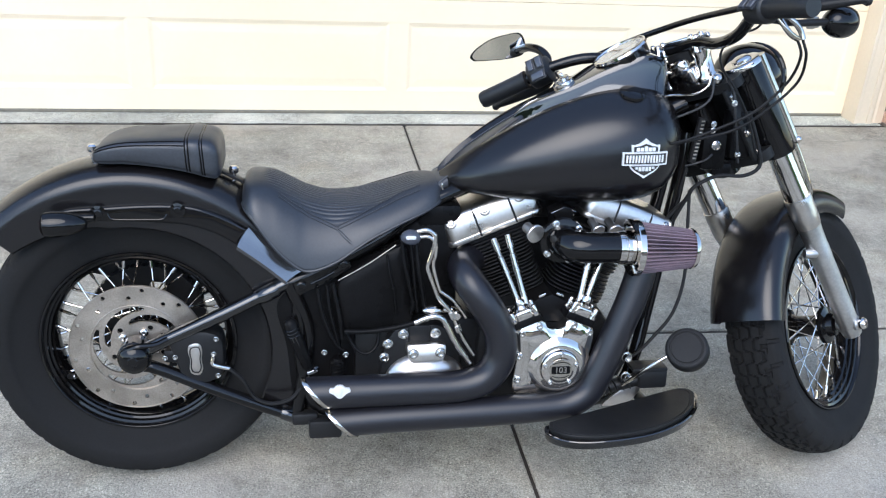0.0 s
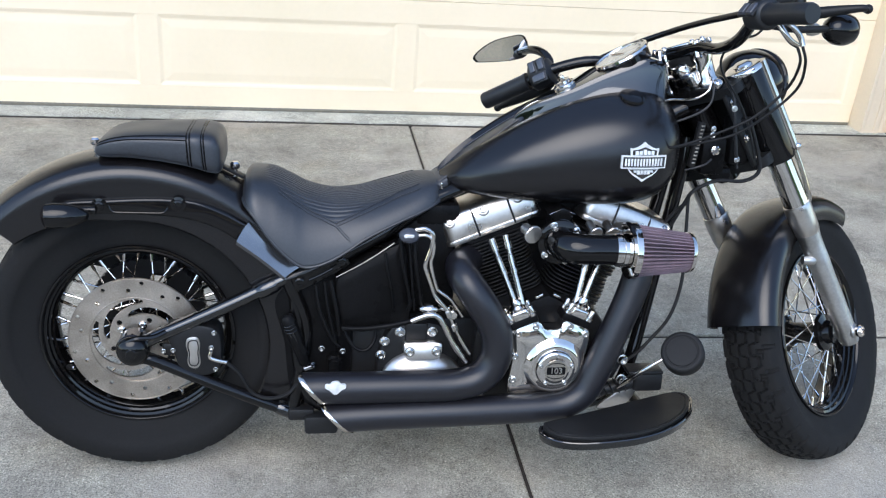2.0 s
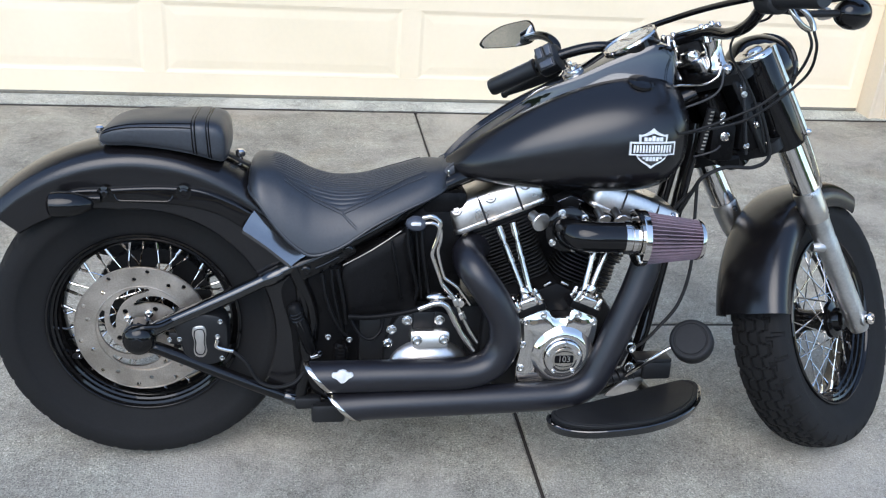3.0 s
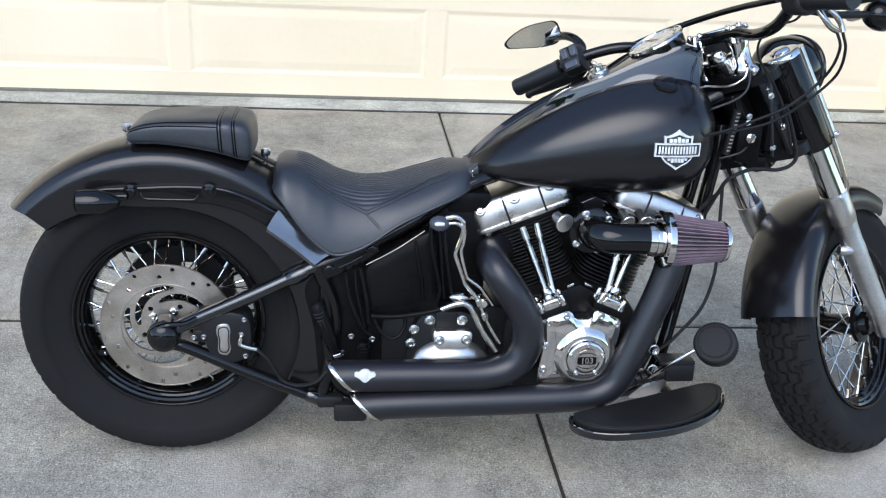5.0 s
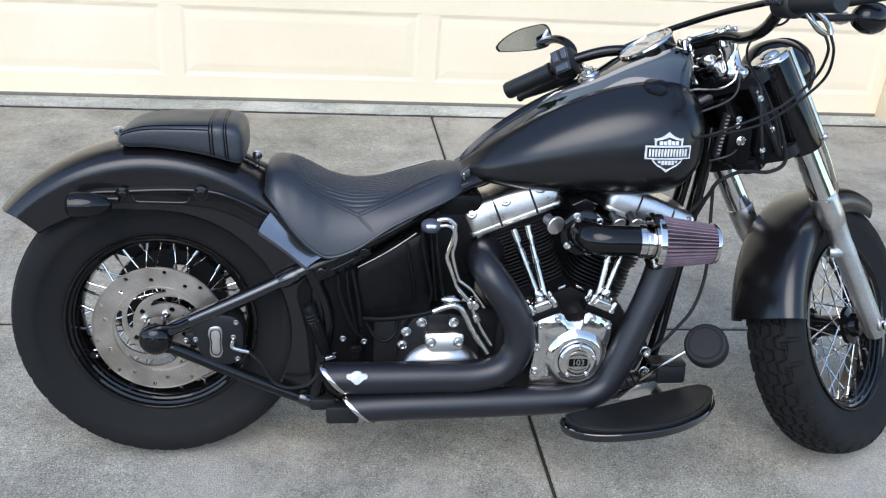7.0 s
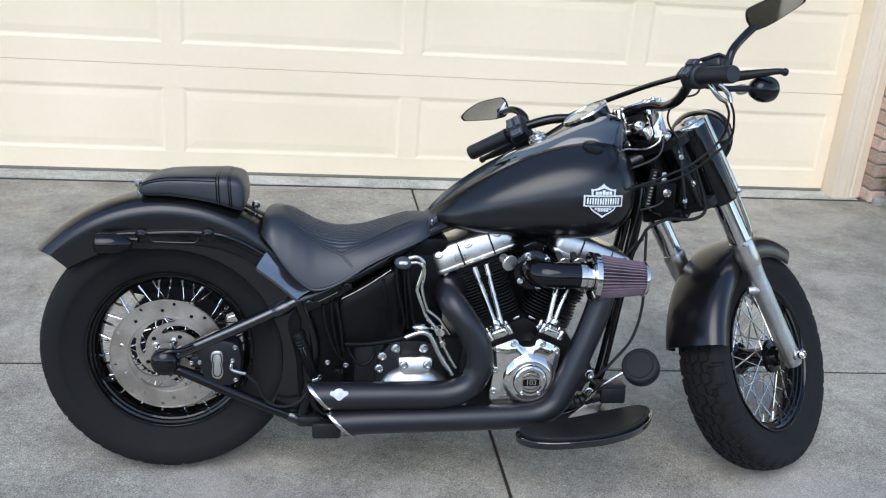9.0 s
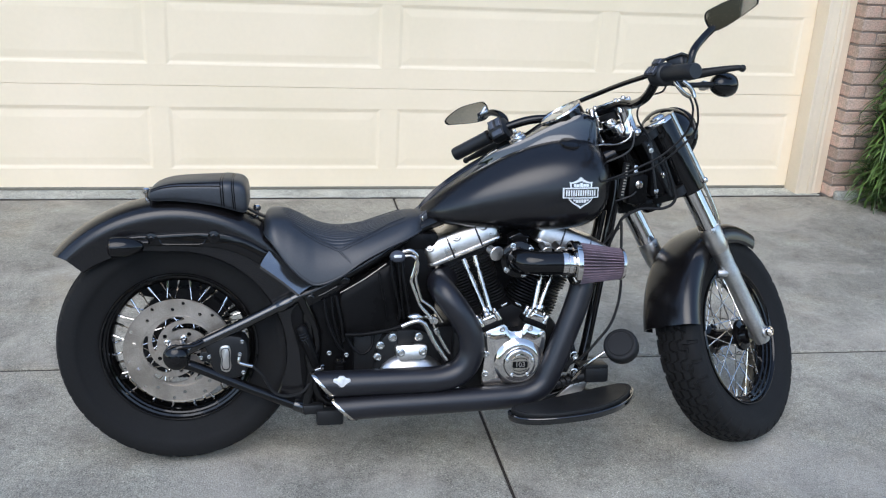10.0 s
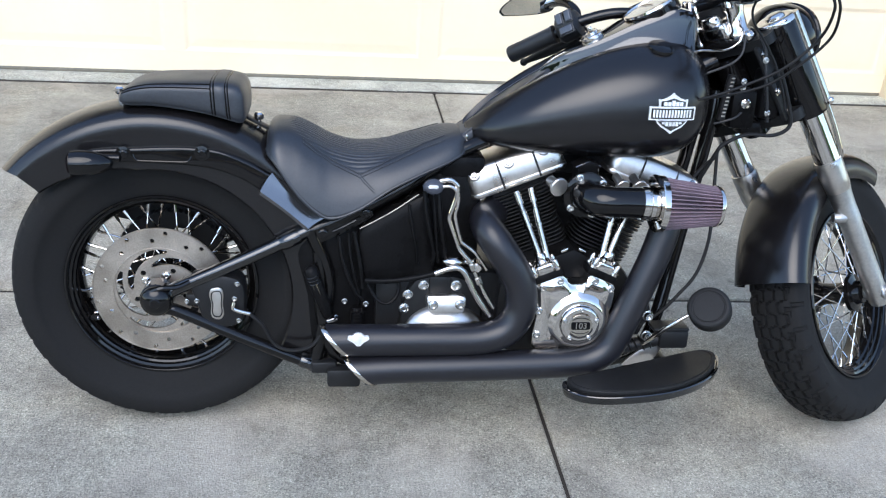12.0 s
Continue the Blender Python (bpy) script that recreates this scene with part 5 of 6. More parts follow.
for f in (0.10, 0.17, 0.24):
    bm = bmesh.new()
    p = Vector((0.329, -0.1305, 0.402)).lerp(Vector((0.368, -0.135, 0.296)), f)
    way = Vector((0.039, -0.0045, -0.106)).normalized()
    u, v = Vector((0, -1, 0)), way.cross(Vector((0, -1, 0))).normalized()
    tube(bm, [p + 0.0166 * (math.cos(a) * u + math.sin(a) * v) + way * 0.005 * math.cos(a) for a in np.linspace(-1.4, 1.4, 12)], 0.0014, 6)
    part("peg_rib", bm, LACQUER, peg)
for a in (-0.55, 0.25):
    bm = bmesh.new()
    tube(bm, [(0.340 + 0.007 * a + 0.030 * f, -0.149 + 0.004 * f + 0.004 * abs(a), 0.372 - 0.074 * f + 0.006 * a) for f in (0, 0.3, 0.7, 1)], 0.0022, 6)
    part("peg_rib", bm, LACQUER, peg)
bm = bmesh.new()
bolt(bm, (0.386, -0.136, 0.289), (0.2, -1, 0), 0.0055, 0.007)
rod(bm, (0.366, -0.132, 0.278), (0.390, -0.134, 0.287), 0.007, 12, 0.002)
part("peg_pin", bm, POLISHED, peg, "small bright pivot pin")
bm = bmesh.new()
box(bm, (0.405, -0.135, 0.145), (0.075, 0.04, 0.045), 0.008)
box(bm, (0.36, -0.125, 0.165), (0.06, 0.03, 0.03), 0.008)
part("exhaust_bracket", bm, ENGINE_BLACK, bike, "black exhaust hanger")
bm = bmesh.new()
prof = [(0.010, 0.0)]
for k in range(5):
    prof += [(0.0175, 0.004 + 0.0085 * k), (0.0185, 0.0065 + 0.0085 * k), (0.0135, 0.009 + 0.0085 * k)]
lathe(bm, prof + [(0.012, 0.050), (0.0, 0.051)], aim((0.432, -0.122, 0.262), (0.05, -0.10, 1)), 24)
part("rubber_boot", bm, GLOSS, frame_, "ribbed black boot")
for x, z in ((0.405, 0.325), (0.452, 0.318)):
    bm = bmesh.new()
    bolt(bm, (x, -0.128, z), (0, -1, 0), 0.0055, 0.007)
    part("bolt", bm, BOLT, frame_)
for pts, r in (
    ([(0.392, -0.132, 0.478), (0.398, -0.138, 0.435), (0.410, -0.140, 0.395), (0.430, -0.140, 0.350), (0.446, -0.136, 0.332)], 0.0042),
    ([(0.424, -0.134, 0.490), (0.434, -0.141, 0.440), (0.440, -0.143, 0.405), (0.444, -0.140, 0.362)], 0.0048),
    ([(0.412, -0.132, 0.486), (0.416, -0.138, 0.440), (0.424, -0.139, 0.400), (0.436, -0.137, 0.345)], 0.0036),
    ([(0.572, -0.150, 0.590), (0.576, -0.156, 0.545), (0.588, -0.156, 0.490), (0.597, -0.152, 0.445), (0.594, -0.146, 0.420)], 0.0046),
    ([(0.602, -0.150, 0.590), (0.606, -0.160, 0.540), (0.614, -0.160, 0.490), (0.622, -0.154, 0.440)], 0.0050),
    ([(0.590, -0.146, 0.592), (0.596, -0.154, 0.535), (0.602, -0.154, 0.470), (0.608, -0.148, 0.425)], 0.0036),
    ([(0.540, -0.142, 0.556), (0.546, -0.148, 0.520), (0.556, -0.149, 0.470), (0.562, -0.146, 0.420)], 0.0030),
):
    bm = bmesh.new()
    tube(bm, pts, r, 10, 5)
    part("wiring_loom", bm, DULL_BLACK, frame_, "black sleeved wiring loom")
bm = bmesh.new()
tube(bm, [(0.452, -0.13, 0.372), (0.475, -0.14, 0.335), (0.50, -0.142, 0.325), (0.522, -0.135, 0.345), (0.525, -0.125, 0.385)], 0.004, 8, 5)
part("breather_hose", bm, DULL_BLACK, frame_)

# ---- exhaust ----
def pipe(name, pts, r, slant):
    path = curve_through(pts, 6)
    bm = bmesh.new()
    loops, x = [], None
    for i, p in enumerate(path):
        z = Vector(path[min(i + 1, len(path) - 1)] - path[max(i - 1, 0)]).normalized()
        x = Vector((0, 1, 0)).cross(z) if x is None else x - z * x.dot(z)
        u = x = x.normalized()
        up = z.cross(u)
        row = []
        for k in range(28):
            a = 2 * math.pi * k / 28
            q = Vector(p) + r * (math.cos(a) * u + math.sin(a) * up)
            if i == 0:
                q.x += slant * (Vector(p).z - q.z)
            row.append(q)
        loops.append(row)
    inner = [q + (Vector(path[0]) - q) * 0.10 for q in loops[0]]
    deep = [q + Vector((0.06, 0, 0)) for q in inner]
    rings(bm, [deep, inner] + loops)
    ob = part(name, bm, PIPE_BLACK, bike, "satin black exhaust pipe with slash-cut chrome tip", 50)
    bm = bmesh.new()
    c0 = Vector(path[0])
    def cut(grow, dx):
        return [c0 + (q - c0) * grow + Vector((dx, 0, 0)) for q in loops[0]]
    rings(bm, [cut(1.008, 0.009), cut(1.016, 0.008), cut(1.016, -0.001), cut(0.99, -0.003), cut(0.92, 0.001), cut(0.90, 0.03)], cap=False)
    part("exhaust_tip", bm, WARM_CHROME, ob, "chrome slash-cut tip")
    return ob


up_pipe = pipe("upper_exhaust", [(0.384, -0.200, 0.263), (0.46, -0.200, 0.263), (0.60, -0.200, 0.264), (0.70, -0.200, 0.266), (0.757, -0.199, 0.284), (0.787, -0.197, 0.328), (0.787, -0.196, 0.380), (0.768, -0.195, 0.425), (0.742, -0.191, 0.466), (0.719, -0.178, 0.497), (0.709, -0.150, 0.513), (0.714, -0.11, 0.518), (0.74, -0.06, 0.518), (0.77, -0.03, 0.515)], 0.0352, 0.85)
pipe("lower_exhaust", [(0.436, -0.205, 0.193), (0.52, -0.205, 0.197), (0.70, -0.205, 0.201), (0.86, -0.205, 0.206), (0.945, -0.204, 0.213), (0.992, -0.202, 0.240), (1.018, -0.199, 0.290), (1.050, -0.192, 0.370), (1.085, -0.182, 0.460), (1.105, -0.168, 0.53), (1.11, -0.12, 0.585)], 0.0335, 0.9)
bm = bmesh.new()
prism(bm, smooth_outline([(x * 0.8 + 0.434, z * 0.8 + 0.277) for x, z in ((-0.028, 0.003), (-0.026, 0.013), (-0.015, 0.014), (-0.009, 0.020), (0, 0.022), (0.009, 0.020), (0.015, 0.014), (0.026, 0.013), (0.028, 0.003), (0.016, -0.004), (0, -0.018), (-0.016, -0.004))], 3), -0.2285, -0.2350, 0.001)
part("exhaust_badge", bm, BADGE, up_pipe, "small silver badge")

# ---- air cleaner ----
FY, FZC = -0.222, 0.588
bm = bmesh.new()
lathe(bm, [(0.0, 0), (0.048, 0), (0.052, 0.004), (0.050, 0.012), (0.040, 0.016), (0, 0.016)], aim((0.922, -0.150, 0.586), (0, -1, 0)), 40)
intake = part("intake_backplate", bm, GLOSS, bike, "gloss black intake backplate")
for a in (115, 40, 219, 290):
    bm = bmesh.new()
    bolt(bm, (0.922 + 0.043 * math.cos(radians(a)), -0.163, 0.586 + 0.043 * math.sin(radians(a))), (0, -1, 0), 0.007, 0.008)
    part("bolt", bm, BOLT, intake)
bm = bmesh.new()
tube(bm, [(0.918, -0.14, 0.589), (0.919, -0.185, 0.590), (0.934, -0.214, 0.590), (0.965, FY, 0.590), (1.035, FY, FZC + 0.001)], [0.034, 0.034, 0.034, 0.033, 0.033], 28, 6)
part("intake_elbow", bm, GLOSS, intake, "gloss black intake elbow")
XM = aim((1.022, FY, FZC + 0.001), (1, 0, -0.03))
bm = bmesh.new()
lathe(bm, [(0.033, 0), (0.036, 0.001), (0.036, 0.012), (0.0345, 0.013), (0.0345, 0.016), (0.0375, 0.017), (0.0375, 0.030), (0.0350, 0.031), (0.0350, 0.0335), (0.044, 0.034)], XM, 48)
part("filter_clamp", bm, CHROME, intake, "chrome filter clamp")
bm = bmesh.new()
tube(bm, [XM @ Vector((0.0565 * math.cos(radians(a)), 0.0565 * math.sin(radians(a)), 0.030)) for a in range(40, 126, 12)], [0.003] + [0.0062] * 6 + [0.003], 10)
part("filter_flange", bm, GLOSS, intake, "black rubber filter flange")
bm = bmesh.new()
lathe(bm, [(0.034, 0.0325), (0.045, 0.0335), (0.0590, 0.034), (0.0610, 0.036), (0.0610, 0.047), (0.0580, 0.049), (0.055, 0.048)], XM, 48)
part("filter_ring", bm, CHROME, intake, "chrome filter ring")
bm = bmesh.new()
N = 38
loops = []
for f in range(7):
    t = f / 6
    R_ = 0.0575 - 0.0155 * t
    row = []
    for k in range(N * 4):
        a = 2 * math.pi * k / (N * 4)
        ph = k % 4
        r = R_ if ph < 2 else R_ - 0.016
        row.append(XM @ Vector((r * math.cos(a), r * math.sin(a), 0.046 + 0.122 * t)))
    loops.append(row)
rings(bm, loops)
part("filter_pleats", bm, PLEAT, intake, "mauve pleated cone filter", 20)
bm = bmesh.new()
lathe(bm, [(0.0425, 0.164), (0.0445, 0.165), (0.0445, 0.170), (0.042, 0.174), (0.034, 0.175), (0.030, 0.175), (0, 0.174)], XM, 40)
part("filter_cap", bm, CHROME, intake, "chrome filter end cap")
bm = bmesh.new()
prism(bm, [(0.905, 0.60), (0.905, 0.640), (0.898, 0.642), (0.928, 0.656), (0.958, 0.644), (0.951, 0.641), (0.951, 0.60)], -0.09, -0.138, 0.003)
box(bm, (0.93, 0, 0.640), (0.30, 0.09, 0.075), 0.012)
part("throttle_body", bm, DULL_BLACK, intake, "dark throttle body under the tank")
# thin bright lines along the throttle body's edges
for run in ([(0.899, 0.6425), (0.928, 0.6560), (0.957, 0.6445)], [(0.907, 0.605), (0.907, 0.638)], [(0.949, 0.605), (0.949, 0.640)]):
    bm = bmesh.new()
    tube(bm, [(x, -0.1382, z) for x, z in run], 0.0013, 6)
    part("body_edge", bm, POLISHED, intake, "thin bright edge")
for p, q in (((0.845, -0.140, 0.6125), (0.858, -0.176, 0.607)), ((0.992, -0.13, 0.622), (1.000, -0.165, 0.607)), ((1.030, -0.13, 0.622), (1.038, -0.165, 0.607))):
    bm = bmesh.new()
    v = Vector(q) - Vector(p)
    big = 1.3 if p[0] < 0.9 else 1.0
    lathe(bm, [(0.009 * big, 0), (0.009 * big, v.length * 0.8), (0.0155 * big, v.length * 0.82), (0.0160 * big, v.length * 0.95), (0.0145 * big, v.length), (0, v.length * 1.03)], aim(p, v), 26)
    part("breather_bolt", bm, ALUMINIUM, intake, "chrome breather bolt")

# ---- foot controls ----
def board_plan(grow):
    inner_ = [(0.895, -0.262), (0.98, -0.236), (1.10, -0.196), (1.215, -0.158)]
    outer_ = [(1.252, -0.155), (1.267, -0.175), (1.256, -0.212), (1.226, -0.264), (1.165, -0.316), (1.08, -0.350), (0.97, -0.356), (0.908, -0.337), (0.878, -0.300), (0.882, -0.268)]
    pts = smooth_outline(inner_ + outer_, 4)
    cx, cy = 1.05, -0.27
    return [(cx + (x - cx) * grow, cy + (y - cy) * grow) for x, y in pts]


def board_z(x, y):
    return 0.191 + (x - 0.9) * 0.055 - (y + 0.27) * 0.05


bm = bmesh.new()
rings(bm, [[Vector((x, y, board_z(x, y) + h)) for x, y in board_plan(g)] for g, h in ((0.94, -0.019), (0.985, -0.017), (1.0, -0.012), (1.0, -0.004), (0.994, 0.0005), (0.972, 0.001), (0.966, -0.002))])
board = part("floorboard", bm, LACQUER, bike, "half-moon black floorboard with rubber tread")
bm = bmesh.new()
tube(bm, [(x, y, board_z(x, y) - 0.001) for x, y in board_plan(0.990)], 0.0032, 8, closed=True)
part("board_rim", bm, LACQUER, board)
bm = bmesh.new()
rings(bm, [[Vector((x, y, board_z(x, y) + h)) for x, y in board_plan(g)] for g, h in ((0.93, -0.003), (0.93, 0.003), (0.950, 0.005), (0.950, 0.010), (0.940, 0.012), (0.905, 0.0122), (0.898, 0.0108), (0.891, 0.0108), (0.884, 0.0126), (0.60, 0.0135), (0.4, 0.0138))])
part("board_rubber", bm, RUBBER, board, "black rubber tread", 25)
bm = bmesh.new()
tube(bm, [(0.97, -0.10, 0.165), (0.97, -0.25, 0.178)], 0.012, 12)
part("board_bracket", bm, ENGINE_BLACK, board)
bm = bmesh.new()
tube(bm, [(1.15, -0.10, 0.175), (1.15, -0.22, 0.190)], 0.012, 12)
part("board_bracket", bm, ENGINE_BLACK, board)
PM = aim((1.192, -0.262, 0.364), (-0.46, -0.66, 0.60)) @ Matrix.Scale(1.2, 4)
bm = bmesh.new()
lathe(bm, [(0.0, -0.022), (0.036, -0.022), (0.039, -0.017), (0.039, 0.005), (0.037, 0.009), (0.034, 0.0105), (0.031, 0.0105), (0.030, 0.0090), (0.028, 0.0090), (0.027, 0.0105), (0, 0.0115)], PM, 40)
pedal = part("brake_pedal", bm, RUBBER, bike, "round black rubber brake pedal on a chrome arm")
bm = bmesh.new()
tube(bm, [(1.180, -0.256, 0.360), (1.145, -0.252, 0.340), (1.112, -0.244, 0.312), (1.096, -0.215, 0.278), (1.088, -0.158, 0.230)], [0.0045, 0.0045, 0.0048, 0.0055, 0.006], 10, 4)
part("pedal_arm", bm, CHROME, pedal, "chrome pedal arm")
bm = bmesh.new()
prism(bm, smooth_outline([(1.048, 0.178), (1.064, 0.174), (1.112, 0.181), (1.139, 0.218), (1.121, 0.236), (1.076, 0.203)], 3), -0.148, -0.154, 0.002)
part("pedal_plate", bm, ALUMINIUM, pedal, "bare metal pedal pivot plate")
bm = bmesh.new()
box(bm, (1.160, -0.150, 0.246), (0.070, 0.045, 0.046), 0.008)
box(bm, (1.150, -0.150, 0.272), (0.085, 0.050, 0.010), 0.004)
tube(bm, [(1.03, -0.150, 0.215), (1.13, -0.150, 0.240)], 0.016, 14)
for k in range(5):
    q = Vector((1.045, -0.150, 0.219)).lerp(Vector((1.105, -0.150, 0.234)), k / 4)
    lathe(bm, [(0.016, -0.002), (0.020, 0), (0.016, 0.002)], aim(q, (0.9, 0, 0.45)), 14)
master = part("rear_master_cylinder", bm, ENGINE_BLACK, bike, "black rear brake master cylinder")
for x, z in ((1.088, 0.310), (1.090, 0.260), (1.180, 0.232), (1.01, 0.225)):
    bm = bmesh.new()
    bolt(bm, (x, -0.175 if x < 1.15 else -0.130, z), (0, -1, 0), 0.010, 0.014)
    part("bolt", bm, BOLT, master)
bm = bmesh.new()
prism(bm, [(1.03, 0.345), (1.09, 0.345), (1.10, 0.31), (1.075, 0.255), (1.035, 0.255)], -0.12, -0.165, 0.006)
part("mount_plate", bm, ENGINE_BLACK, master)
bm = bmesh.new()
tube(bm, [(1.262, -0.02, 0.66), (1.258, -0.045, 0.56), (1.252, -0.07, 0.46), (1.225, -0.09, 0.38), (1.18, -0.10, 0.325), (1.14, -0.105, 0.285), (1.09, -0.10, 0.25)], 0.0042, 8, 5)
part("front_hose", bm, RUBBER, bike)

# ---- front end ----
AXLE = Vector((FX, 0, FZ))


def leg(s, k, fwd=0.0):
    """A point on the fork leg of side s, k metres up from the axle."""
    return AXLE + AXIS * k + AHEAD * (fwd + 0.034 * k) + Vector((0, s * FORK, 0))


LEAN = AXIS + AHEAD * 0.034


for s in (-1, 1):
    bm = bmesh.new()
    prof = [(0.014, -0.034), (0.022, -0.030), (0.025, -0.018), (0.0255, 0.05), (0.0255, 0.20), (0.0262, 0.205), (0.0262, 0.235), (0.0255, 0.24), (0.0265, 0.28), (0.0285, 0.30), (0.0300, 0.36), (0.0300, 0.372), (0.029, 0.376), (0.021, 0.377)]
    lathe(bm, prof, aim(leg(s, 0), LEAN), 28)
    rod(bm, AXLE + Vector((0, s * (FORK - 0.028), 0)), AXLE + Vector((0, s * (FORK + 0.026), 0)), 0.019, 22, 0.003)
    tube(bm, [leg(s, 0.225, -0.005), leg(s, 0.225, -0.005) + Vector((-0.018, -s * 0.004, -0.004)), leg(s, 0.225) + Vector((-0.040, -s * 0.018, -0.004))], [0.013, 0.013, 0.011], 14, 3)
    fork = steered("fork_leg", bm, SLIDER, bike, "brushed aluminium fork leg")
    bm = bmesh.new()
    lathe(bm, [(0.028, 0.296), (0.0302, 0.300), (0.0314, 0.330), (0.0318, 0.362), (0.0318, 0.372), (0.0308, 0.377), (0.028, 0.379)], aim(leg(s, 0), LEAN), 28)
    steered("slider_collar", bm, ALUMINIUM, fork, "polished collar at the slider's top")
    bm = bmesh.new()
    rod(bm, leg(s, 0.37), leg(s, 0.52), 0.0290, 28)
    steered("fork_tube", bm, CHROME, fork, "chrome fork tube")
    bm = bmesh.new()
    lathe(bm, [(0.022, 0.500), (0.040, 0.502), (0.0415, 0.508), (0.0415, 0.728), (0.0405, 0.733), (0.02, 0.734)], aim(leg(s, 0), LEAN), 36)
    steered("fork_cover", bm, GLOSS, fork, "gloss black fork cover")
    bm = bmesh.new()
    lathe(bm, [(0.0425, 0.728), (0.0425, 0.736), (0.040, 0.739), (0.030, 0.741), (0.022, 0.739), (0.021, 0.745), (0.016, 0.749), (0.010, 0.750), (0, 0.751)], aim(leg(s, 0), LEAN), 28)
    steered("fork_cap", bm, CHROME, fork, "chrome fork cap")
    bm = bmesh.new()
    out = Vector((0, s * 0.036, 0))
    tube(bm, [leg(s, 0.515, 0.016) + out, leg(s, 0.60, 0.016) + out, leg(s, 0.738, 0.014) + out], 0.0125, 16)
    tube(bm, [leg(s, 0.515, 0.018) + out, leg(s, 0.45, 0.018) + out * 0.95, leg(s, 0.385, 0.016) + out * 0.8, leg(s, 0.365, 0.014) + out * 0.6], 0.006, 10, 4)
    steered("trim_rod", bm, WARM_CHROME, fork, "chrome trim rod")
    bm = bmesh.new()
    ball(bm, leg(s, 0.515, 0.016) + Vector((0, s * 0.046, 0)), (0.009, 0.009, 0.009))
    steered("trim_bolt", bm, CHROME, fork)
    bm = bmesh.new()
    lathe(bm, [(0.012, 0), (0.015, 0.004), (0.015, 0.014), (0.012, 0.018), (0.011, 0.018), (0.0105, 0.012), (0, 0.012)], aim(AXLE + Vector((0, s * (FORK + 0.024), 0)), (0, s, 0)), 22)
    steered("axle_nut", bm, CHROME, fork, "chrome axle nut")

# front fender
bm = bmesh.new()
mudguard(bm, (FX, 0, FZ), [(-0.086, 0.288), (-0.088, 0.310), (-0.083, 0.330), (-0.065, 0.346), (-0.035, 0.353), (0, 0.355), (0.035, 0.353), (0.065, 0.346), (0.083, 0.330), (0.088, 0.310), (0.086, 0.288)], 66, 170, 44, tail=(-4, 0))
steered("front_fender", bm, DENIM, bike, "satin black front fender")

# clamps, headlight, risers, bars
bm = bmesh.new()
for k, t in ((0.718, 0.022), (0.530, 0.026)):
    c = PIVOT + AXIS * k
    mm = Matrix((AHEAD, Vector((0, 1, 0)), AXIS)).transposed().to_4x4()
    mm.translation = c
    o = rounded(0.034, 0.118, 0.03)
    rings(bm, [[mm @ Vector((x + 0.012, y, z)) for x, y in o] for z in (-t / 2, t / 2)])
clamp = steered("triple_clamp", bm, ENGINE_BLACK, bike, "black triple clamp")
bm = bmesh.new()
mm = Matrix((AHEAD, Vector((0, 1, 0)), AXIS)).transposed().to_4x4()
mm.translation = PIVOT + AXIS * 0.734
o = rounded(0.036, 0.080, 0.03)
rings(bm, [[mm @ Vector((x * f, y * f, z)) for x, y in o] for f, z in ((1, -0.006), (1, 0.008), (0.93, 0.014))])
lathe(bm, [(0.028, 0.012), (0.028, 0.02), (0.022, 0.026), (0.012, 0.028), (0, 0.028)], mm, 24)
steered("clamp_cover", bm, GLOSS, clamp, "gloss black clamp cover")
BAR = Vector((1.218, -0.004, 0.980))
for s in (-1, 1):
    p = PIVOT + AXIS * 0.742 + Vector((0.0, s * 0.048, 0))
    bm = bmesh.new()
    lathe(bm, [(0.026, 0), (0.026, 0.008), (0.021, 0.014), (0.0195, 0.040), (0.0195, 0.052), (0.023, 0.062), (0.023, 0.080)], aim(p, BAR + Vector((0, s * 0.048, 0)) - p), 22)
    rod(bm, BAR + Vector((0, s * 0.030, 0)), BAR + Vector((0, s * 0.068, 0)), 0.0215, 24, 0.003)
    for u in (-0.016, 0.016):
        rod(bm, BAR + Vector((u, s * 0.049, -0.022)), BAR + Vector((u, s * 0.049, 0.020)), 0.010, 14, 0.003)
    steered("riser", bm, CHROME, clamp, "chrome handlebar riser")
    for u, w in ((-0.014, 0.036), (0.014, 0.036), (-0.014, 0.062), (0.014, 0.062)):
        bm = bmesh.new()
        bolt(bm, BAR + Vector((u, s * w, 0.016)), (0, 0, 1), 0.0060, 0.009)
        steered("bolt", bm, CHROME, clamp)
bm = bmesh.new()
box(bm, BAR + Vector((0, 0, 0.0185)), (0.032, 0.132, 0.009), 0.003, segments=2)
steered("clamp_bridge", bm, CHROME, clamp, "chrome clamp bridge")
mm = Matrix((AHEAD, Vector((0, 1, 0)), AXIS)).transposed().to_4x4()
mm.translation = PIVOT + AXIS * 0.752
bm = bmesh.new()
box(bm, (-0.004, 0, 0.012), (0.042, 0.070, 0.042), 0.010, mm, 3)
lathe(bm, [(0.024, 0.03), (0.025, 0.040), (0.020, 0.050), (0.010, 0.054), (0, 0.055)], mm, 28)
steered("indicator_housing", bm, CHROME, clamp, "chrome indicator housing between the risers")
bm = bmesh.new()
box(bm, (0.012, 0, 0.050), (0.022, 0.062, 0.030), 0.006, mm)
steered("bar_cushion", bm, ENGINE_BLACK, clamp)
for y in (-0.075, 0.075):
    bm = bmesh.new()
    ball(bm, mm @ Vector((-0.012, y, -0.012)), (0.013, 0.013, 0.013))
    steered("stem_nut", bm, CHROME, clamp)

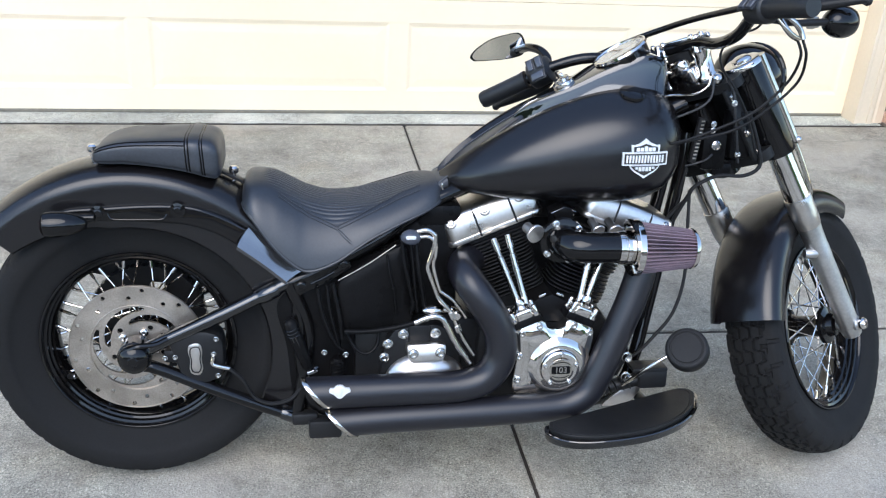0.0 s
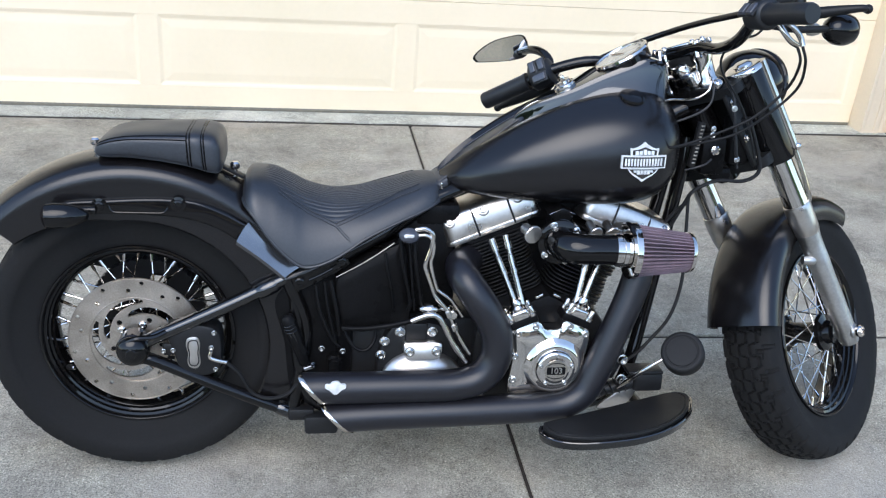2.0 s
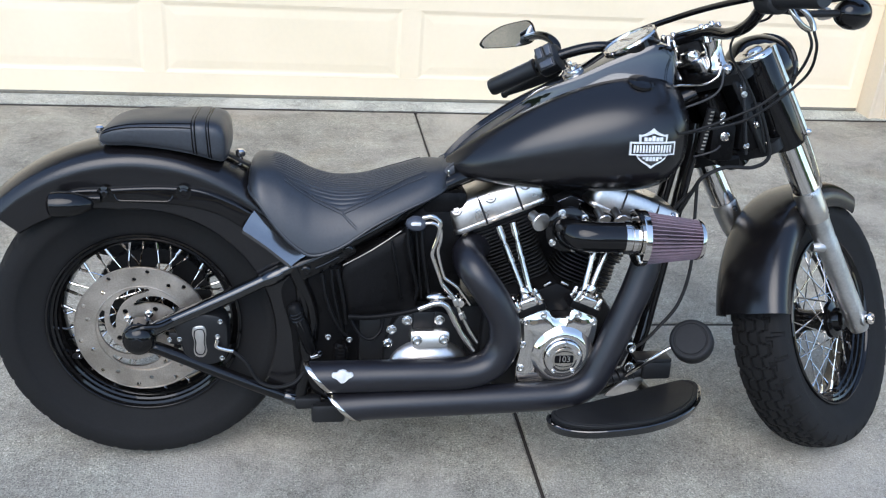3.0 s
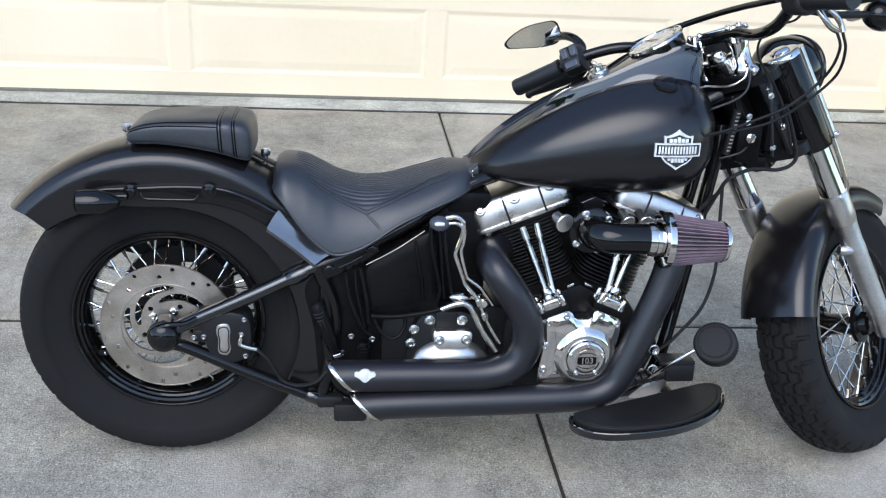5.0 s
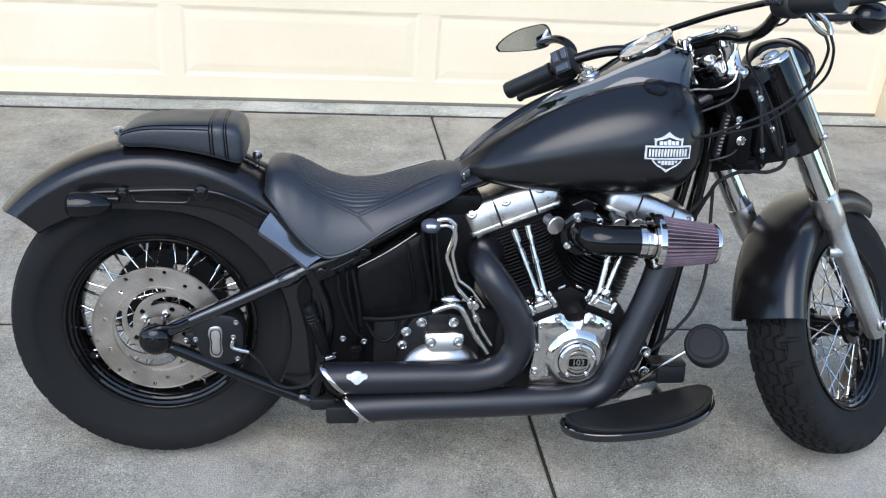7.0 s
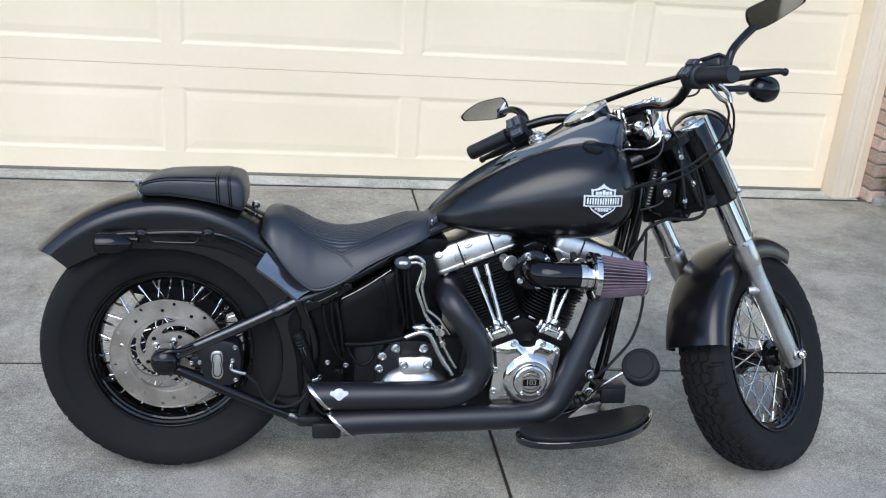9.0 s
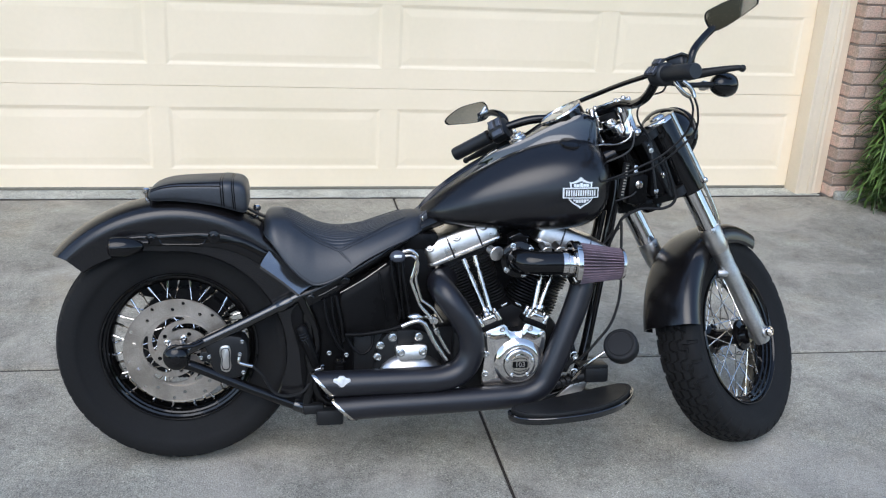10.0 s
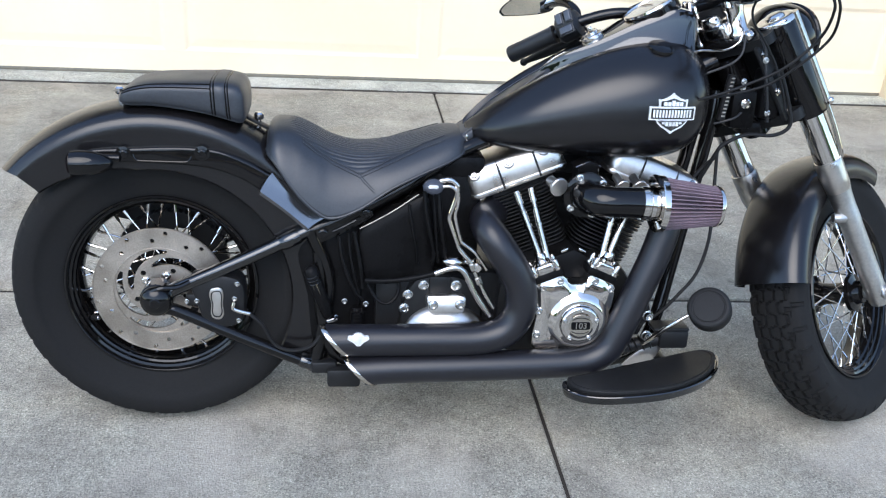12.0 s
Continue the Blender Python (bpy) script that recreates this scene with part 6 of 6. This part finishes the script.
bars = [(0.991, 0.405, 0.952), (1.022, 0.290, 0.976), (1.040, 0.245, 0.990), (1.095, 0.175, 1.000), (1.175, 0.110, 0.988), (1.205, 0.06, 0.985), (1.212, 0, 0.985)]
right = [(1.008, -0.400, 0.944), (1.050, -0.298, 0.976), (1.066, -0.272, 0.984), (1.110, -0.200, 0.956), (1.170, -0.120, 0.962), (1.200, -0.06, 0.982)]
full = right + bars[::-1]
bm = bmesh.new()
tube(bm, full, 0.0125, 16, 6)
bar = steered("handlebar", bm, GLOSS, bike, "gloss black handlebar with a cross brace")
bm = bmesh.new()
tube(bm, [(1.090, -0.235, 1.000), (1.150, -0.10, 1.022), (1.180, 0.0, 1.030), (1.165, 0.10, 1.022), (1.115, 0.190, 0.997)], 0.0068, 12, 6)
steered("cross_brace", bm, GLOSS, bar, "gloss black cross brace")
for s in (-1, 1):
    a, b, hub, girth = (Vector((1.022, 0.288, 0.976)), Vector((0.991, 0.408, 0.952)), Vector((1.037, 0.254, 0.986)), 1.26) if s > 0 else (Vector((1.050, -0.298, 0.976)), Vector((1.008, -0.402, 0.944)), Vector((1.063, -0.277, 0.982)), 1.16)
    v = b - a
    bm = bmesh.new()
    prof = [(0.0125, 0), (0.0215, 0.001), (0.0215, 0.006)]
    for k in range(9):
        h = 0.012 + k * 0.0085
        prof += [(0.0205, h), (0.0201, h + 0.004)]
    prof += [(0.0206, v.length - 0.006), (0.0185, v.length), (0, v.length)]
    lathe(bm, prof, aim(a, v), 28)
    steered("grip", bm, PLASTIC, bar, "black rubber grip")
    # switch housing
    hm = aim(hub, v)
    bm = bmesh.new()
    loops = []
    for h, r, f in ((-0.024, 0.020, 0.8), (-0.020, 0.0245, 1.0), (0.020, 0.0255, 1.08), (0.027, 0.024, 1.0), (0.031, 0.020, 0.8)):
        loops.append([hm @ Vector((r * math.cos(t) * f * girth, r * 1.02 * math.sin(t) * girth, h)) for t in (2 * math.pi * k / 28 for k in range(28))])
    rings(bm, loops)
    house = steered("switch_housing", bm, PLASTIC, bike, "black switch housing")
    back = Vector((-0.78, 0, 0.62)).normalized()
    axis_ = v.normalized()
    if s > 0:
        back = Vector((-0.78, -0.50, 0.12))
    back = (back - axis_ * back.dot(axis_)).normalized()
    across = axis_.cross(back).normalized()
    bmx = Matrix((axis_, across, back)).transposed().to_4x4()
    bmx.translation = hub + back * 0.0225 * girth
    for du, dv, w, h in ((-0.011, 0.013, 0.017, 0.027), (0.011, 0.013, 0.017, 0.027), (0.0, -0.016, 0.034, 0.019)):
        bm = bmesh.new()
        box(bm, (du, dv, 0.001), (w + 0.005, h + 0.005, 0.008), 0.003, bmx)
        steered("button_frame", bm, PLASTIC, house)
        bm = bmesh.new()
        box(bm, (du, dv, 0.0055), (w - 0.002, h - 0.002, 0.007), 0.0028, bmx, 3)
        steered("switch_button", bm, CAP, house, "smoky grey rocker button")
    # lever
    d = Vector((0, 0, 0)) if s > 0 else Vector((0.064, 0, 0.008))
    bm = bmesh.new()
    reach = ((1.055, 0.262, 0.972), (1.085, 0.290, 0.974), (1.115, 0.35, 0.970), (1.142, 0.41, 0.964), (1.158, 0.415, 0.962)) if s < 0 else ((1.058, 0.255, 0.966), (1.066, 0.285, 0.959), (1.058, 0.350, 0.950), (1.053, 0.408, 0.943), (1.055, 0.424, 0.942))
    tube(bm, [Vector((x, s * y, z)) + d for x, y, z in reach], [0.012, 0.0135, 0.0115, 0.0075, 0.007], 14, 5)
    ball(bm, Vector((reach[-1][0] + 0.002, s * (reach[-1][1] + 0.003), reach[-1][2])) + d, (0.0095, 0.0095, 0.0095), seg=14)
    box(bm, Vector((1.045, s * 0.258, 0.975)) + d, (0.045, 0.04, 0.03), 0.006)
    steered("lever", bm, ENGINE_BLACK, bar, "black hand lever")
    # front turn signal under the lever bracket
    sig_c = Vector((1.190 if s > 0 else 1.223, s * 0.360, 0.945))
    bm = bmesh.new()
    lathe(bm, [(0.0, -0.045), (0.012, -0.042), (0.024, -0.030), (0.031, -0.010), (0.0325, 0.008), (0.031, 0.020), (0.026, 0.028), (0, 0.031)], aim(sig_c, (1, s * 0.1, 0.05)), 30)
    sig = steered("front_turn_signal", bm, GLOSS, bike, "gloss black bullet turn signal")
    bm = bmesh.new()
    tube(bm, [(1.075, s * 0.285, 0.960), (1.12, s * 0.320, 0.946), sig_c - Vector((0.02, 0, 0))], 0.007, 10, 3)
    steered("signal_stem", bm, ENGINE_BLACK, sig)
    bm = bmesh.new()
    box(bm, sig_c - Vector((0.020, s * 0.046, -0.010)), (0.026, 0.022, 0.022), 0.004)
    steered("signal_clamp", bm, ALUMINIUM, sig, "bright signal clamp")
# brake reservoir
bm = bmesh.new()
tilt = Matrix.Translation((1.123, -0.298, 1.011)) @ Matrix.Rotation(radians(6), 4, "Z")
box(bm, (0, 0, 0), (0.048, 0.050, 0.030), 0.010, tilt, 3)
box(bm, (0, 0, 0.0165), (0.050, 0.052, 0.008), 0.0035, tilt)
box(bm, (-0.035, 0.015, -0.020), (0.05, 0.035, 0.030), 0.010, tilt, 3)
steered("brake_reservoir", bm, PLASTIC, bar, "black brake fluid reservoir")


def T(x, y, z):
    """A point of the front end, turned with the bars."""
    return TURNED @ Vector((x, y, z))


# mirrors
for stem_pts, c, along, face in (
    ([Vector((0.931, 0.106, 0.922)), Vector((0.935, 0.116, 0.944)), Vector((0.923, 0.145, 0.959)), Vector((0.906, 0.190, 0.960))], Vector((0.850, 0.260, 0.9525)), Vector((-0.965, 0.19, -0.055)), Vector((-0.10, -0.99, -0.007))),
    ([T(1.105, -0.335, 0.985), T(1.112, -0.352, 1.026), T(1.165, -0.362, 1.068)], Vector((1.428, -0.262, 1.258)), Vector((0.695, -0.331, 0.63)), Vector((-0.30, -0.94, -0.075))),
):
    n_ = face.normalized()
    x_ = (along - n_ * along.dot(n_)).normalized()
    z_ = n_.cross(x_).normalized()
    z_ = z_ if z_.z > 0 else -z_
    mm = Matrix((x_, -n_, z_)).transposed().to_4x4()
    mm.translation = c
    stem_pts = stem_pts + [c - x_ * 0.040 - z_ * 0.012 - n_ * 0.014, c - x_ * 0.006 - z_ * 0.014 - n_ * 0.016]
    bm = bmesh.new()
    tube(bm, stem_pts, [0.0100] * (len(stem_pts) - 1) + [0.0095], 14, 6)
    stalk = part("mirror", bm, GLOSS, bike, "curved black mirror stem")
    o = smooth_outline([(0.071, -0.020), (0.066, -0.030), (0.055, -0.033), (-0.008, -0.031), (-0.042, -0.026), (-0.059, -0.018), (-0.064, 0.0), (-0.060, 0.019), (-0.048, 0.032), (-0.023, 0.030), (0.020, 0.019), (0.055, -0.002)], 4)
    bm = bmesh.new()
    def shell(f, y):
        return [mm @ Vector((x * f, y, z * f)) for x, z in o]
    rings(bm, [shell(0.95, 0.002), shell(0.985, -0.002), shell(1.02, 0.002), shell(1.0, 0.010), shell(0.85, 0.019), shell(0.45, 0.025)])
    part("mirror_housing", bm, GLOSS, stalk, "teardrop mirror housing")
    bm = bmesh.new()
    rings(bm, [shell(0.94, 0.001), shell(0.94, -0.0012)])
    part("mirror_glass", bm, MIRROR, stalk, "teardrop mirror glass")

# headlight
HM = aim((1.496, 0, 0.932), (1, 0, 0.0)) @ Matrix.Scale(0.93, 4)
bm = bmesh.new()
lathe(bm, [(0.0, -0.075), (0.03, -0.070), (0.060, -0.052), (0.080, -0.020), (0.088, 0.020), (0.090, 0.050), (0.088, 0.056)], HM, 44)
lamp = steered("headlight", bm, GLOSS, bike, "gloss black headlight shell")
bm = bmesh.new()
lathe(bm, [(0.089, 0.052), (0.093, 0.056), (0.093, 0.066), (0.086, 0.072), (0.080, 0.070)], HM, 44)
steered("headlight_ring", bm, GLOSS, lamp)
bm = bmesh.new()
lathe(bm, [(0.084, 0.062), (0.06, 0.078), (0.03, 0.085), (0, 0.087)], HM, 36)
steered("headlight_lens", bm, MIRROR, lamp, "clear headlight lens")
# black tin between the fork legs
bm = bmesh.new()
mm = Matrix((AHEAD, Vector((0, 1, 0)), AXIS)).transposed().to_4x4()
mm.translation = PIVOT + AXIS * 0.622
box(bm, (0.062, 0, 0), (0.030, 0.19, 0.185), 0.010, mm)
for s in (-1, 1):
    box(bm, (0.010, s * 0.088, 0.0), (0.085, 0.012, 0.185), 0.005, mm)
nacelle = steered("nacelle", bm, ENGINE_BLACK, bike, "black tin round the steering head")
for x, z in ((-0.02, 0.070), (-0.01, -0.078), (-0.025, -0.02)):
    bm = bmesh.new()
    bolt(bm, mm @ Vector((x, -0.095, z)), (0, -1, 0), 0.0075, 0.008)
    steered("bolt", bm, CHROME, nacelle)
# small fittings at the steering head
bm = bmesh.new()
box(bm, (1.285, -0.05, 0.765), (0.06, 0.06, 0.09), 0.012)
box(bm, (1.31, -0.05, 0.722), (0.05, 0.05, 0.03), 0.008)
box(bm, (1.345, -0.05, 0.80), (0.05, 0.06, 0.11), 0.012)
horn = part("wiring_block", bm, DULL_BLACK, bike, "black wiring block at the steering head")
bm = bmesh.new()
lathe(bm, [(0.011, 0), (0.011, 0.006), (0.008, 0.008), (0.007, 0.006), (0.004, 0.006), (0.004, 0.010), (0, 0.010)], aim((1.284, -0.080, 0.780), (0, -1, 0)), 22)
part("lock_barrel", bm, CHROME, horn, "chrome fork lock")
bm = bmesh.new()
tube(bm, [(1.232, -0.080, 0.742), (1.245, -0.082, 0.842)], 0.0095, 12)
part("wiring_sleeve", bm, RUBBER, horn, "black wiring sleeve with pale marks")
for k in range(11):
    bm = bmesh.new()
    q = Vector((1.2335, -0.0897, 0.752)).lerp(Vector((1.2445, -0.0917, 0.836)), k / 10)
    box(bm, q, (0.0075, 0.002, 0.0032), 0.0004)
    part("letter_bar", bm, DISC_STEEL, horn)


def cable(pts, r=0.0042, label="black control cable"):
    bm = bmesh.new()
    tube(bm, pts, r, 8, 7)
    part("cable", bm, RUBBER, bike, label)


E1, E2 = T(1.098, -0.325, 0.912), T(1.122, -0.325, 0.912)
cable([E1, (E1[0] + 0.012, E1[1], E1[2] - 0.035), (1.345, -0.245, 0.945), (1.288, -0.235, 0.884), (1.228, -0.21, 0.845), (1.168, -0.18, 0.812), (1.12, -0.14, 0.79)], 0.003)
cable([E2, (E2[0] + 0.012, E2[1], E2[2] - 0.035), (1.370, -0.24, 0.945), (1.322, -0.225, 0.888), (1.270, -0.205, 0.843), (1.205, -0.185, 0.818), (1.155, -0.17, 0.805), (1.11, -0.13, 0.785)], 0.003)
cable([(1.205, -0.075, 0.60), (1.226, -0.095, 0.666), (1.241, -0.10, 0.692), (1.29, -0.10, 0.714), (1.352, -0.10, 0.714), (1.386, -0.10, 0.734), (1.380, -0.10, 0.775), (1.345, -0.10, 0.86)], 0.0045, "black brake hose")
cable([T(1.105, -0.270, 0.975), (1.300, -0.170, 1.046), (1.262, -0.165, 1.032), (1.250, -0.130, 0.998), (1.257, -0.120, 0.963), (1.291, -0.120, 0.918), (1.322, -0.120, 0.872), (1.347, -0.120, 0.816), (1.364, -0.115, 0.770)], 0.0026, "thin black wire")
cable([(1.235, -0.075, 0.655), (1.20, -0.075, 0.62), (1.175, -0.07, 0.57), (1.168, -0.065, 0.48)], 0.0045)
# fine wires and clips beside the steering head
for pts, r, m_, name, label in (
    ([(1.150, -0.09, 0.890), (1.163, -0.10, 0.895), (1.212, -0.10, 0.897), (1.242, -0.098, 0.915), (1.250, -0.09, 0.935)], 0.0026, WARM_CHROME, "wire_clip", "bent chrome wire clip"),
    ([(1.150, -0.09, 0.836), (1.187, -0.10, 0.850), (1.232, -0.10, 0.870), (1.252, -0.10, 0.893), (1.258, -0.09, 0.930)], 0.0028, PLASTIC, "cable", "black control cable"),
    ([(1.215, -0.09, 0.735), (1.237, -0.10, 0.744), (1.258, -0.10, 0.752), (1.272, -0.095, 0.762)], 0.0026, PLASTIC, "wire_clip", "bent black wire clip"),
    ([(1.290, -0.09, 0.930), (1.300, -0.105, 0.905), (1.306, -0.11, 0.860), (1.318, -0.11, 0.800), (1.330, -0.105, 0.745)], 0.0040, PLASTIC, "cable", "black brake line"),
):
    bm = bmesh.new()
    tube(bm, pts, r, 8, 6)
    part(name, bm, m_, bike, label)
for p in ((1.269, -0.092, 0.830), (1.269, -0.092, 0.816), (1.302, -0.112, 0.880), (1.326, -0.108, 0.765)):
    bm = bmesh.new()
    bolt(bm, p, (0, -1, 0), 0.0055, 0.006)
    part("bolt", bm, BOLT, bike)

for pts in ([(1.055, -0.315, 0.952), (1.060, -0.322, 0.932), (1.074, -0.325, 0.918), (1.098, -0.325, 0.912)], [(1.096, -0.315, 0.956), (1.106, -0.322, 0.944), (1.118, -0.325, 0.928), (1.122, -0.325, 0.912)]):
    bm = bmesh.new()
    tube(bm, pts, 0.0058, 10, 5)
    steered("cable_elbow", bm, WARM_CHROME, bar, "bent chrome cable elbow")

# ---- brick wall and planting beside the door ----
def brick_mesh(w, d, h):
    bm = bmesh.new()
    box(bm, (0, 0, 0), (w, d, h), 0.004, segments=1)
    bmesh.ops.recalc_face_normals(bm, faces=bm.faces)
    me = bpy.data.meshes.new("brick")
    bm.to_mesh(me)
    bm.free()
    me.materials.append(BRICK)
    return me


FULL, HALF = brick_mesh(0.196, 0.10, 0.062), brick_mesh(0.094, 0.10, 0.062)
rng = random.Random(4)
for row in range(30):
    z = 0.038 + row * 0.0735
    x = 2.466
    first = row % 2 == 0
    while x < 3.45:
        me, w = (HALF, 0.094) if (first and row % 2 == 0) else (FULL, 0.196)
        first = False
        b = new("brick", me)
        b.parent = brick_wall
        b.location = (x + w / 2 + rng.uniform(-0.002, 0.002), 4.310 + rng.uniform(-0.004, 0.003), z + rng.uniform(-0.0015, 0.0015))
        b.rotation_euler = (0, rng.uniform(-0.006, 0.006), rng.uniform(-0.008, 0.008))
        x += w + 0.010

bm = bmesh.new()
box(bm, (2.62, 4.238, 0.012), (0.27, 0.05, 0.07), 0.012)
tagged(link("edging", bm, APRON), "pale concrete edging at the foot of the brick wall", "edging", kind="structure")

bm = bmesh.new()
quad_slab(bm, [(2.62, 3.86), (2.70, 4.21), (4.6, 4.26), (4.6, 3.80)], 0.012, -0.02, 0.006)
tagged(link("planting_bed", bm, SOIL), "brown soil bed under the shrub", "bed", kind="structure")

shrub = tagged(new("shrub"), "dense green shrub with narrow strap leaves against the brick wall", "shrub")
shrub.location = (2.80, 4.06, 0.01)
rng = random.Random(11)
bm = bmesh.new()
tips = []
for k in range(44):
    a = rng.uniform(0, 6.28)
    p = Vector((0.16 * math.cos(a), 0.07 * math.sin(a), -0.02))
    pts = [p]
    lean_ = Vector((rng.uniform(-0.10, 0.40), rng.uniform(-0.14, 0.08), 1.0))
    h = rng.uniform(0.7, 2.0)
    for i in range(1, 8):
        pts.append(p + lean_ * h * i / 7 + Vector((rng.uniform(-0.02, 0.02), rng.uniform(-0.02, 0.02), 0)))
        for _ in range(4):
            tips.append(pts[-1] + Vector((rng.uniform(-0.10, 0.10), rng.uniform(-0.08, 0.08), rng.uniform(-0.08, 0.08))))
    tube(bm, pts, [0.010 - 0.0011 * i for i in range(8)], 6)
part("stems", bm, STEM, shrub, "brown stems")
bm = bmesh.new()
for q in tips:
    for _ in range(rng.randint(8, 13)):
        a, e = rng.uniform(0, 6.28), rng.uniform(-0.5, 1.0)
        L = rng.uniform(0.09, 0.20)
        d = Vector((math.cos(a) * math.cos(e), math.sin(a) * math.cos(e), math.sin(e)))
        w = d.cross(Vector((0, 0, 1))).normalized() * rng.uniform(0.004, 0.0075)
        prev = None
        for i, (f, g) in enumerate(((0.0, 0.5), (0.3, 1.0), (0.65, 0.8), (1.0, 0.06))):
            c = q + d * L * f + Vector((0, 0, -0.45 * L * f * f))
            now = (bm.verts.new(c - w * g), bm.verts.new(c + Vector((0, 0, 0.002)) * g), bm.verts.new(c + w * g))
            if prev:
                bm.faces.new((prev[0], prev[1], now[1], now[0]))
                bm.faces.new((prev[1], prev[2], now[2], now[1]))
            prev = now
tagged(part("crown", bm, LEAF, shrub, "narrow green leaves", 0), kind="stuff")
